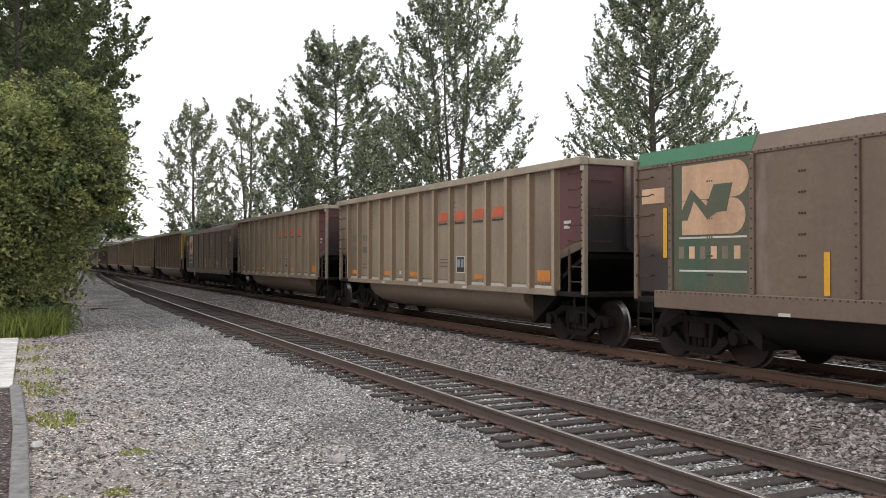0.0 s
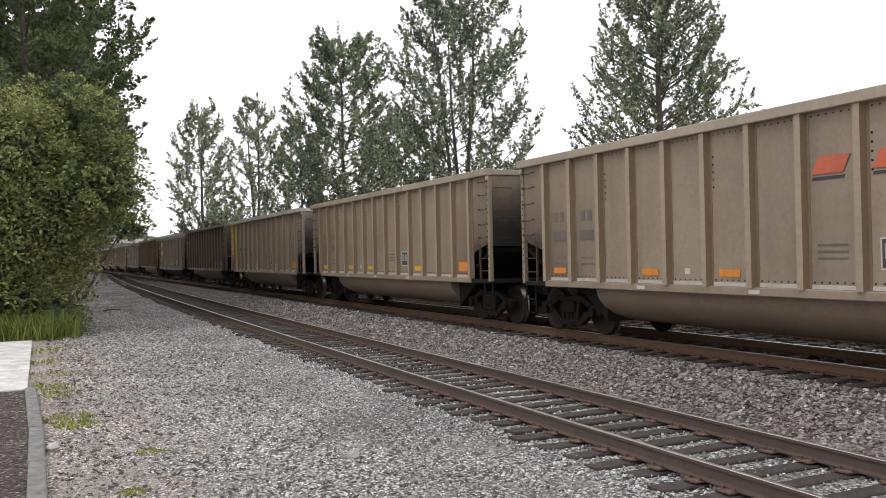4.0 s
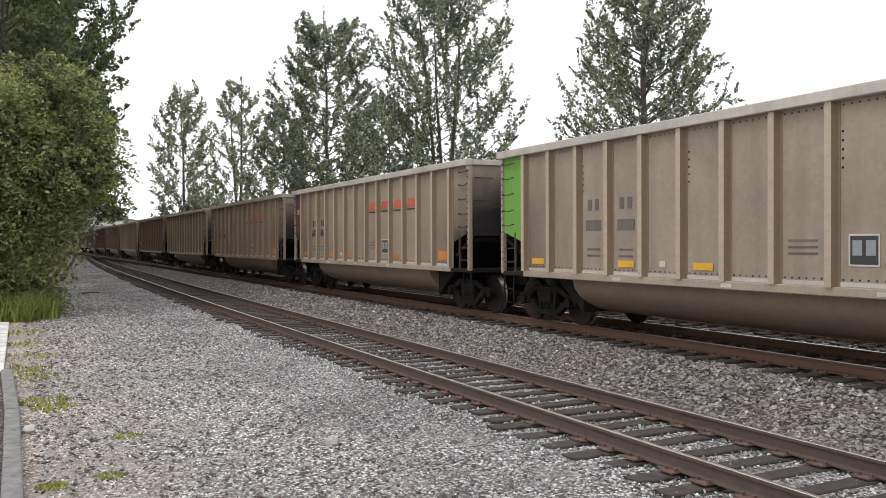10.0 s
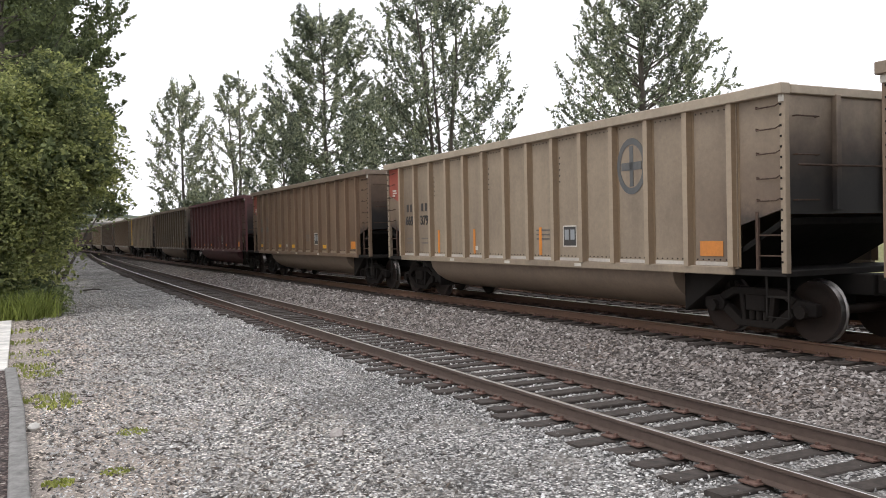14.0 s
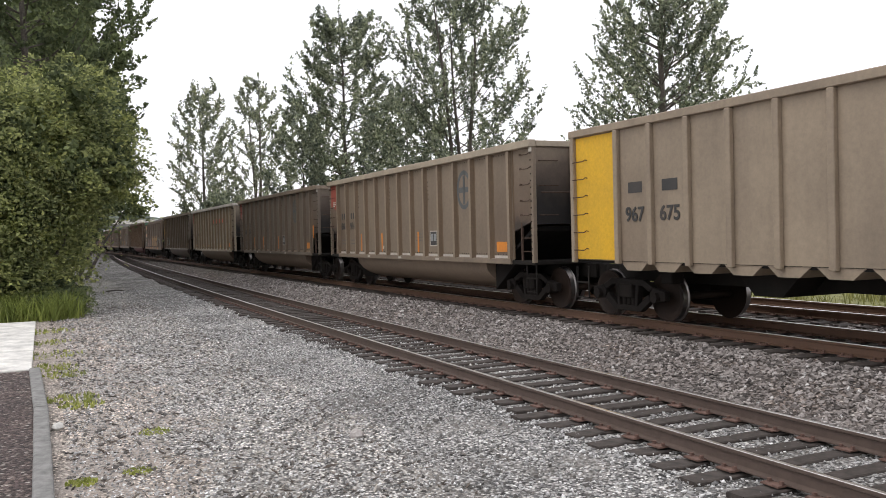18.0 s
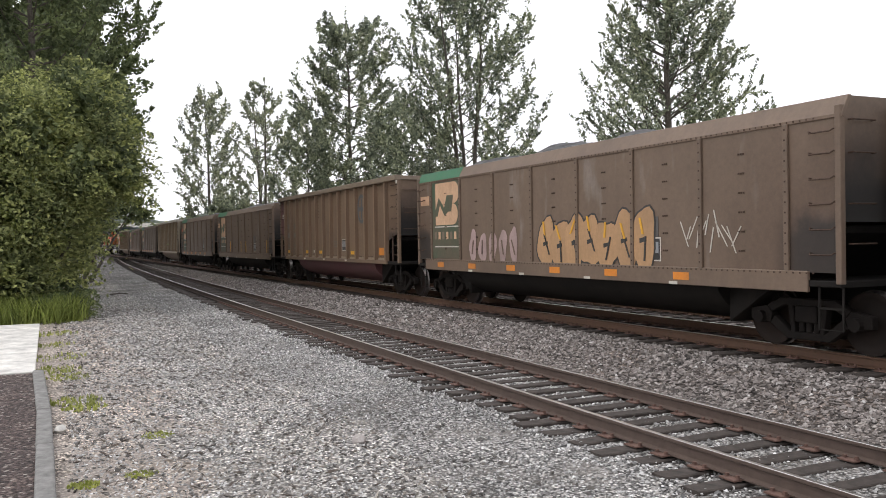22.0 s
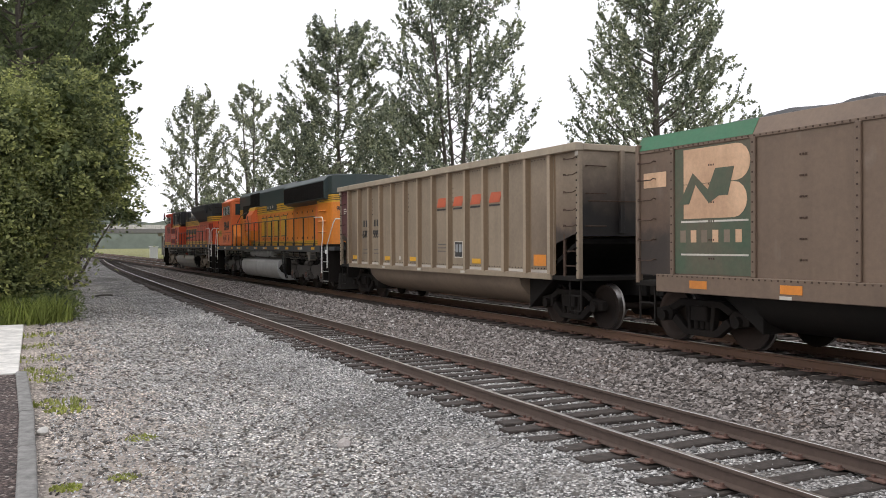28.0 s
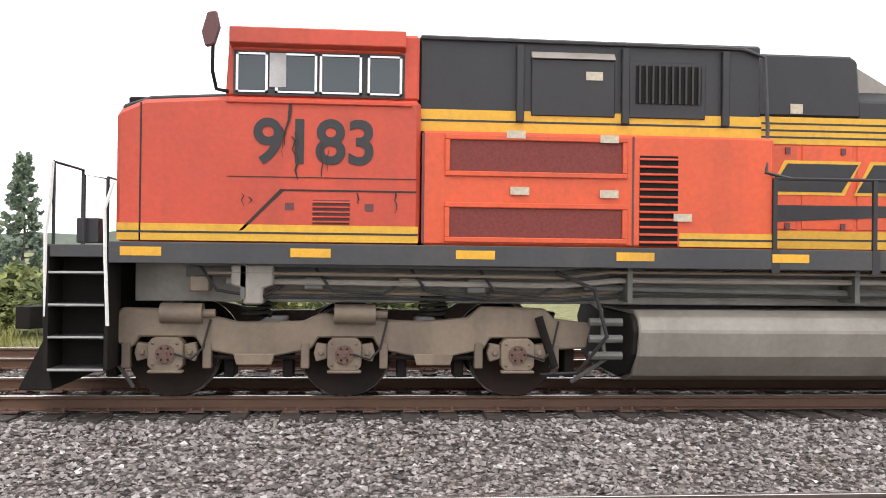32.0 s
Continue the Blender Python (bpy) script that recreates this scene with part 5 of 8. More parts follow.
def smooth_car(spec, wheels):
    """Riveted steel gondola with flat sides, canted top band and broad bottom sill."""
    body = spec["paint"]
    car = thing("coal_car", spec["label"], "freight car", "cars of the coal train")

    for y0, y1 in ((-1.54, -1.5), (1.5, 1.54)):
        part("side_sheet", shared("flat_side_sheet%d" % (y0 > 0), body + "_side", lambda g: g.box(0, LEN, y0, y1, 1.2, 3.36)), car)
    part("floor_sheet", shared("floor_sheet", "soot", lambda g: g.box(1.5, LEN - 1.5, -1.5, 1.5, 1.02, 1.08)), car)
    for x0, s in ((0.0, 1), (LEN, -1)):
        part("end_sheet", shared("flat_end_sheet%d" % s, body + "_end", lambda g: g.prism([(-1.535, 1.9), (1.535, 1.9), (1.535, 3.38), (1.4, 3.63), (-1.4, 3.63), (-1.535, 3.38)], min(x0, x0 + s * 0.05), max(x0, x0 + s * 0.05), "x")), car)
    for s in (-1, 1):
        def band(g, s=s):
            return g.prism([(s * 1.56, 3.33), (s * 1.56, 3.38), (s * 1.42, 3.64), (s * 1.36, 3.64), (s * 1.5, 3.33)], -0.03, LEN + 0.03, "x")
        part("top_band", shared("top_band%d" % s, body, band, 0.008), car)
        part("bottom_sill", shared("bottom_sill", body, lambda g: g.box(0.55, LEN - 0.55, -0.03, 0.03, 0.92, 1.22), 0.01), car, at=(0, s * 1.56, 0))
    posts = [0.95 + 1.818 * i for i in range(8)]
    for x in posts:
        part("side_post", shared("thin_post", body, lambda g: g.box(-0.045, 0.045, -0.045, 0, 1.22, 3.34), 0.008), car, at=(x, -1.54, 0))
        part("side_post", shared("thin_post", body, lambda g: g.box(-0.045, 0.045, -0.045, 0, 1.22, 3.34), 0.008), car, at=(x, 1.585, 0))

    def rivets(g):
        x = 0.5
        while x < LEN - 0.4:
            g.box(x - 0.012, x + 0.012, -1.568, -1.56, 3.35, 3.374)
            g.box(x - 0.012, x + 0.012, -1.598, -1.59, 1.18, 1.204)
            x += 0.12
        for p in posts:
            for k in range(14):
                g.box(p - 0.014, p + 0.014, -1.592, -1.585, 1.3 + 0.15 * k, 1.325 + 0.15 * k)
        for p in posts[:-1]:
            for z in (1.5, 1.8, 2.1, 2.4, 2.7, 3.0):
                for d in (0.86, 0.91, 0.96):
                    g.box(p + d - 0.014, p + d + 0.014, -1.552, -1.54, z - 0.014, z + 0.014)
        return g
    r = part("rivets", shared("rivets", "rust", rivets), car)
    r["kind"] = "stuff"
    for x0, s in ((0.0, 1), (LEN, -1)):
        xs = (x0, x0 + s * 1.0)
        part("end_platform", shared("end_platform%d" % s, "soot", lambda g: g.box(min(xs) - 0.04, max(xs), -1.56, 1.56, 1.0, 1.09), 0.01), car)
        part("slope_sheet", shared("slope_sheet%d" % s, "cavity_black", lambda g: g.prism([(x0 + s * 0.1, 1.85), (x0 + s * 1.5, 1.1), (x0 + s * 1.5, 1.02), (x0 + s * 0.1, 1.75)], -1.49, 1.49)), car, "slope sheet in near-black for soot and cavity shade")
        for y in (-1.53, 1.53):
            part("corner_post", shared("corner_post", body, lambda g: g.box(-0.05, 0.05, -0.05, 0.05, 1.05, 3.5), 0.01), car, at=(x0 + s * 0.03, y, 0))
        for z in (1.45, 1.8, 2.15, 2.5, 2.85, 3.15):
            part("grab_iron", shared("grab_iron", "rust", grab_geo), car, at=(x0 + (0.08 if s > 0 else -0.5), -1.545, z))
        for z in (1.6, 2.15, 2.85, 3.3):
            e = part("end_grab_iron", shared("end_grab_iron", "rust", end_grab_geo), car, at=(x0, -1.4, z))
            e.scale = (-s, 1, 1)
        for y in (-0.55, 0.55):
            part("end_post", shared("end_post", "umber", lambda g: g.box(-0.05, 0.05, -0.05, 0.05, 1.1, 3.5), 0.01), car, at=(x0 - s * 0.04, y, 0))
        part("sill_step", shared("sill_step", "soot", lambda g: g.pipe([(-0.2, 0, 1.02), (-0.2, 0, 0.4), (0.2, 0, 0.4), (0.2, 0, 1.02)], 0.02, 5).tube((-0.2, 0, 0.7), (0.2, 0, 0.7), 0.018, n=5)), car, at=(x0 + s * 0.22, -1.5, 0))
    add_running_gear(car, wheels, body, spec.get("tub", "soot"))
    part("coal_load", shared("coal_load%d" % (spec["n"] % 5), "coal", coal_geo(spec["n"] % 5, top=3.6, heap=0.22)), car)
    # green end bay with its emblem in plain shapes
    if spec.get("bay", True):
        part("green_bay", shared("green_bay", "green", lambda g: g.box(1.0, 2.72, -1.546, -1.541, 1.24, 3.32)), car, "green painted bay")
        part("green_band", shared("green_band", "green_band", lambda g: g.prism([(-1.565, 3.385), (-1.427, 3.642), (-1.42, 3.642), (-1.558, 3.385)], 0.0, 2.75, "x")), car, "green top band")
        em = spec.get("emblem", "cream_mark")
        emb = part("emblem", shared("emblem", em, emblem_geo), car, "faded cream railway emblem", (1.9, -1.547, 2.72))
        emb.scale = (1.1, 1, 1.1)
        part("emblem_band", shared("emblem_band", "green", emblem_band_geo), emb, "green zigzag band", (0, -0.004, 0))
        for z, w in ((2.1, 1.5), (1.56, 1.5)):
            mark(car, "stripe", 1.9, z, w, 0.03, "white_mark", -1.546)
        for i in range(6):
            mark(car, "stencil_bar", 1.2 + 0.25 * i, 1.86, 0.13, 0.2, "cream_mark" if i % 2 else "olive", -1.546)
    return car


def emblem_geo(g):
    """Two stacked lobes on a straight stem."""
    def lobe(z0, z1, x1):
        pts = [(-0.62, z0), (0.2, z0)]
        zc, r = (z0 + z1) / 2, (z1 - z0) / 2
        for i in range(9):
            a = -math.pi / 2 + math.pi * i / 8
            pts.append((x1 - r + r * math.cos(a), zc + r * math.sin(a)))
        return pts + [(-0.62, z1)]
    g.prism(lobe(0.0, 0.52, 0.72), -0.004, 0)
    return g.prism(lobe(-0.52, -0.01, 0.66), -0.004, 0)


def emblem_band_geo(g):
    return g.prism([(-0.72, -0.3), (-0.42, 0.16), (-0.1, -0.1), (0.05, 0.2), (0.42, 0.2), (0.3, -0.2), (0.12, -0.2), (-0.08, -0.3), (-0.36, -0.02), (-0.5, -0.3)], -0.004, 0)


def round_emblem(g):
    """Ring with an upright cross in it."""
    n = 28
    vs, fs = [], []
    for y in (-0.004, 0):
        for r in (0.4, 0.31):
            vs += [(r * math.cos(2 * math.pi * i / n), y, 1.25 * r * math.sin(2 * math.pi * i / n)) for i in range(n)]
    for i in range(n):
        j = (i + 1) % n
        fs += [(i, j, n + j, n + i), (2 * n + i, 3 * n + i, 3 * n + j, 2 * n + j), (i, 2 * n + i, 2 * n + j, j), (n + i, n + j, 3 * n + j, 3 * n + i)]
    g.add(vs, fs)
    return g.box(-0.05, 0.05, -0.004, 0, -0.36, 0.36).box(-0.28, 0.28, -0.004, 0, -0.07, 0.07)


def hopper_car(spec, wheels):
    """Older steel hopper: deep ends, no tub, discharge bays below the sill."""
    body = spec["paint"]
    car = thing("hopper_car", spec["label"], "freight car", "cars of the coal train")

    for y0, y1 in ((-1.54, -1.5), (1.5, 1.54)):
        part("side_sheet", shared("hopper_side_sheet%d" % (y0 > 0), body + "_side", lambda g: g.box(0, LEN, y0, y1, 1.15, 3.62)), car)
    part("floor_sheet", shared("hopper_floor_sheet", "soot", lambda g: g.box(0.1, LEN - 0.1, -1.5, 1.5, 1.1, 1.16)), car)
    for x0, s in ((0.0, 1), (LEN, -1)):
        part("end_sheet", shared("hopper_end_sheet%d" % s, "umber_end", lambda g: g.box(min(x0, x0 + s * 0.05), max(x0, x0 + s * 0.05), -1.5, 1.5, 1.16, 3.62)), car)
    part("top_chord", shared("hopper_chord", body, lambda g: g.box(-0.05, LEN + 0.05, -1.62, -1.49, 3.6, 3.74).box(-0.05, LEN + 0.05, 1.49, 1.62, 3.6, 3.74).box(-0.06, 0.09, -1.49, 1.49, 3.6, 3.72).box(LEN - 0.09, LEN + 0.06, -1.49, 1.49, 3.6, 3.72), 0.012), car)
    posts = [0.06, 1.5] + [1.5 + 0.97 * i for i in range(1, 12)] + [13.3, LEN - 0.06]
    for s in (-1, 1):
        for x in posts:
            part("side_post", shared("hopper_post", body, lambda g: g.box(-0.06, 0.06, -0.09, 0, 1.1, 3.6), 0.012), car, at=(x, -1.535 if s < 0 else 1.625, 0))
    part("end_panel", shared("hopper_end_panel", "yellow", lambda g: g.box(0.12, 1.44, -1.546, -1.541, 1.17, 3.58)), car, "yellow painted end panel")
    for i in range(13):
        part("bay_tooth", shared("bay_tooth", body, lambda g: g.prism([(-0.4, 1.14), (-0.2, 0.98), (0.2, 0.98), (0.4, 1.14)], -1.52, 1.52)), car, at=(1.9 + 0.9 * i, 0, 0))
    for x in (4.4, 7.3, 10.2):
        part("discharge_bay", shared("discharge_bay", "soot", lambda g: g.prism([(-0.8, 1.1), (-0.3, 0.6), (0.3, 0.6), (0.8, 1.1)], -0.8, 0.8), 0.01), car, at=(x, 0, 0))
    for x0, s in ((0.0, 1), (LEN, -1)):
        for z in (1.7, 2.3, 2.9):
            part("end_beam", shared("end_beam", "umber", lambda g: g.box(-0.06, 0.06, -1.45, 1.45, -0.06, 0.06), 0.01), car, at=(x0 - s * 0.05, 0, z))
        for z in (1.35, 1.7, 2.05, 2.4, 2.75, 3.1):
            part("grab_iron", shared("grab_iron", "rust", grab_geo), car, at=(x0 + (0.08 if s > 0 else -0.5), -1.545, z))
        part("sill_step", shared("sill_step", "soot", lambda g: g.pipe([(-0.2, 0, 1.02), (-0.2, 0, 0.4), (0.2, 0, 0.4), (0.2, 0, 1.02)], 0.02, 5).tube((-0.2, 0, 0.7), (0.2, 0, 0.7), 0.018, n=5)), car, at=(x0 + s * 0.22, -1.5, 0))
    add_running_gear(car, wheels, body, "soot", False)
    part("coal_load", shared("coal_load_hopper", "coal", coal_geo(3, top=3.55)), car)
    return car


def spray_blob(car, x, z, w, h, mat, seed, outline):
    """One rounded shape of sprayed paint, with a dark outline."""
    rng = random.Random(seed)
    ph = [rng.uniform(0, 6.28) for k in range(3)]

    def ring(grow, y0, y1):
        pts = []
        for i in range(22):
            a = 2 * math.pi * i / 22
            k = 1 + 0.12 * math.sin(2 * a + ph[0]) + 0.1 * math.sin(3 * a + ph[1]) + 0.06 * math.sin(5 * a + ph[2])
            pts.append(((w * k + grow) * math.cos(a), (h * k + grow) * math.sin(a) * 0.92))
        return Geo().prism(pts, y0, y1)
    d = 0.0012 * (seed % 7)
    o = part("graffiti_shape", ring(0.045 if outline else 0.0, -0.003, 0).mesh("graffiti_shape", "black_mark" if outline else mat), car, "sprayed graffiti shape", (x, -1.546 - d, z))
    if outline:
        part("graffiti_fill", ring(0, -0.006, -0.0031).mesh("graffiti_fill", mat), o, "ochre spray fill")
        part("graffiti_bar", Geo().prism([(-w * 0.3, -h * 0.1), (w * 0.25, -h * 0.02), (w * 0.2, h * 0.1), (-w * 0.32, h * 0.05)], -0.008, -0.0062).mesh("graffiti_bar", "black_mark"), o)


def word_blocks(car, mat, xs, z, w, h, under=None, slant=0.05):
    """A company word in plain slanted blocks, one to a panel."""
    for x in xs:
        mark(car, "word_block", x, z, w, h, mat, -1.551, slant)
        if under:
            mark(car, "word_underline", x - 0.05, z - h * 0.75, w, h * 0.18, under, -1.545, 0.01)


SPECS = []
NUMBERS = {0: ("670", "999"), 9: ("672", "411"), 10: ("669", "517"), 11: ("668", "916"), 16: ("669", "379"), 18: ("669", "53"), 19: ("671", "011"), 20: ("670", "661")}
FIRST = {0: 2.455, 8: 2.455, 9: 2.455, 19: 2.455, 20: 2.455, 21: 3.42, 26: 2.455, 29: 2.455}


def spec(n, kind, paint_name, label, **more):
    SPECS.append(dict(n=n, kind=kind, paint=paint_name, label=label, **more))


TAN = "dusty tan ribbed coal car with faded red lettering blocks"
BN = "dull brown flat-sided coal car with a green end bay"
spec(33, "S", "bnbrown", "dull brown flat-sided coal car with green bay and cream emblem", deco="bars")
spec(32, "R", "tan", "dusty tan ribbed coal car with a maroon end panel", right="maroon", deco="red")
spec(31, "R", "tan", "dusty tan ribbed coal car with a maroon end panel", right="maroon", deco="red")
spec(30, "S", "umber", "dark brown flat-sided coal car with a dark green end", deco="bars")
spec(29, "R", "olive", "tan-grey ribbed coal car with a yellow end panel", right="yellow", deco="citx")
spec(28, "R", "tan", "dusty tan ribbed coal car with a maroon end panel", right="maroon", deco="red")
spec(27, "R", "tan", "dusty tan ribbed coal car", deco="num")
spec(26, "R", "citx", "grey-tan ribbed coal car with a bright yellow end panel", left="yellow", deco="citx")
spec(25, "R", "umber", "dark brown ribbed coal car with a green and white end", left="green", deco="oldgreen", tub="tub")
spec(24, "S", "bnbrown", BN, deco="bars")
spec(23, "R", "brown", "brown ribbed coal car with large white lettering blocks", deco="white", tub="tub")
spec(22, "S", "bnbrown", "warm brown flat-sided coal car with green end bay and orange reflectors", deco="dots")
spec(21, "R", "tan_light", "pale tan ribbed coal car with a lime green end panel", left="bright_green", deco="num")
spec(20, "R", "tan_light", "pale tan ribbed coal car with red lettering blocks", left="maroon", deco="red")
spec(19, "R", "tan", "dusty tan ribbed coal car with a maroon end panel and number", left="maroon", deco="red671")
spec(18, "R", "tan", "dusty tan ribbed coal car with a round cross emblem", left="red", deco="round")
spec(17, "R", "brown", "rusty brown ribbed coal car with tall white lettering blocks", deco="white", left="black_mark", tub="soot")
spec(16, "R", "tan", "brown-tan ribbed coal car with a faded red end panel", left="red", deco="round")
spec(15, "R", "brown", "brown ribbed coal car streaked with soot", left="red", deco="num")
spec(14, "R", "maroon", "dark maroon ribbed coal car", deco="whitenum", tub="maroon")
spec(13, "R", "greybrown", "grey-brown ribbed coal car with a faded red end panel", left="red", deco="num")
spec(12, "H", "tan", "olive-tan steel hopper car with a yellow end panel", deco="hopper")
spec(11, "R", "olive", "brown-tan ribbed coal car with a round cross emblem", left="red", deco="round668")
spec(10, "R", "greybrown", "grey-brown ribbed coal car with a yellow reflector strip", left="red", deco="round")
spec(9, "R", "tan_light", "pale tan ribbed coal car with red lettering blocks", left="red", deco="red")
spec(8, "R", "greybrown", "grey-brown ribbed coal car with yellow end and sprayed graffiti", left="yellow", deco="graffiti", tub="tub")
spec(7, "S", "bnbrown", "brown flat-sided coal car with pale graffiti along the sill", deco="graffiti2")
spec(6, "R", "brown", "reddish brown ribbed coal car with a maroon end panel", left="maroon", deco="round", tub="maroon")
spec(5, "S", "bnbrown", "dull brown flat-sided coal car with yellow reflector strips", deco="bars")
spec(4, "S", "bnbrown", BN, deco="dots")
spec(3, "R", "tan_light", "pale tan ribbed coal car with faint red lettering blocks", deco="red")
spec(2, "S", "umber", "dark brown flat-sided coal car with a faded emblem", deco="dots")
spec(1, "S", "bnbrown", "dull brown flat-sided coal car with green end bay and pale streaks", deco="dots")
spec(0, "R", "tan", "dusty tan ribbed coal car with faded red lettering blocks", left="maroon", deco="red")


def data_plate(car, x, z):
    """Inspection stencil: a dark square over a white-framed box."""
    part("data_plate", shared("data_plate", "black_mark", lambda g: g.box(-0.21, 0.21, -0.004, 0, -0.19, 0.19)), car, at=(x, -1.545, z))
    for dx, dz, w, h in ((0, 0.2, 0.46, 0.025), (0, -0.2, 0.46, 0.025), (-0.22, 0, 0.025, 0.38), (0.22, 0, 0.025, 0.38)):
        mark(car, "plate_border", x + dx, z + dz, w, h, "white_mark", -1.546)
    for dx in (-0.1, 0.1):
        mark(car, "data_stencil", x + dx, z + 0.03, 0.14, 0.2, "grey_mark", -1.55)


def bolt_rows(g):
    """Bolt heads under the chord, along the foot of the panels and beside some posts."""
    for i in (2, 5, 8):
        for k in range(5):
            g.box(RIBS[i] + 0.145, RIBS[i] + 0.175, -0.004, 0, 2.7 + 0.12 * k, 2.73 + 0.12 * k)
    for i in range(N_RIB - 1):
        for k in range(6):
            x = RIBS[i] + 0.17 + 0.125 * k
            g.box(x - 0.012, x + 0.012, -0.006, 0, 3.535, 3.555)
            g.box(x - 0.012, x + 0.012, -0.006, 0, 1.215, 1.237)
    for x in (0.05, LEN - 0.05):
        for k in range(16):
            g.box(x - 0.014, x + 0.014, -0.052, -0.04, 1.2 + 0.15 * k, 1.23 + 0.15 * k)
    return g


def foot_strips(g):
    """Pale strip at the foot of each panel."""
    for i in range(N_RIB - 1):
        g.box(RIBS[i] + 0.13, RIBS[i + 1] - 0.13, -0.012, 0, 1.135, 1.195)
    return g


def letter_bars(car, x, z, w, h, mat, y=-1.55):
    """Two letters as plain bars."""
    for d in (-0.27, 0.27):
        mark(car, "stencil_bar", x + d * w, z, w * 0.3, h, mat, y)


def decorate(car, s):
    d = s["deco"]
    if s["kind"] == "R":
        first = FIRST.get(s["n"], 1.485)
        cols = (first, first + 0.97)
        if d.startswith("red"):
            word_blocks(car, "red_mark", [panel_x(i) for i in (7, 8, 9, 10)], 2.85, 0.52, 0.24, "black_mark", 0.06)
        if d == "white":
            for i in (9, 10, 11, 12):
                mark(car, "word_patch", panel_x(i), 2.95, 0.72, 0.9, "grey_dark")
            word_blocks(car, "white_mark", [panel_x(i) for i in (9, 10, 11, 12)], 2.97, 0.32, 0.56, None, 0.0)
            if s["n"] == 17:
                crng = random.Random(6)
                for k in range(22):
                    mark(car, "graffiti_stroke", 6.2 + 0.16 * k, 0.8 + crng.uniform(-0.06, 0.08), 0.035, crng.uniform(0.1, 0.3), "white_mark", -1.40, crng.uniform(-0.08, 0.08))
        if d.startswith("round"):
            part("round_emblem", shared("round_emblem", "blue_grey_mark", round_emblem), car, "round blue-grey cross emblem", (panel_x(10), -1.545, 2.85))
        if d in ("red", "red671", "num", "round", "round668", "graffiti", "white"):
            ink = "white_mark" if d == "white" else "faint_mark"
            if s["n"] in NUMBERS:
                for x, txt in zip(cols, NUMBERS[s["n"]]):
                    lettering(car, txt, 0.34, "black_mark", x, 2.08)
            else:
                for x in cols:
                    mark(car, "stencil_bar", x, 2.05, 0.48, 0.2, ink)
            for x in cols:
                letter_bars(car, x, 2.44, 0.42, 0.21, "black_mark" if s["n"] in NUMBERS and d != "white" else ink, -1.545)
                for z in (1.6, 1.48):
                    mark(car, "stencil_line", x, z, 0.4, 0.035, "faint_mark")
        if d == "citx":
            for x, txt in zip(cols, ("505", "43" if s["n"] == 26 else "493")):
                mark(car, "stencil_patch", x, 2.62, 0.66, 0.34, "grey_mark")
                mark(car, "stencil_patch", x, 2.2, 0.66, 0.34, "grey_mark")
                letter_bars(car, x, 2.62, 0.4, 0.22, "black_mark")
                lettering(car, txt, 0.3, "black_mark", x, 2.2)
        if d == "oldgreen":
            part("green_bay", shared("old_green_bay", "green", lambda g: g.box(1.1, RIBS[1] - 0.1, -1.546, -1.541, 1.3, 3.4)), car, "faded green bay")
            for z, w in ((3.0, 0.3), (2.7, 0.3)):
                mark(car, "emblem_block", panel_x(0), z, 0.5, w - 0.06, "white_mark", -1.548)
            mark(car, "end_block", 0.45, 2.9, 0.6, 0.2, "cream_mark", -1.55)
        if d == "whitenum":
            mark(car, "stencil_bar", 0.45, 2.95, 0.35, 0.06, "white_mark")
            mark(car, "stencil_bar", 0.45, 2.85, 0.25, 0.06, "white_mark")
        if s.get("left") in ("maroon", "red"):
            for z, w in ((2.98, 0.26), (2.91, 0.28), (2.84, 0.16)):
                mark(car, "stencil_line", 0.34 + w / 2, z, w, 0.045, "white_mark", -1.55)
        if s.get("right") in ("maroon",):
            mark(car, "stencil_line", LEN - 0.6, 2.5, 0.25, 0.06, "white_mark", -1.55)
            mark(car, "stencil_line", LEN - 0.62, 2.4, 0.2, 0.06, "white_mark", -1.55)
        rng = random.Random(s["n"])
        colour = "orange_mark" if s["n"] % 3 else "yellow_mark"
        upright = s["n"] in (10, 11, 16, 18, 23, 25)
        if upright:
            for i in (2, 4, 7):
                mark(car, "reflector", panel_x(i) - 0.1, 1.52, 0.1, 0.58, "yellow_mark" if s["n"] in (18, 23) else "orange_mark", -1.546)
        for i in () if upright else (0, 3, 5, 9):
            if d == "citx":
                mark(car, "reflector_patch", panel_x(i), 1.32, 0.7, 0.26, "chord_pale")
            mark(car, "reflector", panel_x(i), 1.34, 0.45, 0.12, colour, -1.55)
        mark(car, "reflector", panel_x(12), 1.68 if d == "white" else 1.4, 0.5, 0.24, "orange_mark")
        data_plate(car, panel_x(8), 1.62)
        for z in (1.75, 1.66, 1.57):
            mark(car, "stencil_line", panel_x(7), z, 0.5, 0.03, "faint_mark")
        rv = part("post_rivets", shared("post_rivets", "soot", bolt_rows), car, at=(0, -1.54, 0))
        rv["kind"] = "stuff"
        part("foot_strip", shared("foot_strip", "chord_pale" if s["paint"] in ("tan", "tan_light", "citx", "olive") else "tan", foot_strips), car, "pale beige strip along the sill", (0, -1.54, 0))["kind"] = "stuff"
        if s["n"] == 10:
            mark(car, "reflector", LEN - 0.8, 1.95, 0.13, 0.5, "orange_mark")
        mark(car, "small_stencil", panel_x(4), 1.36, 0.14, 0.1, "white_mark")
        for x in (4.2, 6.9, 9.6):
            mark(car, "sill_patch", x, 1.065, 0.22, 0.06, "white_mark", -1.614)
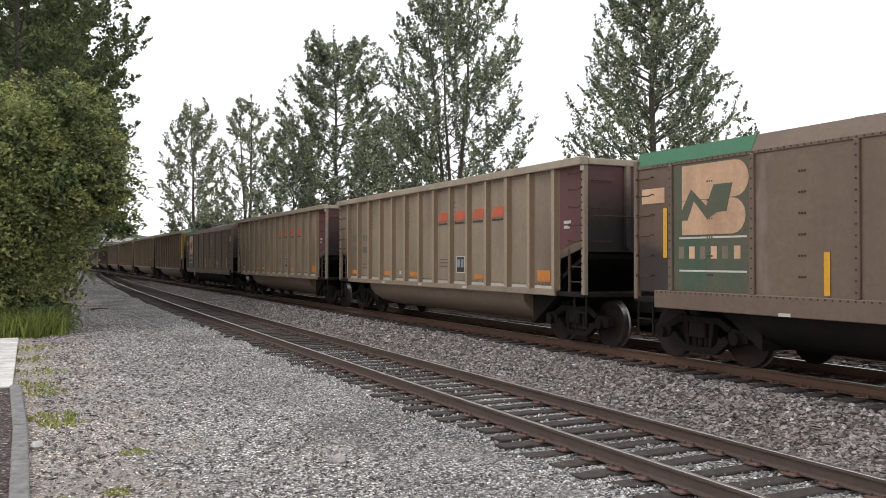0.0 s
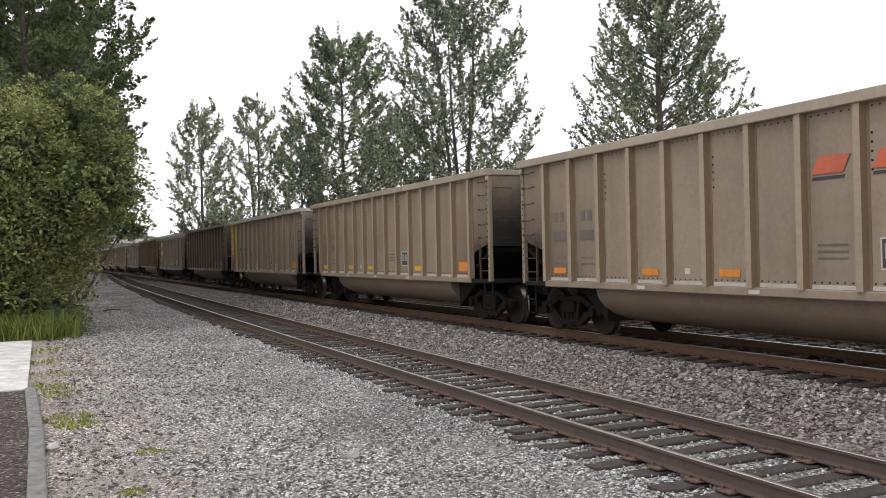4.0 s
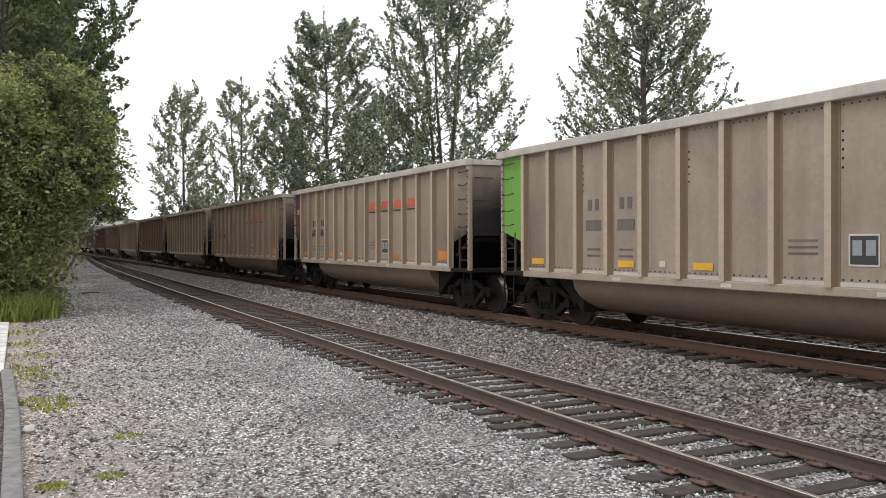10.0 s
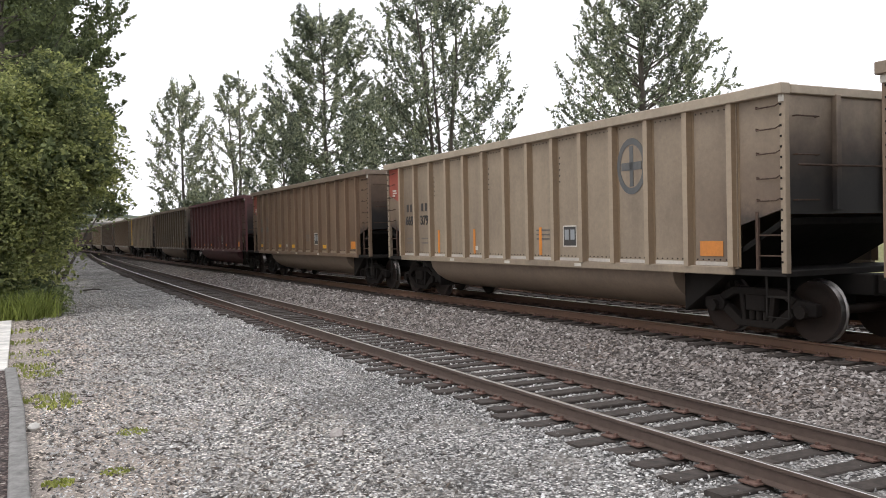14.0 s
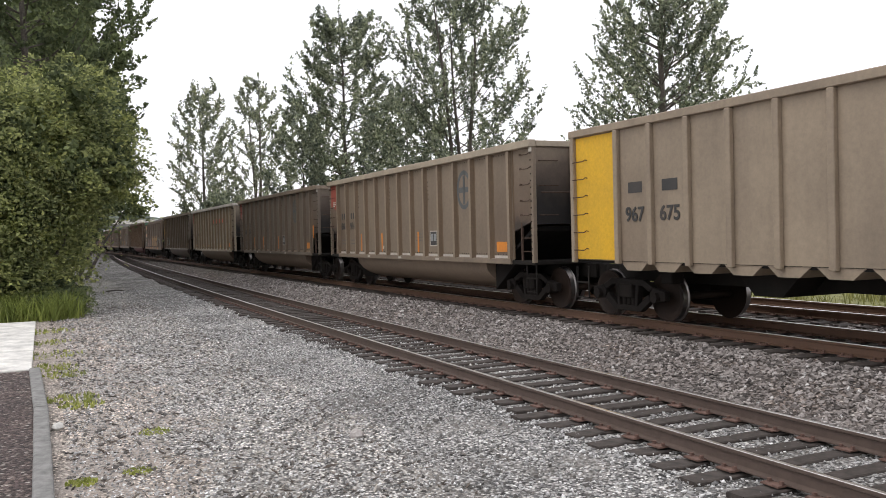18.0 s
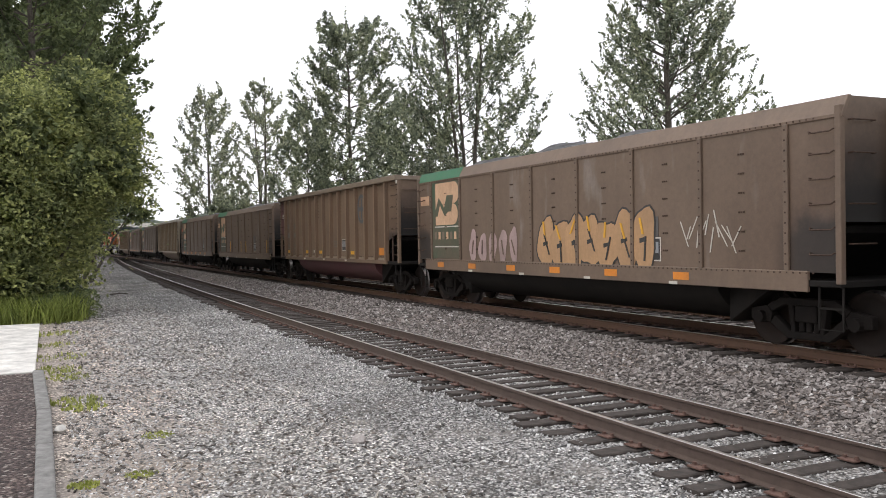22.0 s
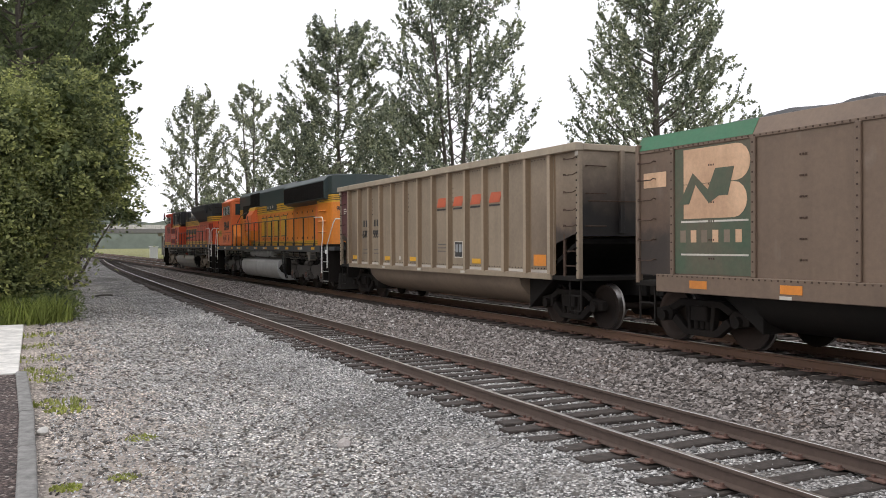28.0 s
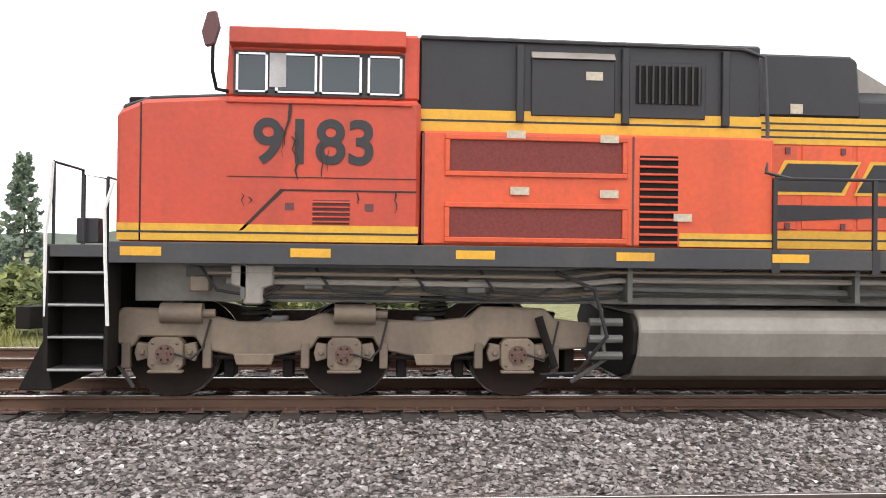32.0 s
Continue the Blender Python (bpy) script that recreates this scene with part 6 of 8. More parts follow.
        if d == "graffiti":
            spray_blob(car, 2.75, 1.62, 0.62, 0.42, "black_mark", 3, False)
            for k in range(11):
                mark(car, "graffiti_stroke", 2.15 + 0.12 * k, 1.6 + 0.06 * math.sin(k * 2.2), 0.07, 0.66 - 0.1 * (k % 3), "blue_mark" if k % 4 else "white_mark", -1.556 - 0.0005 * k, 0.09 * math.sin(k * 1.7))
            for i in range(3, 11):
                spray_blob(car, panel_x(i), 1.75 + rng.uniform(-0.08, 0.08), 0.3, 0.3, "scrawl_mark", i, False)
                mark(car, "graffiti_stroke", panel_x(i) + 0.1, 1.75 + rng.uniform(-0.1, 0.1), 0.05, 0.4, "grey_mark", -1.56, rng.uniform(-0.08, 0.08))
    elif s["kind"] == "S":
        if d == "bars":
            for x in (0.8, 4.1, 7.1, 8.4, 10.0, 13.3):
                mark(car, "reflector", x, 1.55 if x > 1 else 2.2, 0.1, 0.6 if x > 1 else 0.85, "yellow_mark", -1.55)
        else:
            for x in (1.6, 3.5, 5.5, 7.4, 9.4, 11.4):
                mark(car, "reflector", x, 1.07, 0.4, 0.13, "orange_mark", -1.592)
        for x in (3.4, 6.0, 8.6, 11.2):
            mark(car, "sill_patch", x, 0.95, 0.22, 0.05, "white_mark", -1.592)
        mark(car, "end_block", 0.48, 2.85, 0.6, 0.26, "red_mark" if s["n"] in (4, 22) else "cream_mark", -1.546)
        data_plate(car, 10.6, 1.52)
        mark(car, "stencil_patch", 10.57, 1.92, 0.4, 0.36, "grey_dark", -1.546)
        mark(car, "stencil_mark", 10.57, 1.92, 0.14, 0.26, "faint_mark", -1.55)
        if s["n"] == 30:
            part("end_panel", shared("flat_end_panel", "green", lambda g: g.box(LEN - 0.9, LEN - 0.02, -1.546, -1.541, 1.24, 3.32)), car, "dark green end panel")
            mark(car, "end_block", LEN - 0.45, 2.85, 0.5, 0.24, "orange_mark", -1.55)
        if d == "graffiti2":
            rng = random.Random(7)
            for k in range(7):
                spray_blob(car, 7.0 + 0.56 * k, 1.62 + rng.uniform(-0.05, 0.12), 0.36, 0.6 + rng.uniform(-0.06, 0.06), "ochre_mark", k, True)
                mark(car, "graffiti_stroke", 7.05 + 0.56 * k, 1.55 + rng.uniform(-0.1, 0.15), 0.05, 0.45, "black_mark", -1.566, rng.uniform(-0.12, 0.12))
                mark(car, "graffiti_stroke", 6.95 + 0.56 * k, 1.95 + rng.uniform(-0.1, 0.1), 0.06, 0.3, "yellow_mark", -1.567, rng.uniform(-0.1, 0.1))
            for k in range(5):
                spray_blob(car, 3.5 + 0.52 * k, 1.55 + rng.uniform(-0.05, 0.05), 0.2, 0.42, "pink_mark", 20 + k, False)
                mark(car, "graffiti_stroke", 3.5 + 0.52 * k, 1.55, 0.05, 0.35, "bnbrown", -1.566, rng.uniform(-0.1, 0.1))
            for k in range(12):
                mark(car, "graffiti_stroke", 11.45 + 0.11 * k, 1.8 + rng.uniform(-0.14, 0.14), 0.025, rng.uniform(0.2, 0.5), "white_mark", -1.547, rng.uniform(-0.14, 0.14))
    else:
        lettering(car, "967", 0.36, "black_mark", 1.98, 2.0, -1.55)
        lettering(car, "675", 0.36, "black_mark", 2.95, 2.0, -1.55)
        mark(car, "stencil_bar", 2.95, 2.5, 0.4, 0.2, "black_mark")
        mark(car, "stencil_bar", 2.0, 2.5, 0.4, 0.2, "black_mark")
        mark(car, "stencil_patch", 11.95, 2.4, 0.3, 0.8, "black_mark")
        mark(car, "stencil_patch", 12.0, 1.95, 0.36, 0.3, "black_mark")
        mark(car, "stencil_patch", 12.9, 1.75, 0.36, 0.3, "orange_mark")
        mark(car, "data_plate", 10.9, 1.5, 0.4, 0.34, "grey_mark")


CARS = []
for s in SPECS:
    wheels = []
    car = {"R": rib_car, "S": smooth_car, "H": hopper_car}[s["kind"]](s, wheels)
    decorate(car, s)
    CARS.append((s["n"], car, wheels))

# ---- locomotives: x = 0 over the outer axle at the cab end, z = 0 on the rail, near side is -y ----
AXLES = (0.0, 2.05, 4.1, 14.6, 16.65, 18.7)


def loco_wheels(g):
    return wheel_geo(g, 0.533, (-0.75, 0.75), 28)


def bogie(loco, x0, mat, wheels):
    """Three-axle truck: arched frame, axle boxes, dampers, springs, brake gear."""
    b = new("bogie")
    b.parent, b.location = loco, (x0, 0, 0)
    arch = [(-0.52, 1.08), (-0.6, 0.98), (-0.56, 0.66), (-0.38, 0.62), (-0.32, 0.74), (0.32, 0.74), (0.4, 0.6), (0.8, 0.52), (1.25, 0.52), (1.66, 0.6), (1.74, 0.74), (2.38, 0.74), (2.46, 0.6), (2.86, 0.52), (3.3, 0.52), (3.7, 0.6), (3.78, 0.74), (4.42, 0.74), (4.5, 0.6), (4.95, 0.62), (5.02, 0.92), (4.55, 0.98), (4.44, 1.1), (3.66, 1.12), (3.5, 0.98), (3.0, 0.94), (2.5, 0.95), (2.3, 1.0), (1.75, 1.02), (1.55, 0.93), (0.8, 0.92), (0.45, 1.0), (0.2, 1.06)]
    for s in (-1, 1):
        y0, y1 = (-1.13, -0.98) if s < 0 else (0.98, 1.13)
        part("bogie_frame", shared("bogie_frame%d" % s, mat, lambda g: g.prism(arch, y0, y1), 0.02), b)
    part("cross_beam", shared("cross_beam", mat, lambda g: g.box(0.9, 1.2, -1.0, 1.0, 0.5, 0.85).box(2.95, 3.25, -1.0, 1.0, 0.5, 0.85), 0.02), b)
    for i, a in enumerate((0.0, 2.05, 4.1)):
        w = part("wheelset", polish(shared("loco_wheelset", "wheel", loco_wheels, smooth=True), 0.533), b, at=(a, 0, 0.533))
        wheels.append(w)

        def axle_box(g):
            g.prism([(-0.15, 0.36), (-0.2, 0.42), (-0.2, 0.68), (-0.14, 0.74), (0.14, 0.74), (0.2, 0.68), (0.2, 0.42), (0.15, 0.36)], -1.22, -1.02)
            for d in (-1, 1):
                g.prism([(d * 0.2, 0.5), (d * 0.33, 0.46), (d * 0.36, 0.56), (d * 0.33, 0.68), (d * 0.2, 0.66)], -1.17, -1.02)
                g.tube((d * 0.27, -1.2, 0.57), (d * 0.27, -1.16, 0.57), 0.035, n=8)
                g.tube((d * 0.14, -1.24, 0.68), (d * 0.14, -1.21, 0.68), 0.022, n=6)
                g.tube((d * 0.14, -1.24, 0.43), (d * 0.14, -1.21, 0.43), 0.022, n=6)
            return g.box(-0.2, 0.2, -1.23, -1.12, 0.33, 0.365)
        bx = part("axle_box", shared("axle_box", mat, axle_box, 0.015), b, at=(a, 0, 0))
        part("axle_cover", shared("axle_cover", "plate", lambda g: g.tube((0, -1.25, 0.555), (0, -1.18, 0.555), 0.11, n=14).tube((0, -1.27, 0.555), (0, -1.24, 0.555), 0.03, n=8)), bx)
        for d in (-0.46, 0.46):
            part("guide_link", shared("guide_link", mat, lambda g: g.box(-0.05, 0.05, -1.16, -1.05, 0.38, 0.68), 0.01), b, at=(a + d, 0, 0))
        part("axle_bolts", shared("axle_bolts", "soot", lambda g: [g.tube((0.075 * math.cos(k * 1.05), -1.262, 0.555 + 0.075 * math.sin(k * 1.05)), (0.075 * math.cos(k * 1.05), -1.24, 0.555 + 0.075 * math.sin(k * 1.05)), 0.014, n=5) for k in range(6)] and g), bx)["kind"] = "stuff"
        part("sensor_cable", shared("sensor_cable", "rubber", lambda g: g.pipe([(0.1, -1.24, 0.56), (0.3, -1.26, 0.5), (0.42, -1.2, 0.62), (0.5, -1.16, 0.95)], 0.014)), b, at=(a, 0, 0))
        [part("brake_hanger", shared("brake_hanger", "truck", lambda g: g.box(-0.06, 0.06, -0.95, -0.6, 0.25, 0.7), 0.01), b, at=(a + d, 0, 0)) for d in (-0.68, 0.68)]
    for a in (1.0, 3.1):
        part("hanger_bracket", shared("hanger_bracket", mat, lambda g: g.prism([(-0.24, 0.55), (0.24, 0.55), (0.2, 0.42), (-0.2, 0.42)], -1.17, -1.1), 0.01), b, at=(a, 0, 0))
        part("brake_rod", shared("brake_rod", "truck", lambda g: g.tube((-0.6, -1.05, 0.5), (0.6, -1.05, 0.5), 0.03, n=6)), b, at=(a, 0, 0))

        def spring(g):
            pts = [(0.16 * math.cos(k * 0.7), 0.16 * math.sin(k * 0.7), 0.98 + k * 0.0062) for k in range(46)]
            return g.pipe(pts, 0.022, 5)
        part("coil_spring", shared("coil_spring", "soot", spring), b, at=(a, -0.98, 0))
    for a in (0.15, 2.15):
        part("brake_cylinder", shared("brake_cylinder", mat, lambda g: g.tube((-0.22, -1.14, 1.02), (0.26, -1.14, 1.02), 0.12, n=12).tube((0.26, -1.14, 1.02), (0.4, -1.14, 1.02), 0.05, n=8), smooth=True), b, at=(a, 0, 0))
    part("damper", shared("damper", "truck", lambda g: g.tube((4.35, -1.2, 1.0), (4.55, -1.2, 0.4), 0.05, n=8)), b)
    part("sand_pipe", shared("sand_pipe", "under", lambda g: g.pipe([(-0.6, -1.1, 1.1), (-0.62, -1.08, 0.5), (-0.45, -0.85, 0.12)], 0.025).pipe([(4.7, -1.12, 1.4), (5.1, -1.22, 1.1), (5.15, -1.22, 0.5), (4.8, -1.0, 0.2)], 0.028)), b)
    return b


def rail_run(loco, name, pts, mat, r=0.02, label=""):
    return part(name, Geo().pipe(pts, r).mesh(name, mat), loco, label)


def steps_end(loco, x, s, mat="sill"):
    """Corner steps with their side plates, treads and white handrails. s: +1 where the loco goes on to +x."""
    for y in (-1.0, 1.0):
        sy = -1 if y < 0 else 1
        o = new("step_well")
        o.parent = loco
        o.location = (x, 0, 0)
        a, b2 = sorted((sy * 1.05, sy * 1.52))
        for dx in (0, 0.65):
            part("side_plate", Geo().box(dx - 0.03, dx + 0.02, a, b2, 0.4, 1.78).mesh("side_plate", "truck", 0.006), o)
        part("back_plate", Geo().box(0.0, 0.64, min(sy * 1.03, sy * 1.07), max(sy * 1.03, sy * 1.07), 0.4, 1.78).mesh("back_plate", "soot"), o)
        for z in (0.42, 0.78, 1.14, 1.5):
            t = part("tread", Geo().box(0.02, 0.62, a, b2, z - 0.03, z).mesh("tread", mat), o)
            part("tread_edge", Geo().box(0.02, 0.62, min(sy * 1.52, sy * 1.53), max(sy * 1.52, sy * 1.53), z - 0.018, z + 0.003).mesh("tread_edge", "tank_pale"), t, "worn white tread edge")
    return


def pilot(loco, x, s):
    """End sheet with plough, coupler, hoses."""
    part("pilot_plate", Geo().box(min(x, x - s * 0.08), max(x, x - s * 0.08), -1.04, 1.04, 0.42, 1.66).mesh("pilot_plate", "truck", 0.01), loco)
    part("plough", Geo().prism([(x, 0.75), (x - s * 0.28, 0.16), (x + s * 0.1, 0.16)], -1.35, 1.35).mesh("plough", "soot", 0.01), loco)
    c = part("coupler", shared("coupler", "soot", coupler_geo, 0.01), loco, at=(x, 0, 0.88))
    c.rotation_euler = (0, 0, 0 if s > 0 else math.pi)
    for y in (-0.55, -0.4, 0.4, 0.55):
        part("air_hose", Geo().pipe([(x, y, 0.9), (x - s * 0.18, y, 0.8), (x - s * 0.25, y * 0.9, 0.5), (x - s * 0.35, y * 0.7, 0.35)], 0.025).mesh("air_hose", "rubber"), loco)


def slats(loco, name, x0, x1, z0, z1, y, n, mat, back, upright=False, label="", lip=1.0):
    """A louvre or grille: dark recess with a frame and slats."""
    o = part(name, Geo().box(x0, x1, y - 0.003, y + 0.03, z0, z1).mesh(name, back), loco, label)
    for i in range(n):
        if upright:
            x = x0 + (x1 - x0) * (i + 0.5) / n
            part("slat", shared("slat_u%.2f" % (z1 - z0), mat, lambda g: g.box(-0.012, 0.012, -0.035, 0.004, 0, z1 - z0)), o, at=(x, y, z0))
        else:
            z = z0 + (z1 - z0) * (i + 0.5) / n
            h = (z1 - z0) / n
            part("slat", shared("slat_%.2f_%.2f_%.1f" % (x1 - x0, h, lip), mat, lambda g: g.prism([(0.004, h * 0.3 * lip), (-0.03, -h * 0.05), (-0.026, -h * 0.16 * lip), (0.004, 0.1 * h * lip)], 0, x1 - x0, "x")), o, at=(x0, y, z))
    return o


def window(loco, x0, x1, z0, z1, y, mat_frame="alu"):
    fr = part("window_frame", Geo().box(x0, x1, y - 0.012, y + 0.01, z0, z0 + 0.022).box(x0, x1, y - 0.012, y + 0.01, z1 - 0.022, z1).box(x0, x0 + 0.028, y - 0.012, y + 0.01, z0, z1).box(x1 - 0.028, x1, y - 0.012, y + 0.01, z0, z1).mesh("window_frame", mat_frame), loco)
    part("pane", Geo().box(x0 + 0.03, x1 - 0.03, y - 0.004, y + 0.006, z0 + 0.03, z1 - 0.03).mesh("pane", "glass"), fr)


def cab_windows(loco, x0, x1, z0, z1, y, band):
    """Dark rubber band with a fixed light at each end and a sliding pair between."""
    part("window_band", Geo().box(x0 - 0.03, x1 + 0.03, y - 0.006, y + 0.004, z0 - 0.03, z1 + 0.03).mesh("window_band", band), loco, "dark window surround")
    w = x1 - x0
    for a, b in ((0.0, 0.19), (0.235, 0.485), (0.5, 0.755), (0.79, 1.0)):
        window(loco, x0 + a * w, x0 + b * w, z0, z1, y - 0.012)
    part("window_pillar", Geo().box(x0 + 0.2 * w, x0 + 0.3 * w, y - 0.03, y - 0.006, z0 + 0.06, z1).mesh("window_pillar", "tank_pale", 0.004), loco)


def flat(loco, name, pts, y, mat, label=""):
    return part(name, Geo().prism(pts, y - 0.004, y).mesh(name, mat), loco, label)


def rect(x0, x1, z0, z1):
    return [(x0, z0), (x1, z0), (x1, z1), (x0, z1)]


def company_word(loco, x0, w, z0, z1, y, fill, edge, slant, gap):
    """The company word as four plain blocks with an outline."""
    for i in range(4):
        a = x0 + i * (w + gap)
        o = flat(loco, "word_outline", [(a - 0.04, z0 - 0.04), (a + w + 0.04, z0 - 0.04), (a + w + 0.04 + slant, z1 + 0.04), (a - 0.04 + slant, z1 + 0.04)], y - 0.001, edge)
        part("word_block", Geo().prism([(a, z0), (a + w, z0), (a + w + slant, z1), (a + slant, z1)], y - 0.009, y - 0.005).mesh("word_block", fill), o)


def stripes(loco, x0, x1, z0, z1, y, lines=2):
    o = flat(loco, "yellow_stripe", rect(x0, x1, z0, z1), y, "loco_yellow", "yellow band with dark lines")
    for i in range(lines):
        z = z0 + (z1 - z0) * (i + 1) / (lines + 1)
        part("stripe_line", Geo().box(x0, x1, y - 0.007, y - 0.003, z - 0.012, z + 0.012).mesh("stripe_line", "loco_black"), o)


def underframe(loco, x0=-1.25, x1=20.1, dz=0.0):
    part("frame_beam", Geo().box(-0.4, 19.3, -1.02, 1.02, 1.15, 1.68 + dz).mesh("frame_beam", "under_pale", 0.01), loco)
    part("deck", Geo().box(-0.55, 19.4, -1.55, 1.55, 1.7 + dz, 1.82 + dz).box(x0, x1, -1.5, 1.5, 1.66 + dz, 1.8 + dz).mesh("deck", "sill", 0.008), loco)
    for s in (-1, 1):
        part("side_sill", Geo().box(-0.55, 19.4, min(s * 1.5, s * 1.56), max(s * 1.5, s * 1.56), 1.6 + dz, 1.84 + dz).mesh("side_sill", "sill", 0.008), loco)
    for i in range(11):
        x = -0.2 + 1.87 * i
        mark(loco, "reflector", x, 1.735 + dz, 0.45, 0.1, "yellow_mark", -1.562)
    part("conduit", Geo().pipe([(4.9, -1.2, 1.36), (9.0, -1.2, 1.3), (9.6, -1.25, 1.45), (13.4, -1.22, 1.4)], 0.04).mesh("conduit", "under"), loco)
    part("cable_tray", Geo().box(0.2, 19.0, -1.1, -1.02, 1.44, 1.56).mesh("cable_tray", "under"), loco)
    for k, (z, y, r) in enumerate(((1.6, -1.34, 0.03), (1.5, -1.38, 0.022), (1.4, -1.3, 0.035), (1.28, -1.16, 0.028), (1.22, -1.3, 0.018))):
        part("frame_pipe", Geo().pipe([(0.3 + 0.2 * k, y, z), (4.6, y, z - 0.02), (5.0 + 0.15 * k, y, z + 0.05), (13.6 + 0.2 * k, y, z + 0.05), (14.0 + 0.2 * k, y, z), (18.6 - 0.3 * k, y, z - 0.01)], r).mesh("frame_pipe", ("under", "bogie", "tank", "bogie", "rubber")[k]), loco)
    for k, x in enumerate((0.4, 1.7, 2.8, 3.6, 14.9, 15.8, 16.7, 18.1)):
        part("drop_cable", Geo().pipe([(x, -1.3, 1.58), (x + 0.2, -1.36, 1.3), (x + 0.7 + 0.1 * (k % 3), -1.34, 1.22 + 0.05 * (k % 2)), (x + 1.0, -1.25, 1.4)], 0.018).mesh("drop_cable", "rubber"), loco)
        part("valve_box", Geo().box(x - 0.12, x + 0.1, -1.3, -1.1, 1.28 + 0.03 * (k % 3), 1.46).mesh("valve_box", "under" if k % 2 else "bogie", 0.015), loco)
    for x in (5.0, 13.8):
        part("jumper_hose", Geo().pipe([(x - 0.5, -1.4, 1.55), (x - 0.05, -1.5, 1.35), (x + 0.1, -1.5, 0.8), (x - 0.2, -1.3, 0.35), (x - 0.6, -1.1, 0.3)], 0.024).mesh("jumper_hose", "rubber"), loco)
    for x in (0.9, 5.4, 8.2, 11.0, 13.6, 17.6):
        part("bracket", Geo().prism([(x - 0.03, 1.2), (x + 0.03, 1.2), (x + 0.03, 1.65), (x - 0.03, 1.65)], -1.4, -0.9).mesh("bracket", "under"), loco)
    for x in (1.0, 17.4):
        part("sand_box", Geo().prism([(x - 0.24, 1.6), (x + 0.24, 1.6), (x + 0.24, 1.36), (x + 0.12, 1.32), (x + 0.12, 1.14), (x - 0.1, 1.14), (x - 0.1, 1.32), (x - 0.24, 1.36)], -1.4, -1.1).mesh("sand_box", "tank", 0.02), loco, "pale grey sand box")
    part("junction_box", Geo().box(11.0, 11.36, -1.5, -1.3, 1.36, 1.5).mesh("junction_box", "tank_pale", 0.01), loco, "pale connector box")


def handrail(loco, xs, z=2.8, low=None):
    for x in xs:
        part("rail_post", shared("rail_post%.2f" % z, "loco_black", lambda g: g.box(-0.025, 0.025, -0.02, 0.02, 1.7, z).box(-0.05, 0.05, -0.045, 0.02, 1.56, 1.84)), loco, at=(x, -1.52, 0))
        part("rail_post", shared("far_rail_post%.2f" % z, "loco_black", lambda g: g.box(-0.025, 0.025, -0.02, 0.02, 1.7, z)), loco, at=(x, 1.52, 0))
    for y in (-1.52, 1.52):
        rail_run(loco, "handrail", [(xs[0], y, z), (xs[-1], y, z)], "loco_black", 0.02)


def corner_rail(loco, pts):
    rail_run(loco, "corner_handrail", pts, "handrail", 0.022, "white corner handrail")


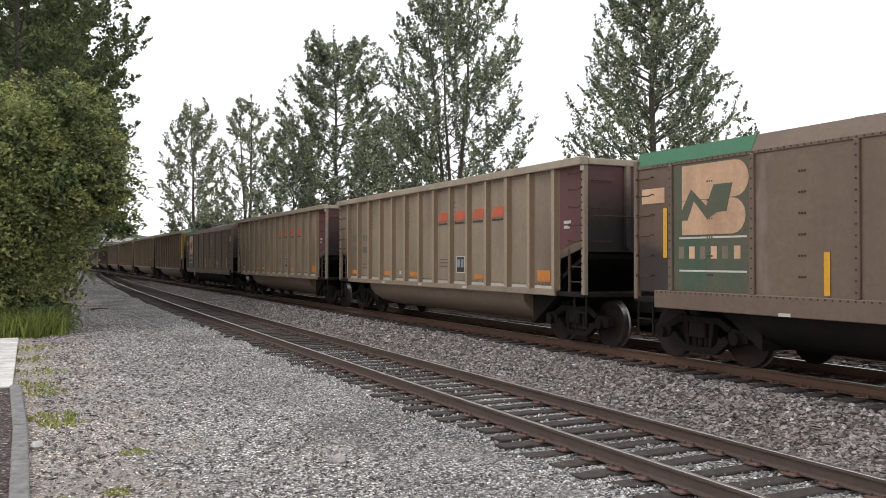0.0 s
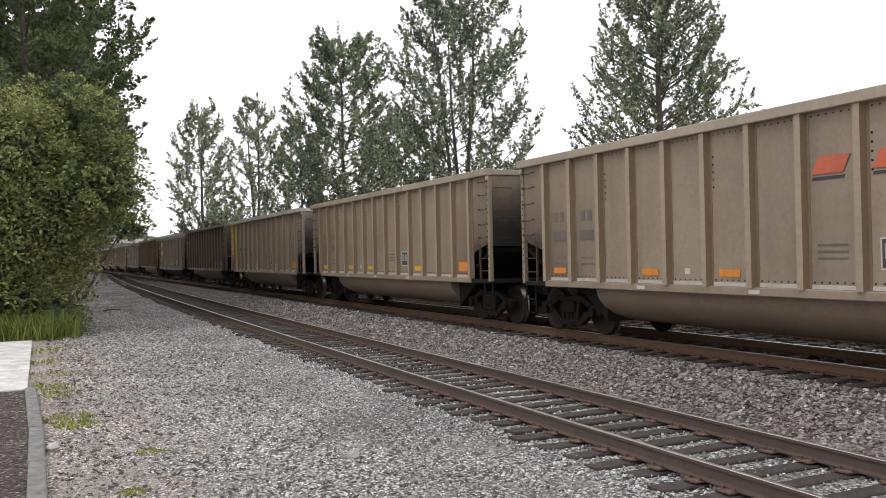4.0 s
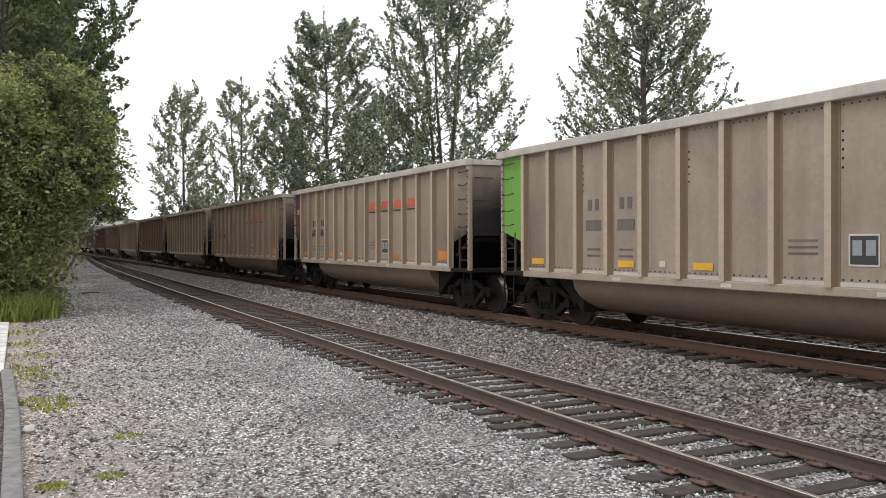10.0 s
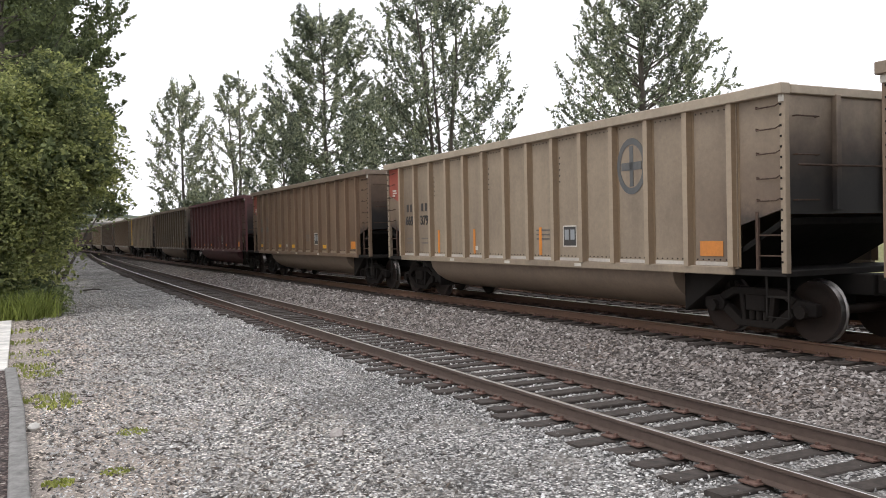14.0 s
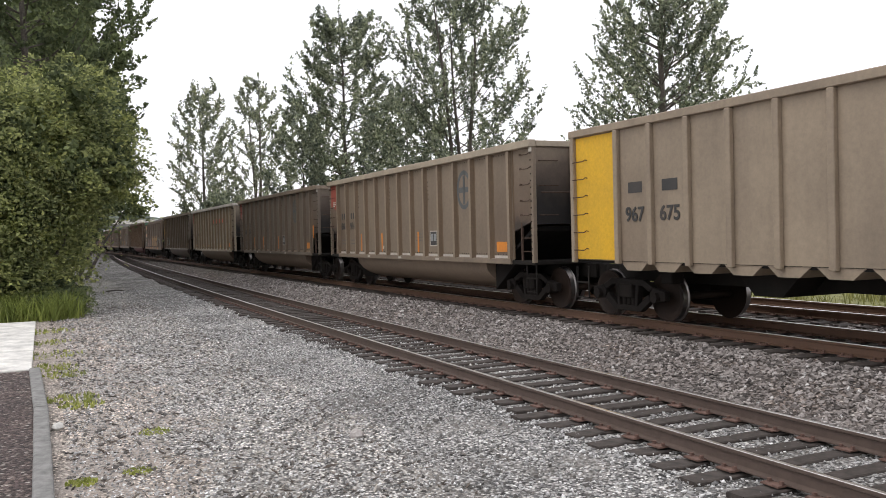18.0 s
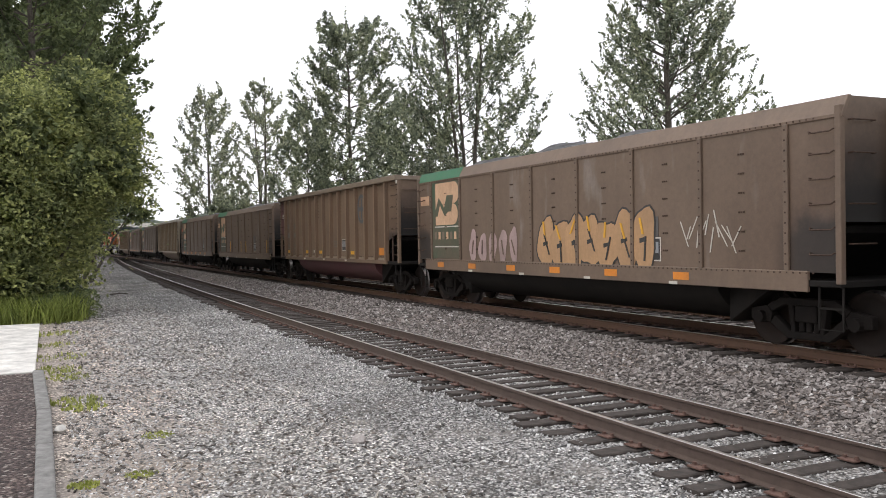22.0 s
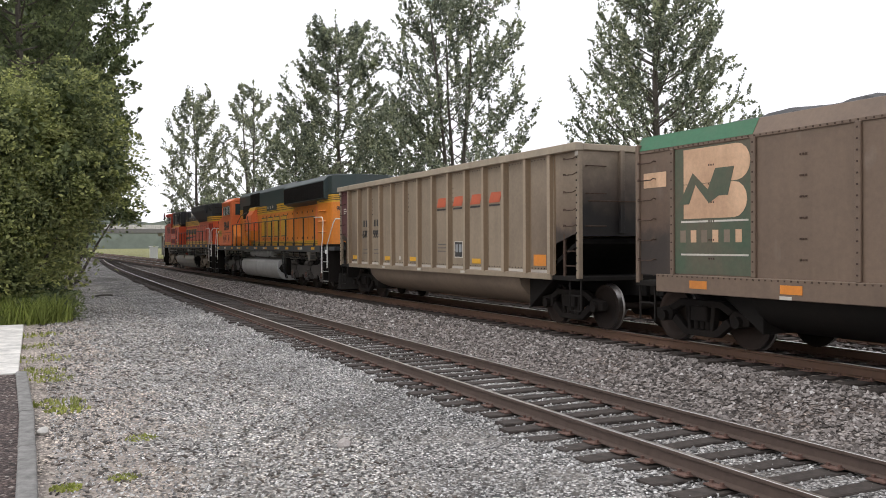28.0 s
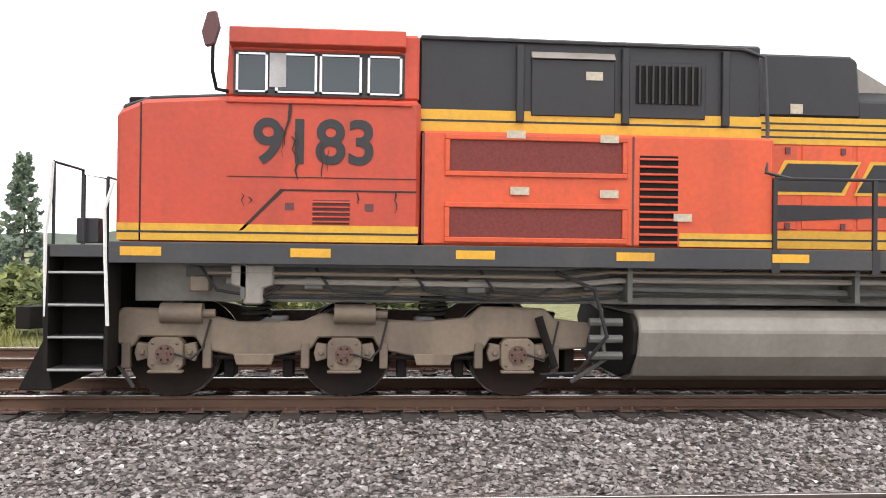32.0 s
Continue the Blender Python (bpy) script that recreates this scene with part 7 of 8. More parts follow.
def orange_loco():
    wheels = []
    L = thing("locomotive", "orange and black diesel locomotive with yellow stripes", "locomotive")
    underframe(L)
    bogie(L, 0.0, "bogie", wheels)
    bogie(L, 14.6, "bogie", wheels)

    def tank(g):
        prof = [(-0.8, 0.2), (-1.16, 0.3), (-1.4, 0.56), (-1.47, 0.86), (-1.4, 1.02), (-1.2, 1.1), (1.2, 1.1), (1.4, 1.02), (1.47, 0.86), (1.4, 0.56), (1.16, 0.3), (0.8, 0.2)]
        return g.prism(prof, 5.5, 13.15, "x")
    tk = part("fuel_tank", tank(Geo()).mesh("fuel_tank", "tank", 0.02), L, "dusty silver fuel tank")
    for a, b in ((5.44, 5.5), (13.15, 13.2)):
        part("tank_end", Geo().prism([(-0.76, 0.24), (-1.12, 0.33), (-1.36, 0.58), (-1.42, 0.85), (-1.36, 0.98), (-1.2, 1.05), (1.2, 1.05), (1.42, 0.85), (1.12, 0.33), (0.76, 0.24)], a, b, "x").mesh("tank_end", "soot", 0.01), tk, "near-black tank end")
    part("tank_gauge", Geo().box(9.24, 9.33, -1.5, -1.42, 0.84, 1.1).mesh("tank_gauge", "tank", 0.01), tk)
    part("gauge_plate", Geo().box(9.26, 9.31, -1.508, -1.5, 0.88, 0.96).mesh("gauge_plate", "red"), tk)
    part("fuel_cap", Geo().tube((9.7, -1.3, 1.12), (9.7, -1.42, 1.24), 0.08, n=10).mesh("fuel_cap", "red"), tk)
    part("tank_strap", Geo().box(9.55, 9.6, -1.2, -0.9, 1.1, 1.13).mesh("tank_strap", "under"), tk)
    for z in (0.55, 0.75, 0.95):
        part("air_pipe", Geo().tube((4.95, -1.25, z), (5.35, -1.25, z), 0.05, n=8).mesh("air_pipe", "under"), L)
    # nose and cab
    nose = [(-0.5, 1.84), (-0.5, 3.3), (-0.2, 3.44), (0.72, 3.5), (2.9, 3.5), (2.9, 1.84)]
    part("nose", Geo().prism(nose, -1.5, 1.5).mesh("nose", "loco_red", 0.05), L, "faded red-orange nose and cab side")
    part("nose_top", Geo().prism([(-0.52, 3.32), (-0.2, 3.46), (0.7, 3.52), (0.7, 3.58), (-0.2, 3.53), (-0.52, 3.42)], -1.2, 1.2).mesh("nose_top", "loco_black", 0.02), L)
    part("cab", Geo().prism([(0.68, 3.5), (0.72, 4.26), (2.88, 4.26), (2.88, 3.5)], -1.45, 1.45).mesh("cab", "loco_red", 0.03), L)
    part("cab_roof", Geo().prism([(-1.48, 4.02), (-1.48, 4.25), (-1.2, 4.36), (1.2, 4.36), (1.48, 4.25), (1.48, 4.02)], 0.76, 2.66, "x").mesh("cab_roof", "loco_red", 0.02), L)
    part("sun_ledge", Geo().box(0.7, 2.8, -1.53, -1.44, 3.42, 3.47).mesh("sun_ledge", "loco_red", 0.01), L)
    cab_windows(L, 0.8, 2.68, 3.55, 4.0, -1.456, "loco_black")
    part("window_visor", Geo().prism([(-1.45, 4.05), (-1.6, 4.08), (-1.6, 4.26), (-1.45, 4.3)], 0.74, 2.72, "x").mesh("window_visor", "loco_red", 0.01), L)
    for y in (-0.95, 0.35):
        fr = part("windscreen", Geo().prism([(0.66, 3.62), (0.64, 3.62), (0.68, 4.2), (0.7, 4.2)], y, y + 0.7).mesh("windscreen", "glass"), L)
    part("mirror", Geo().prism([(0.5, 4.0), (0.46, 4.16), (0.52, 4.38), (0.62, 4.4), (0.66, 4.22), (0.6, 4.02)], -1.72, -1.64).mesh("mirror", "maroon", 0.015), L, "dark folding mirror")
    rail_run(L, "mirror_arm", [(0.58, -1.68, 4.05), (0.57, -1.64, 3.75), (0.6, -1.55, 3.56), (0.72, -1.48, 3.55)], "soot", 0.022)
    part("anti_climber", Geo().box(-0.62, -0.3, -0.6, 0.6, 3.36, 3.62).mesh("anti_climber", "soot", 0.02), L, "black headlight box on the nose")
    num = part("road_number", text_mesh("road_number", "9183", 0.7, "loco_black"), L, at=(1.7, -1.507, 2.97))
    stripes(L, -0.48, 2.88, 1.86, 2.05, -1.503, 1)
    flat(L, "panel_seam", rect(0.72, 2.86, 2.585, 2.595), -1.503, "drip")
    flat(L, "panel_seam", [(0.86, 1.98), (0.9, 1.98), (1.36, 2.44), (1.32, 2.46)], -1.503, "drip")
    flat(L, "panel_seam", rect(1.34, 2.86, 2.435, 2.455), -1.503, "drip")
    flat(L, "panel_seam", rect(-0.24, -0.222, 1.86, 3.4), -1.503, "drip")
    drng = random.Random(12)
    for x, z0, z1, w in ((1.42, 2.95, 3.42, 0.05), (1.5, 2.56, 3.1, 0.06), (1.46, 2.8, 3.05, 0.035), (1.78, 2.6, 2.98, 0.04), (1.84, 2.66, 2.9, 0.02), (1.34, 2.82, 3.16, 0.025), (2.2, 2.3, 2.42, 0.03), (0.9, 2.25, 2.4, 0.02), (0.98, 2.28, 2.36, 0.03), (2.62, 2.2, 2.44, 0.025)):
        n = 5
        zs = [z1 - (z1 - z0) * k / n for k in range(n + 1)]
        xs = [x - 0.12 * (z1 - z) * (z1 > 3.2) + drng.uniform(-0.02, 0.02) for z in zs]
        ws = [w * drng.uniform(0.5, 1.0) * (1 - 0.75 * k / n) for k in range(n + 1)]
        flat(L, "oil_drip", [(p + q / 2, z) for p, q, z in zip(xs, ws, zs)] + [(p - q / 2, z) for p, q, z in reversed(list(zip(xs, ws, zs)))], -1.514, "drip")
    slats(L, "nose_louvre", 1.68, 2.1, 2.06, 2.34, -1.5, 5, "loco_red", "maroon")
    for x in (1.42, 2.32):
        flat(L, "latch", rect(x - 0.05, x + 0.05, 2.22, 2.3), -1.503, "maroon")
    # electrical cabinet behind the cab, as wide as the deck
    part("inverter_cabinet", Geo().box(2.92, 7.1, -1.5, 1.5, 1.84, 3.16).mesh("inverter_cabinet", "loco_orange", 0.03), L)
    for z0, z1 in ((2.7, 3.06), (1.94, 2.28)):
        fr = part("grille_frame", Geo().box(3.18, 5.32, -1.53, -1.5, z0 - 0.06, z0).box(3.18, 5.32, -1.53, -1.5, z1, z1 + 0.06).box(3.18, 3.24, -1.53, -1.5, z0, z1).box(5.26, 5.32, -1.53, -1.5, z0, z1).mesh("grille_frame", "loco_orange", 0.008), L)
        part("intake_grille", Geo().box(3.24, 5.26, -1.506, -1.5, z0, z1).mesh("intake_grille", "grille_red"), fr, "dark red intake grille")
    slats(L, "side_louvre", 5.47, 5.93, 1.86, 2.92, -1.502, 12, "loco_red", "soot", lip=0.9)
    for x in (2.92, 5.38):
        flat(L, "panel_seam", rect(x, x + 0.025, 1.86, 3.14), -1.503, "maroon")
    stripes(L, 5.95, 7.08, 1.86, 2.02, -1.503, 1)
    for x, z in ((4.0, 3.13), (5.1, 3.1), (4.05, 2.48), (5.1, 2.46), (5.98, 2.2)):
        mark(L, "notice_plate", x, z, 0.22, 0.09, "notice", -1.532)
    # upper hood behind the cab
    part("upper_hood", Geo().box(2.88, 7.0, -1.35, 1.35, 3.32, 4.29).mesh("upper_hood", "loco_black", 0.03), L)
    for a, b in ((4.2, 5.2), (5.35, 6.3)):
        part("hood_door", Geo().box(a, b, -1.38, -1.35, 3.38, 4.05).mesh("hood_door", "loco_black", 0.01), L)
    slats(L, "hood_screen", 5.45, 6.25, 3.55, 4.0, -1.385, 10, "loco_black", "soot", True)
    part("roof_pipe", Geo().pipe([(2.9, -1.38, 4.26), (6.75, -1.38, 4.24), (7.03, -1.38, 4.14), (7.06, -1.4, 3.3), (7.0, -1.5, 2.75), (7.3, -1.52, 2.68)], 0.025).mesh("roof_pipe", "sill"), L)
    stripes(L, 2.9, 7.0, 3.17, 3.43, -1.356, 1)
    part("filter_housing", Geo().prism([(7.0, 3.5), (7.0, 4.24), (7.15, 4.28), (8.3, 4.28), (8.4, 4.22), (8.45, 3.5)], -1.03, 1.03).mesh("filter_housing", "loco_black", 0.03), L)
    part("housing_slope", Geo().prism([(8.45, 3.85), (8.45, 4.2), (8.9, 3.95), (8.9, 3.85)], -0.85, 0.85).mesh("housing_slope", "tank", 0.01), L, "worn silver sloping sheet")
    for x in (4.02, 5.28, 6.5):
        part("hood_rib", Geo().box(x, x + 0.09, -1.41, -1.35, 3.3, 4.2).mesh("hood_rib", "loco_black", 0.01), L)
    part("door_hatch", Geo().prism([(-1.38, 4.05), (-1.42, 4.05), (-1.3, 4.2), (-1.27, 4.18)], 4.2, 5.2, "x").mesh("door_hatch", "tank", 0.005), L, "pale worn hatch edge")
    mark(L, "notice_plate", 4.95, 3.86, 0.2, 0.1, "notice", -1.386)
    mark(L, "notice_plate", 7.6, 3.6, 0.16, 0.12, "notice", -1.036)
    # engine hood
    part("engine_hood", Geo().box(7.0, 13.0, -1.0, 1.0, 1.84, 3.32).box(13.0, 18.2, -1.0, 1.0, 1.84, 3.36).mesh("engine_hood", "loco_orange", 0.02), L)
    part("hood_top", Geo().prism([(-1.0, 3.3), (-1.0, 3.72), (-0.82, 3.88), (0.82, 3.88), (1.0, 3.72), (1.0, 3.3)], 7.0, 13.1, "x").mesh("hood_top", "loco_black", 0.02), L)
    part("roof_sheet", Geo().box(8.9, 13.0, -0.83, 0.83, 3.9, 3.93).mesh("roof_sheet", "tank"), L, "worn silver roof sheet")
    stripes(L, 7.05, 12.95, 3.16, 3.5, -1.014, 3)
    stripes(L, 7.05, 18.1, 1.86, 2.08, -1.004, 1)
    for x in [7.3 + 0.72 * i for i in range(16)]:
        if not 16.1 < x < 17.1:
            d = part("hood_door", shared("engine_door", "loco_orange", lambda g: g.box(-0.33, 0.33, -0.012, 0, 2.1, 3.15), 0.006), L, at=(x, -1.0, 0))
            for z in (2.1, 3.04):
                part("latch", shared("latch", "maroon", lambda g: g.box(-0.03, 0.03, -0.02, 0, 0, 0.08)), d, at=(0.2, -0.012, z))
    for x in (8.0, 9.2, 10.3, 11.6):
        flat(L, "lifting_lug", rect(x, x + 0.07, 3.58, 3.65), -1.003, "maroon")
        mark(L, "notice_plate", x + 0.3, 3.62, 0.16, 0.08, "notice", -1.008)
    company_word(L, 7.28, 0.92, 2.57, 2.92, -1.014, "loco_black", "loco_yellow", 0.22, 0.2)
    flat(L, "swoosh", [(6.95 + 0.1, 2.2), (7.35, 2.4), (11.5, 2.42), (11.5, 2.4), (7.3, 2.19)], -1.016, "loco_black", "dark tapering stroke")
    # horn
    part("horn", Geo().tube((10.0, -0.12, 4.28), (10.32, -0.12, 4.3), 0.028, 0.075, 10).tube((10.08, 0.08, 4.27), (9.68, 0.08, 4.3), 0.028, 0.08, 10).tube((10.02, 0, 3.88), (10.02, 0, 4.2), 0.04, 0.04, 8).box(9.94, 10.12, -0.16, 0.14, 4.14, 4.27).mesh("horn", "soot"), L, "black air horns")
    # radiator wings
    wing = [(-1.0, 3.36), (-1.52, 4.0), (-1.52, 4.3), (-1.42, 4.36), (1.42, 4.36), (1.52, 4.3), (1.52, 4.0), (1.0, 3.36)]
    part("radiator", Geo().prism(wing, 12.75, 17.75, "x").mesh("radiator", "loco_black", 0.015), L, "black flared radiator housing")
    slats(L, "radiator_screen", 13.0, 17.6, 4.0, 4.02, -1.5, 1, "soot", "soot")
    part("radiator_edge", Geo().box(12.75, 17.75, -1.5, -1.4, 4.36, 4.385).mesh("radiator_edge", "tank"), L, "pale strip along the roof edge")
    for x in (14.3, 16.3):
        part("fan", Geo().tube((x, 0, 4.36), (x, 0, 4.5), 0.7, 0.68, 20).mesh("fan", "loco_black"), L)
    # rear hood
    rear = [(17.75, -1.35), (19.45, -1.35), (20.3, -0.5), (20.3, 0.5), (19.45, 1.35), (17.75, 1.35)]
    part("rear_hood", Geo().prism(rear, 1.84, 3.26, "z").mesh("rear_hood", "loco_orange", 0.02), L)
    part("rear_hood_top", Geo().prism(rear, 3.58, 4.36, "z").mesh("rear_hood_top", "loco_black", 0.02), L)
    part("rear_band", Geo().prism(rear, 3.26, 3.58, "z").mesh("rear_band", "loco_yellow"), L, "yellow band")
    for z in (3.36, 3.47):
        part("stripe_line", Geo().prism([(a * 1.0 + (0.005 if a > 19 else 0), b * 1.004) for a, b in rear], z - 0.012, z + 0.012, "z").mesh("stripe_line", "loco_black"), L)
    slats(L, "rear_grille", 18.3, 19.45, 1.98, 3.14, -1.352, 7, "loco_red", "soot", True, "dark grille with red uprights")
    for z in (2.3, 2.7):
        part("grille_bar", Geo().box(18.3, 19.45, -1.4, -1.38, z - 0.015, z + 0.015).mesh("grille_bar", "loco_red"), L)
    # flat dark plate: the doorway's inner shade is put into its colour
    flat(L, "doorway", rect(16.25, 16.8, 1.95, 3.12), -1.015, "soot", "open dark doorway")
    stripes(L, 18.1, 19.48, 1.86, 2.02, -1.354, 1)
    lamp_base = part("headlight", Geo().box(20.25, 20.4, -0.2, 0.2, 3.7, 3.9).mesh("headlight", "loco_black", 0.02), L)
    for y in (-0.1, 0.1):
        part("lens", Geo().tube((20.39, y, 3.8), (20.42, y, 3.8), 0.08, n=14).mesh("lens", "lens"), lamp_base)
    for k in range(5):
        for i in range(5):
            flat(L, "vent_slot", rect(18.3 + 0.22 * i, 18.45 + 0.22 * i, 3.92 + 0.07 * k, 3.95 + 0.07 * k), -1.353, "soot")
    part("rear_number", text_mesh("rear_number", "9183", 0.2, "loco_black"), L, at=(19.885, -0.93, 3.14)).rotation_euler = (0, 0, math.atan2(0.85, 0.85))
    for z in (2.5, 2.85, 3.72, 4.1):
        rail_run(L, "grab_iron", [(19.62, -1.18, z), (19.67, -1.23, z), (20.12, -0.78, z), (20.07, -0.73, z)], "soot", 0.012)
    handrail(L, [7.1 + 1.235 * i for i in range(10)], 2.68)
    # ends
    steps_end(L, -1.22, 1)
    steps_end(L, 19.45, -1)
    pilot(L, -1.3, 1)
    pilot(L, 20.25, -1)
    corner_rail(L, [(-0.55, -1.55, 0.9), (-0.58, -1.56, 1.6), (-0.6, -1.55, 2.2), (-0.52, -1.5, 2.5)])
    corner_rail(L, [(-1.24, -1.5, 1.0), (-1.24, -1.52, 1.9), (-1.2, -1.5, 2.3), (-1.18, -1.5, 2.72)])
    rail_run(L, "end_railing", [(-1.18, -1.45, 1.8), (-1.18, -1.45, 2.72), (-1.18, -0.5, 2.72), (-1.18, -0.5, 1.8)], "loco_black", 0.02)
    rail_run(L, "end_railing", [(-1.18, 1.45, 1.8), (-1.18, 1.45, 2.72), (-1.18, 0.5, 2.72), (-1.18, 0.5, 1.8)], "loco_black", 0.02)
    rail_run(L, "end_railing", [(-0.85, -1.45, 1.8), (-0.85, -1.45, 2.58), (-0.6, -1.45, 2.54), (-0.6, -1.45, 1.8)], "loco_black", 0.018)
    part("nose_step_box", Geo().box(-0.95, -0.7, -1.4, -1.1, 1.82, 2.1).mesh("nose_step_box", "loco_black", 0.01), L)
    corner_rail(L, [(18.2, -1.53, 2.8), (19.3, -1.53, 2.84), (19.4, -1.53, 2.75), (19.4, -1.55, 1.9), (19.36, -1.56, 1.6), (19.36, -1.56, 0.8)])
    corner_rail(L, [(20.6, -1.2, 2.8), (20.1, -1.45, 2.8), (19.98, -1.54, 2.6), (20.14, -1.56, 1.8), (20.14, -1.56, 1.1)])
    for y in (-0.9, 0.9):
        rail_run(L, "end_railing", [(20.5, y, 1.7), (20.5, y, 2.78)], "loco_yellow", 0.022)
    part("roundel", Geo().tube((19.75, -1.56, 1.55), (19.75, -1.525, 1.55), 0.08, n=16).mesh("roundel", "handrail"), L)
    return L, wheels


def amber_loco():
    wheels = []
    L = thing("locomotive", "amber orange and dark green diesel locomotive with yellow lettering blocks", "locomotive")
    underframe(L, x1=20.95, dz=-0.11)
    bogie(L, 0.12, "bogie_dark", wheels)
    bogie(L, 14.42, "bogie_dark", wheels)

    def tank(g):
        half = [(0.9, 0.18), (1.2, 0.24), (1.38, 0.4), (1.45, 0.62), (1.45, 0.92), (1.38, 1.06), (1.2, 1.13)]
        return g.prism([(-y, z) for y, z in half] + [(y, z) for y, z in reversed(half)], 5.5, 12.75, "x")
    tk = part("fuel_tank", tank(Geo()).mesh("fuel_tank", "tank_pale", 0.02, True), L, "pale silver rounded fuel tank")
    for a, b in ((5.44, 5.5), (12.75, 12.82)):
        part("tank_end", Geo().prism([(1.38 * math.cos(math.pi * i / 8), 0.72 + 0.43 * math.sin(math.pi * i / 8)) for i in range(16)], a, b, "x").mesh("tank_end", "soot", 0.01), tk, "near-black tank end")
    part("tank_end_box", Geo().box(12.82, 13.3, -1.2, 1.2, 0.55, 1.3).mesh("tank_end_box", "soot", 0.02), L)
    part("end_hose", Geo().pipe([(13.3, -1.25, 1.3), (13.55, -1.35, 1.1), (13.6, -1.35, 0.6), (13.9, -1.3, 0.35)], 0.03).mesh("end_hose", "rubber"), L)
    part("air_reservoir", Geo().tube((7.3, -1.25, 1.38), (11.6, -1.25, 1.38), 0.17, n=14).mesh("air_reservoir", "tank_pale", smooth=True), L, "long silver air reservoir")
    for x in (1.7, 5.0, 8.9, 10.7, 13.3, 16.9):
        mark(L, "white_reflector", x, 1.625, 0.35, 0.1, "white_mark", -1.563)
    # nose and cab
    part("nose", Geo().prism([(-0.4, 1.73), (-0.4, 3.15), (-0.15, 3.3), (0.45, 3.38), (0.7, 4.2), (3.0, 4.2), (3.0, 1.73)], -1.5, 1.5).mesh("nose", "loco_nose", 0.06), L, "bright orange comfort cab")
    part("cab_roof", Geo().prism([(-1.5, 4.18), (-1.2, 4.38), (1.2, 4.38), (1.5, 4.18)], 0.68, 3.0, "x").mesh("cab_roof", "loco_nose", 0.03), L, "pale orange cab roof")
    cab_windows(L, 1.05, 2.72, 3.46, 3.92, -1.504, "loco_black")
    part("nose_hatch", Geo().prism([(-0.1, 3.3), (0.0, 3.44), (0.4, 3.46), (0.46, 3.36)], -0.5, 0.5).mesh("nose_hatch", "sill", 0.02), L)
    part("sand_filler", Geo().tube((0.15, -0.9, 3.3), (0.15, -0.9, 3.44), 0.09, n=10).mesh("sand_filler", "sill"), L)
    part("window_ledge", Geo().box(0.72, 2.7, -1.55, -1.49, 3.4, 3.44).mesh("window_ledge", "loco_nose"), L)
    part("window_visor", Geo().prism([(0.85, 4.02), (0.85, 4.18), (2.75, 4.18), (2.75, 4.02)], -1.56, -1.5).mesh("window_visor", "loco_nose", 0.01), L)
    for y in (-0.95, 0.35):
        part("windscreen", Geo().prism([(0.53, 3.6), (0.52, 3.6), (0.68, 4.12), (0.69, 4.12)], y, y + 0.7).mesh("windscreen", "glass"), L)
    part("road_number", text_mesh("road_number", "9844", 0.68, "loco_black"), L, at=(1.85, -1.507, 2.82))
    o = flat(L, "nose_badge", rect(-0.38, 0.5, 2.28, 2.62), -1.503, "loco_yellow", "yellow badge with dark lines")
    for z in (2.37, 2.45, 2.53):
        part("stripe_line", Geo().box(-0.36, 0.45, -1.51, -1.506, z - 0.012, z + 0.012).mesh("stripe_line", "loco_black"), o)
    for a in (0.95, 1.4, 2.2):
        slats(L, "cab_louvre", a, a + 0.36, 1.94, 2.36, -1.5, 6, "loco_nose", "maroon")
    flat(L, "panel_seam", rect(0.5, 2.98, 2.46, 2.48), -1.503, "maroon")
    # rear cab wall with the side door in shadow
    part("rear_cab_window", Geo().box(3.004, 3.014, -1.25, -0.75, 3.45, 4.05).mesh("rear_cab_window", "glass"), L)
    part("cab_step_box", Geo().prism([(3.02, 1.73), (3.5, 1.73), (3.5, 2.25), (3.3, 2.45), (3.02, 2.9)], -1.4, -0.95).mesh("cab_step_box", "loco_amber", 0.02), L)
    part("electrical_cabinet", Geo().box(4.5, 5.7, -1.12, -1.0, 1.75, 3.12).mesh("electrical_cabinet", "loco_amber", 0.015), L)
    # hoods
    part("engine_hood", Geo().box(3.0, 18.3, -1.0, 1.0, 1.73, 3.5).mesh("engine_hood", "loco_amber", 0.02), L)
    part("hood_top", Geo().prism([(-1.0, 3.5), (-1.0, 4.36), (-0.85, 4.56), (0.85, 4.56), (1.0, 4.36), (1.0, 3.5)], 3.0, 14.0, "x").mesh("hood_top", "loco_green", 0.02), L)
    stripes(L, 3.05, 14.0, 3.28, 3.68, -1.004, 3)
    flat(L, "peeled_patch", rect(9.1, 11.0, 3.42, 3.68), -1.016, "loco_green", "bare patch where the stripe has peeled")
    for x in (9.3, 9.75, 10.2):
        flat(L, "white_spot", rect(x, x + 0.16, 3.52, 3.64), -1.02, "white_mark")
    stripes(L, 3.05, 18.2, 1.75, 1.95, -1.004, 2)
    slats(L, "front_screen", 5.75, 7.6, 3.74, 4.4, -1.01, 26, "soot", "soot", True, "dark intake screen")
    # raised dark plate; its colour stands in for the shade of the recess
    part("dark_recess", Geo().box(3.95, 5.65, -1.03, -1.0, 3.18, 3.86).mesh("dark_recess", "soot"), L, "dark equipment recess")
    part("blower_housing", Geo().prism([(-1.0, 3.64), (-1.07, 3.64), (-1.32, 3.28), (-1.36, 2.56), (-1.3, 2.5), (-1.0, 2.5)], 5.95, 7.15, "x").mesh("blower_housing", "loco_nose", 0.015), L, "pale orange blower housing with a sloped cover")
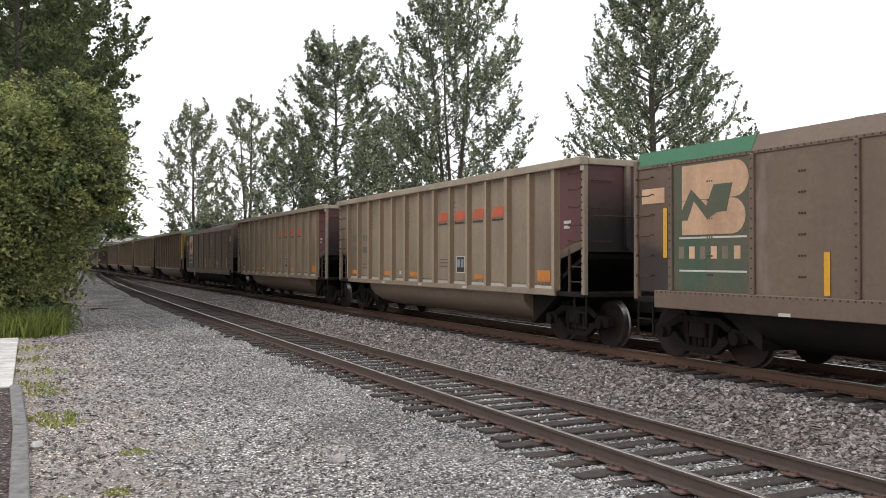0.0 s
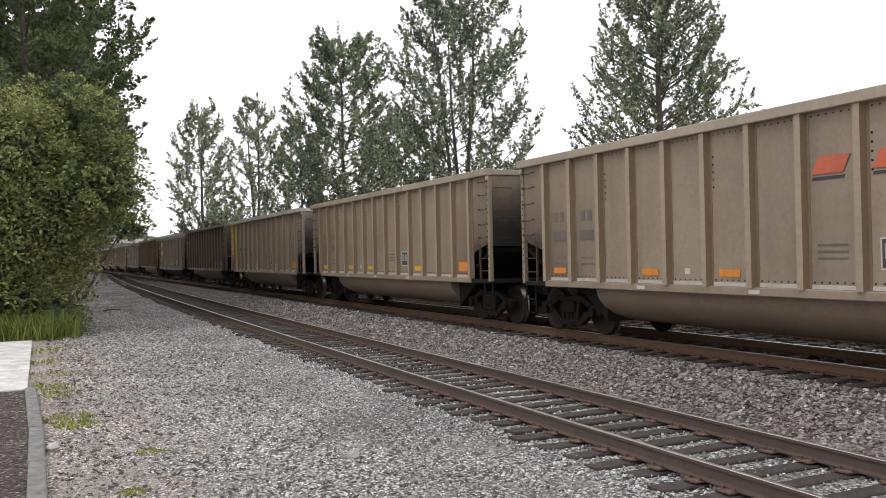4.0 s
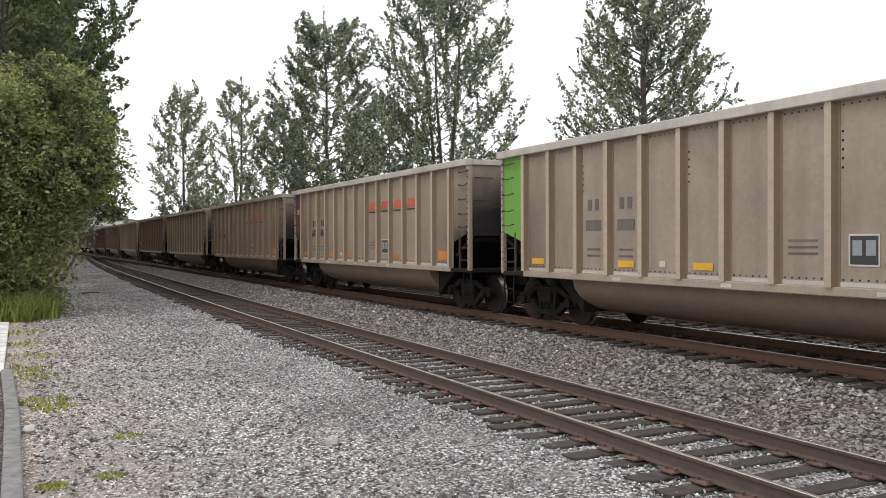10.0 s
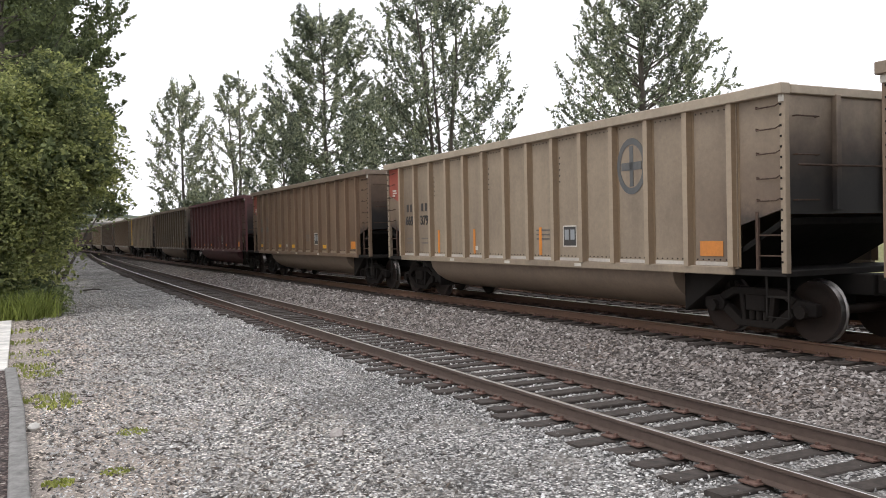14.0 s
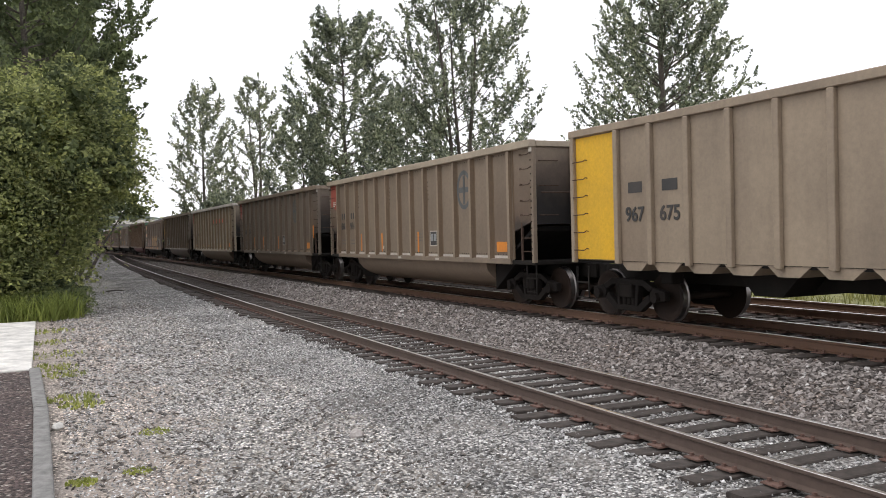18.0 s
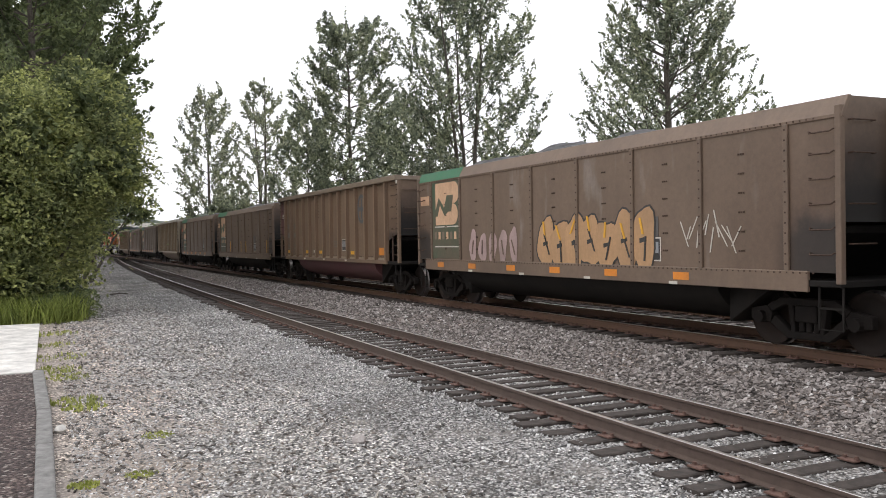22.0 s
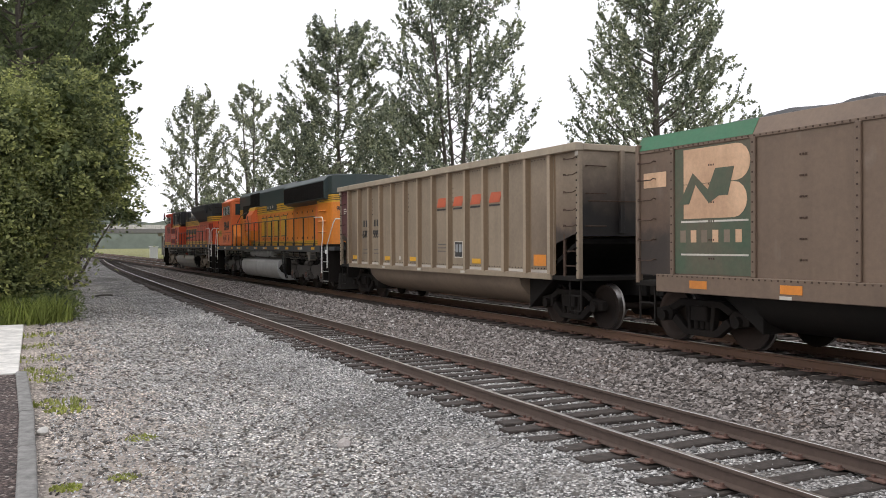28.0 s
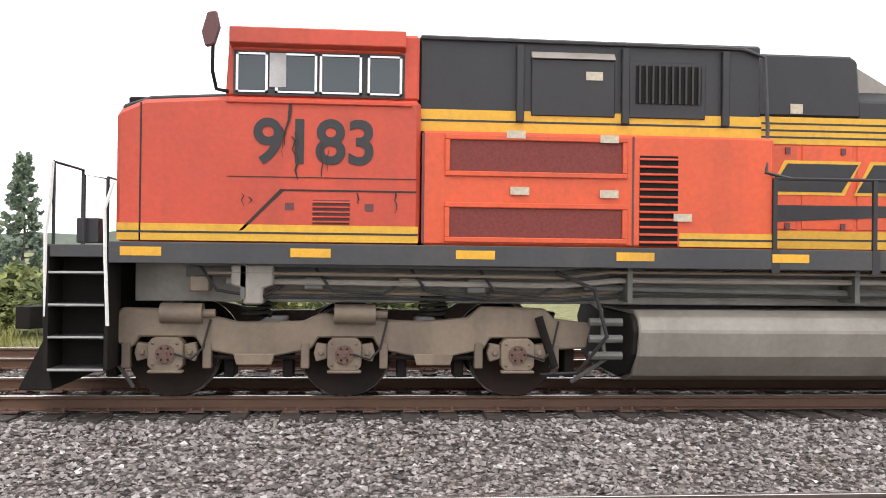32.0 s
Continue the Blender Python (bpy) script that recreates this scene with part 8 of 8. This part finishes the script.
    part("housing_cap", Geo().prism([(-1.0, 3.7), (-1.1, 3.7), (-1.2, 3.52), (-1.0, 3.6)], 5.9, 7.2, "x").mesh("housing_cap", "loco_yellow", 0.01), L, "yellow striped cap")
    part("blower_box", Geo().prism([(-1.0, 2.44), (-1.34, 2.44), (-1.34, 2.32), (-1.2, 2.05), (-1.0, 2.0)], 5.95, 7.1, "x").mesh("blower_box", "loco_amber", 0.02), L)
    for x in (5.9, 7.1):
        part("housing_strut", Geo().box(x, x + 0.07, -1.36, -1.0, 2.0, 2.5).mesh("housing_strut", "loco_amber", 0.01), L)
    for x in (3.35, 3.75):
        flat(L, "panel_seam", rect(x, x + 0.02, 1.96, 3.26), -1.004, "maroon")
    flat(L, "cabinet_door", rect(4.75, 5.1, 2.3, 2.95), -1.124, "grille_red", "dark red door")
    mark(L, "notice_plate", 5.42, 2.75, 0.3, 0.3, "white_mark", -1.124)
    mark(L, "notice_plate", 4.9, 3.04, 0.36, 0.07, "red", -1.124)
    company_word(L, 8.1, 0.95, 2.2, 3.07, -1.016, "loco_yellow", "loco_green", 0.0, 0.28)
    for x in [3.6 + 0.76 * i for i in range(19)]:
        if x > 7.4 and x < 16.8:
            d = part("hood_door", shared("amber_door", "loco_amber", lambda g: g.box(-0.35, 0.35, -0.012, 0, 1.98, 3.25), 0.006), L, at=(x, -1.0, 0))
            for z in (2.02, 3.1):
                part("latch", shared("latch", "maroon", lambda g: g.box(-0.03, 0.03, -0.02, 0, 0, 0.08)), d, at=(0.22, -0.012, z))
    # radiator section
    wing = [(-1.0, 3.4), (-1.45, 3.5), (-1.45, 4.2), (-1.25, 4.4), (1.25, 4.4), (1.45, 4.2), (1.45, 3.5), (1.0, 3.4)]
    part("radiator", Geo().prism(wing, 13.9, 19.65, "x").mesh("radiator", "loco_green", 0.015), L, "dark green radiator housing")
    for a, b in ((14.0, 16.72), (16.8, 19.55)):
        slats(L, "radiator_screen", a, b, 3.54, 4.16, -1.452, 34, "soot", "soot", True, "dark radiator screen")
    for x in (14.9, 16.2, 17.4):
        part("fan", Geo().tube((x, 0, 4.4), (x, 0, 4.6), 0.66, 0.6, 18).mesh("fan", "sill"), L)
    rear = [(18.27, -1.3), (20.1, -1.3), (20.85, -0.65), (20.85, 0.65), (20.1, 1.3), (18.27, 1.3)]
    part("rear_hood", Geo().prism(rear, 1.73, 3.36, "z").mesh("rear_hood", "loco_amber", 0.02), L)
    part("rear_band", Geo().prism(rear, 3.36, 3.64, "z").mesh("rear_band", "loco_yellow"), L, "yellow band")
    for z in (3.43, 3.5, 3.57):
        part("stripe_line", Geo().prism([(a + (0.005 if a > 19 else 0), b * 1.004) for a, b in rear], z - 0.012, z + 0.012, "z").mesh("stripe_line", "loco_black"), L)
    part("rear_hood_top", Geo().prism(rear, 3.64, 4.36, "z").mesh("rear_hood_top", "loco_green", 0.02), L)
    flat(L, "doorway", rect(17.75, 18.23, 2.1, 3.25), -1.016, "soot", "dark screened doorway")
    flat(L, "cabinet_door", rect(17.16, 17.7, 2.0, 3.3), -1.016, "loco_nose")
    for z in (2.3, 2.7, 3.1):
        part("louvre", Geo().prism([(-1.3, z), (-1.36, z - 0.05), (-1.3, z - 0.08)], 18.5, 19.4, "x").mesh("louvre", "loco_amber"), L)
    tx = part("rear_number", text_mesh("rear_number", "9844", 0.22, "loco_black"), L, at=(20.42, -1.03, 3.1))
    tx.rotation_euler = (0, 0, math.atan2(0.65, 0.75))
    rd = part("roundel", Geo().tube((0, -0.004, 0), (0, 0.004, 0), 0.24, n=24).mesh("roundel", "loco_black"), L, at=(20.68, -0.81, 2.6))
    rd.rotation_euler = (0, 0, math.atan2(0.65, 0.75))
    part("roundel_bar", Geo().box(-0.17, 0.17, -0.012, -0.006, -0.04, 0.04).box(-0.04, 0.04, -0.012, -0.006, -0.17, 0.17).mesh("roundel_bar", "loco_yellow"), rd)
    lamp_base = part("headlight", Geo().box(20.8, 20.97, -0.25, 0.25, 3.8, 4.0).mesh("headlight", "loco_black", 0.02), L)
    for y in (-0.12, 0.12):
        part("lens", Geo().tube((20.96, y, 3.9), (20.99, y, 3.9), 0.09, n=14).mesh("lens", "lens"), lamp_base)
    # railings: raised past the cab, then lower
    xs = [3.6, 4.6, 5.7, 7.4, 8.6, 9.6, 10.8, 12.0, 13.2, 14.4, 15.7, 17.1, 18.6]
    handrail(L, xs, 2.86)
    rail_run(L, "handrail", [(4.6, -1.53, 2.86), (5.7, -1.53, 3.3), (7.0, -1.53, 3.42), (7.4, -1.53, 2.9)], "loco_black", 0.02)
    steps_end(L, -1.22, 1)
    steps_end(L, 19.7, -1)
    pilot(L, -1.3, 1)
    pilot(L, 21.0, -1)
    corner_rail(L, [(-0.5, -1.55, 0.9), (-0.52, -1.56, 1.7), (-0.6, -1.55, 2.3), (-0.45, -1.5, 2.6)])
    corner_rail(L, [(-1.24, -1.5, 1.0), (-1.24, -1.52, 1.9), (-1.2, -1.5, 2.3), (-1.1, -1.5, 2.75)])
    for y in (-1.4, -0.6, 0.6, 1.4):
        rail_run(L, "end_railing", [(-1.18, y, 1.8), (-1.18, y, 2.75)], "loco_yellow", 0.022)
    corner_rail(L, [(18.6, -1.53, 2.82), (19.6, -1.53, 2.8), (19.73, -1.53, 2.66), (19.73, -1.55, 2.0), (19.64, -1.56, 1.7), (19.64, -1.56, 0.7)])
    corner_rail(L, [(21.2, -1.2, 2.7), (20.95, -1.45, 2.7), (20.85, -1.5, 2.55), (20.3, -1.56, 1.75), (20.3, -1.56, 0.9)])
    part("step_roundel", Geo().tube((20.1, -1.56, 1.5), (20.1, -1.525, 1.5), 0.08, n=16).mesh("step_roundel", "handrail"), L)
    return L, wheels


LOCOS = []
amber, amber_wheels = amber_loco()
LOCOS.append((22.1, amber, amber_wheels))
orange, orange_wheels = orange_loco()
LOCOS.append((44.71, orange, orange_wheels))


# ---- what moves ----
def train_x(t):
    """Where the trailing end of the last coal car is at t seconds."""
    d = t - 29
    return -10.809 + 17.7726 * d - 0.01958 * d * d + 0.000149 * d ** 3


def roll_rows(home, lead, radius, near=-75.0, past=6.0):
    """Rows for a wheelset that rolls while it is within sight of the camera; lead is its place ahead of train_x."""
    rows = [(0.0, 0.0)]
    t, last = 0.0, 0.0
    step = 1 / 30
    for k in range(1, 961):
        t = k * step
        x = train_x(t) + lead
        if near < x < past:
            turn = (train_x(t) - train_x(t - step)) / radius
            last += turn
            rows.append((t, last))
    rows.append((32.0, last)) if rows[-1][0] < 31.99 else None
    return [(t, Matrix.Translation(home) @ Matrix.Rotation(a, 4, "Y")) for t, a in rows]


def motions():
    times = [2.0 * i for i in range(17)]
    for n, car, wheels in CARS:
        walk(car, [(t, pose(train_x(t) + n * PITCH - (0.25 if n == 0 else 0), MAIN, RAIL)) for t in times])
        for w in wheels:
            walk(w, roll_rows(w.location.copy(), n * PITCH + w.parent.location.x + w.location.x, 0.457))
    for off, loco, wheels in LOCOS:
        walk(loco, [(t, pose(train_x(t) - off, MAIN, RAIL)) for t in times])
        for w in wheels:
            walk(w, roll_rows(w.location.copy(), w.parent.location.x + w.location.x - off, 0.533))


motions()
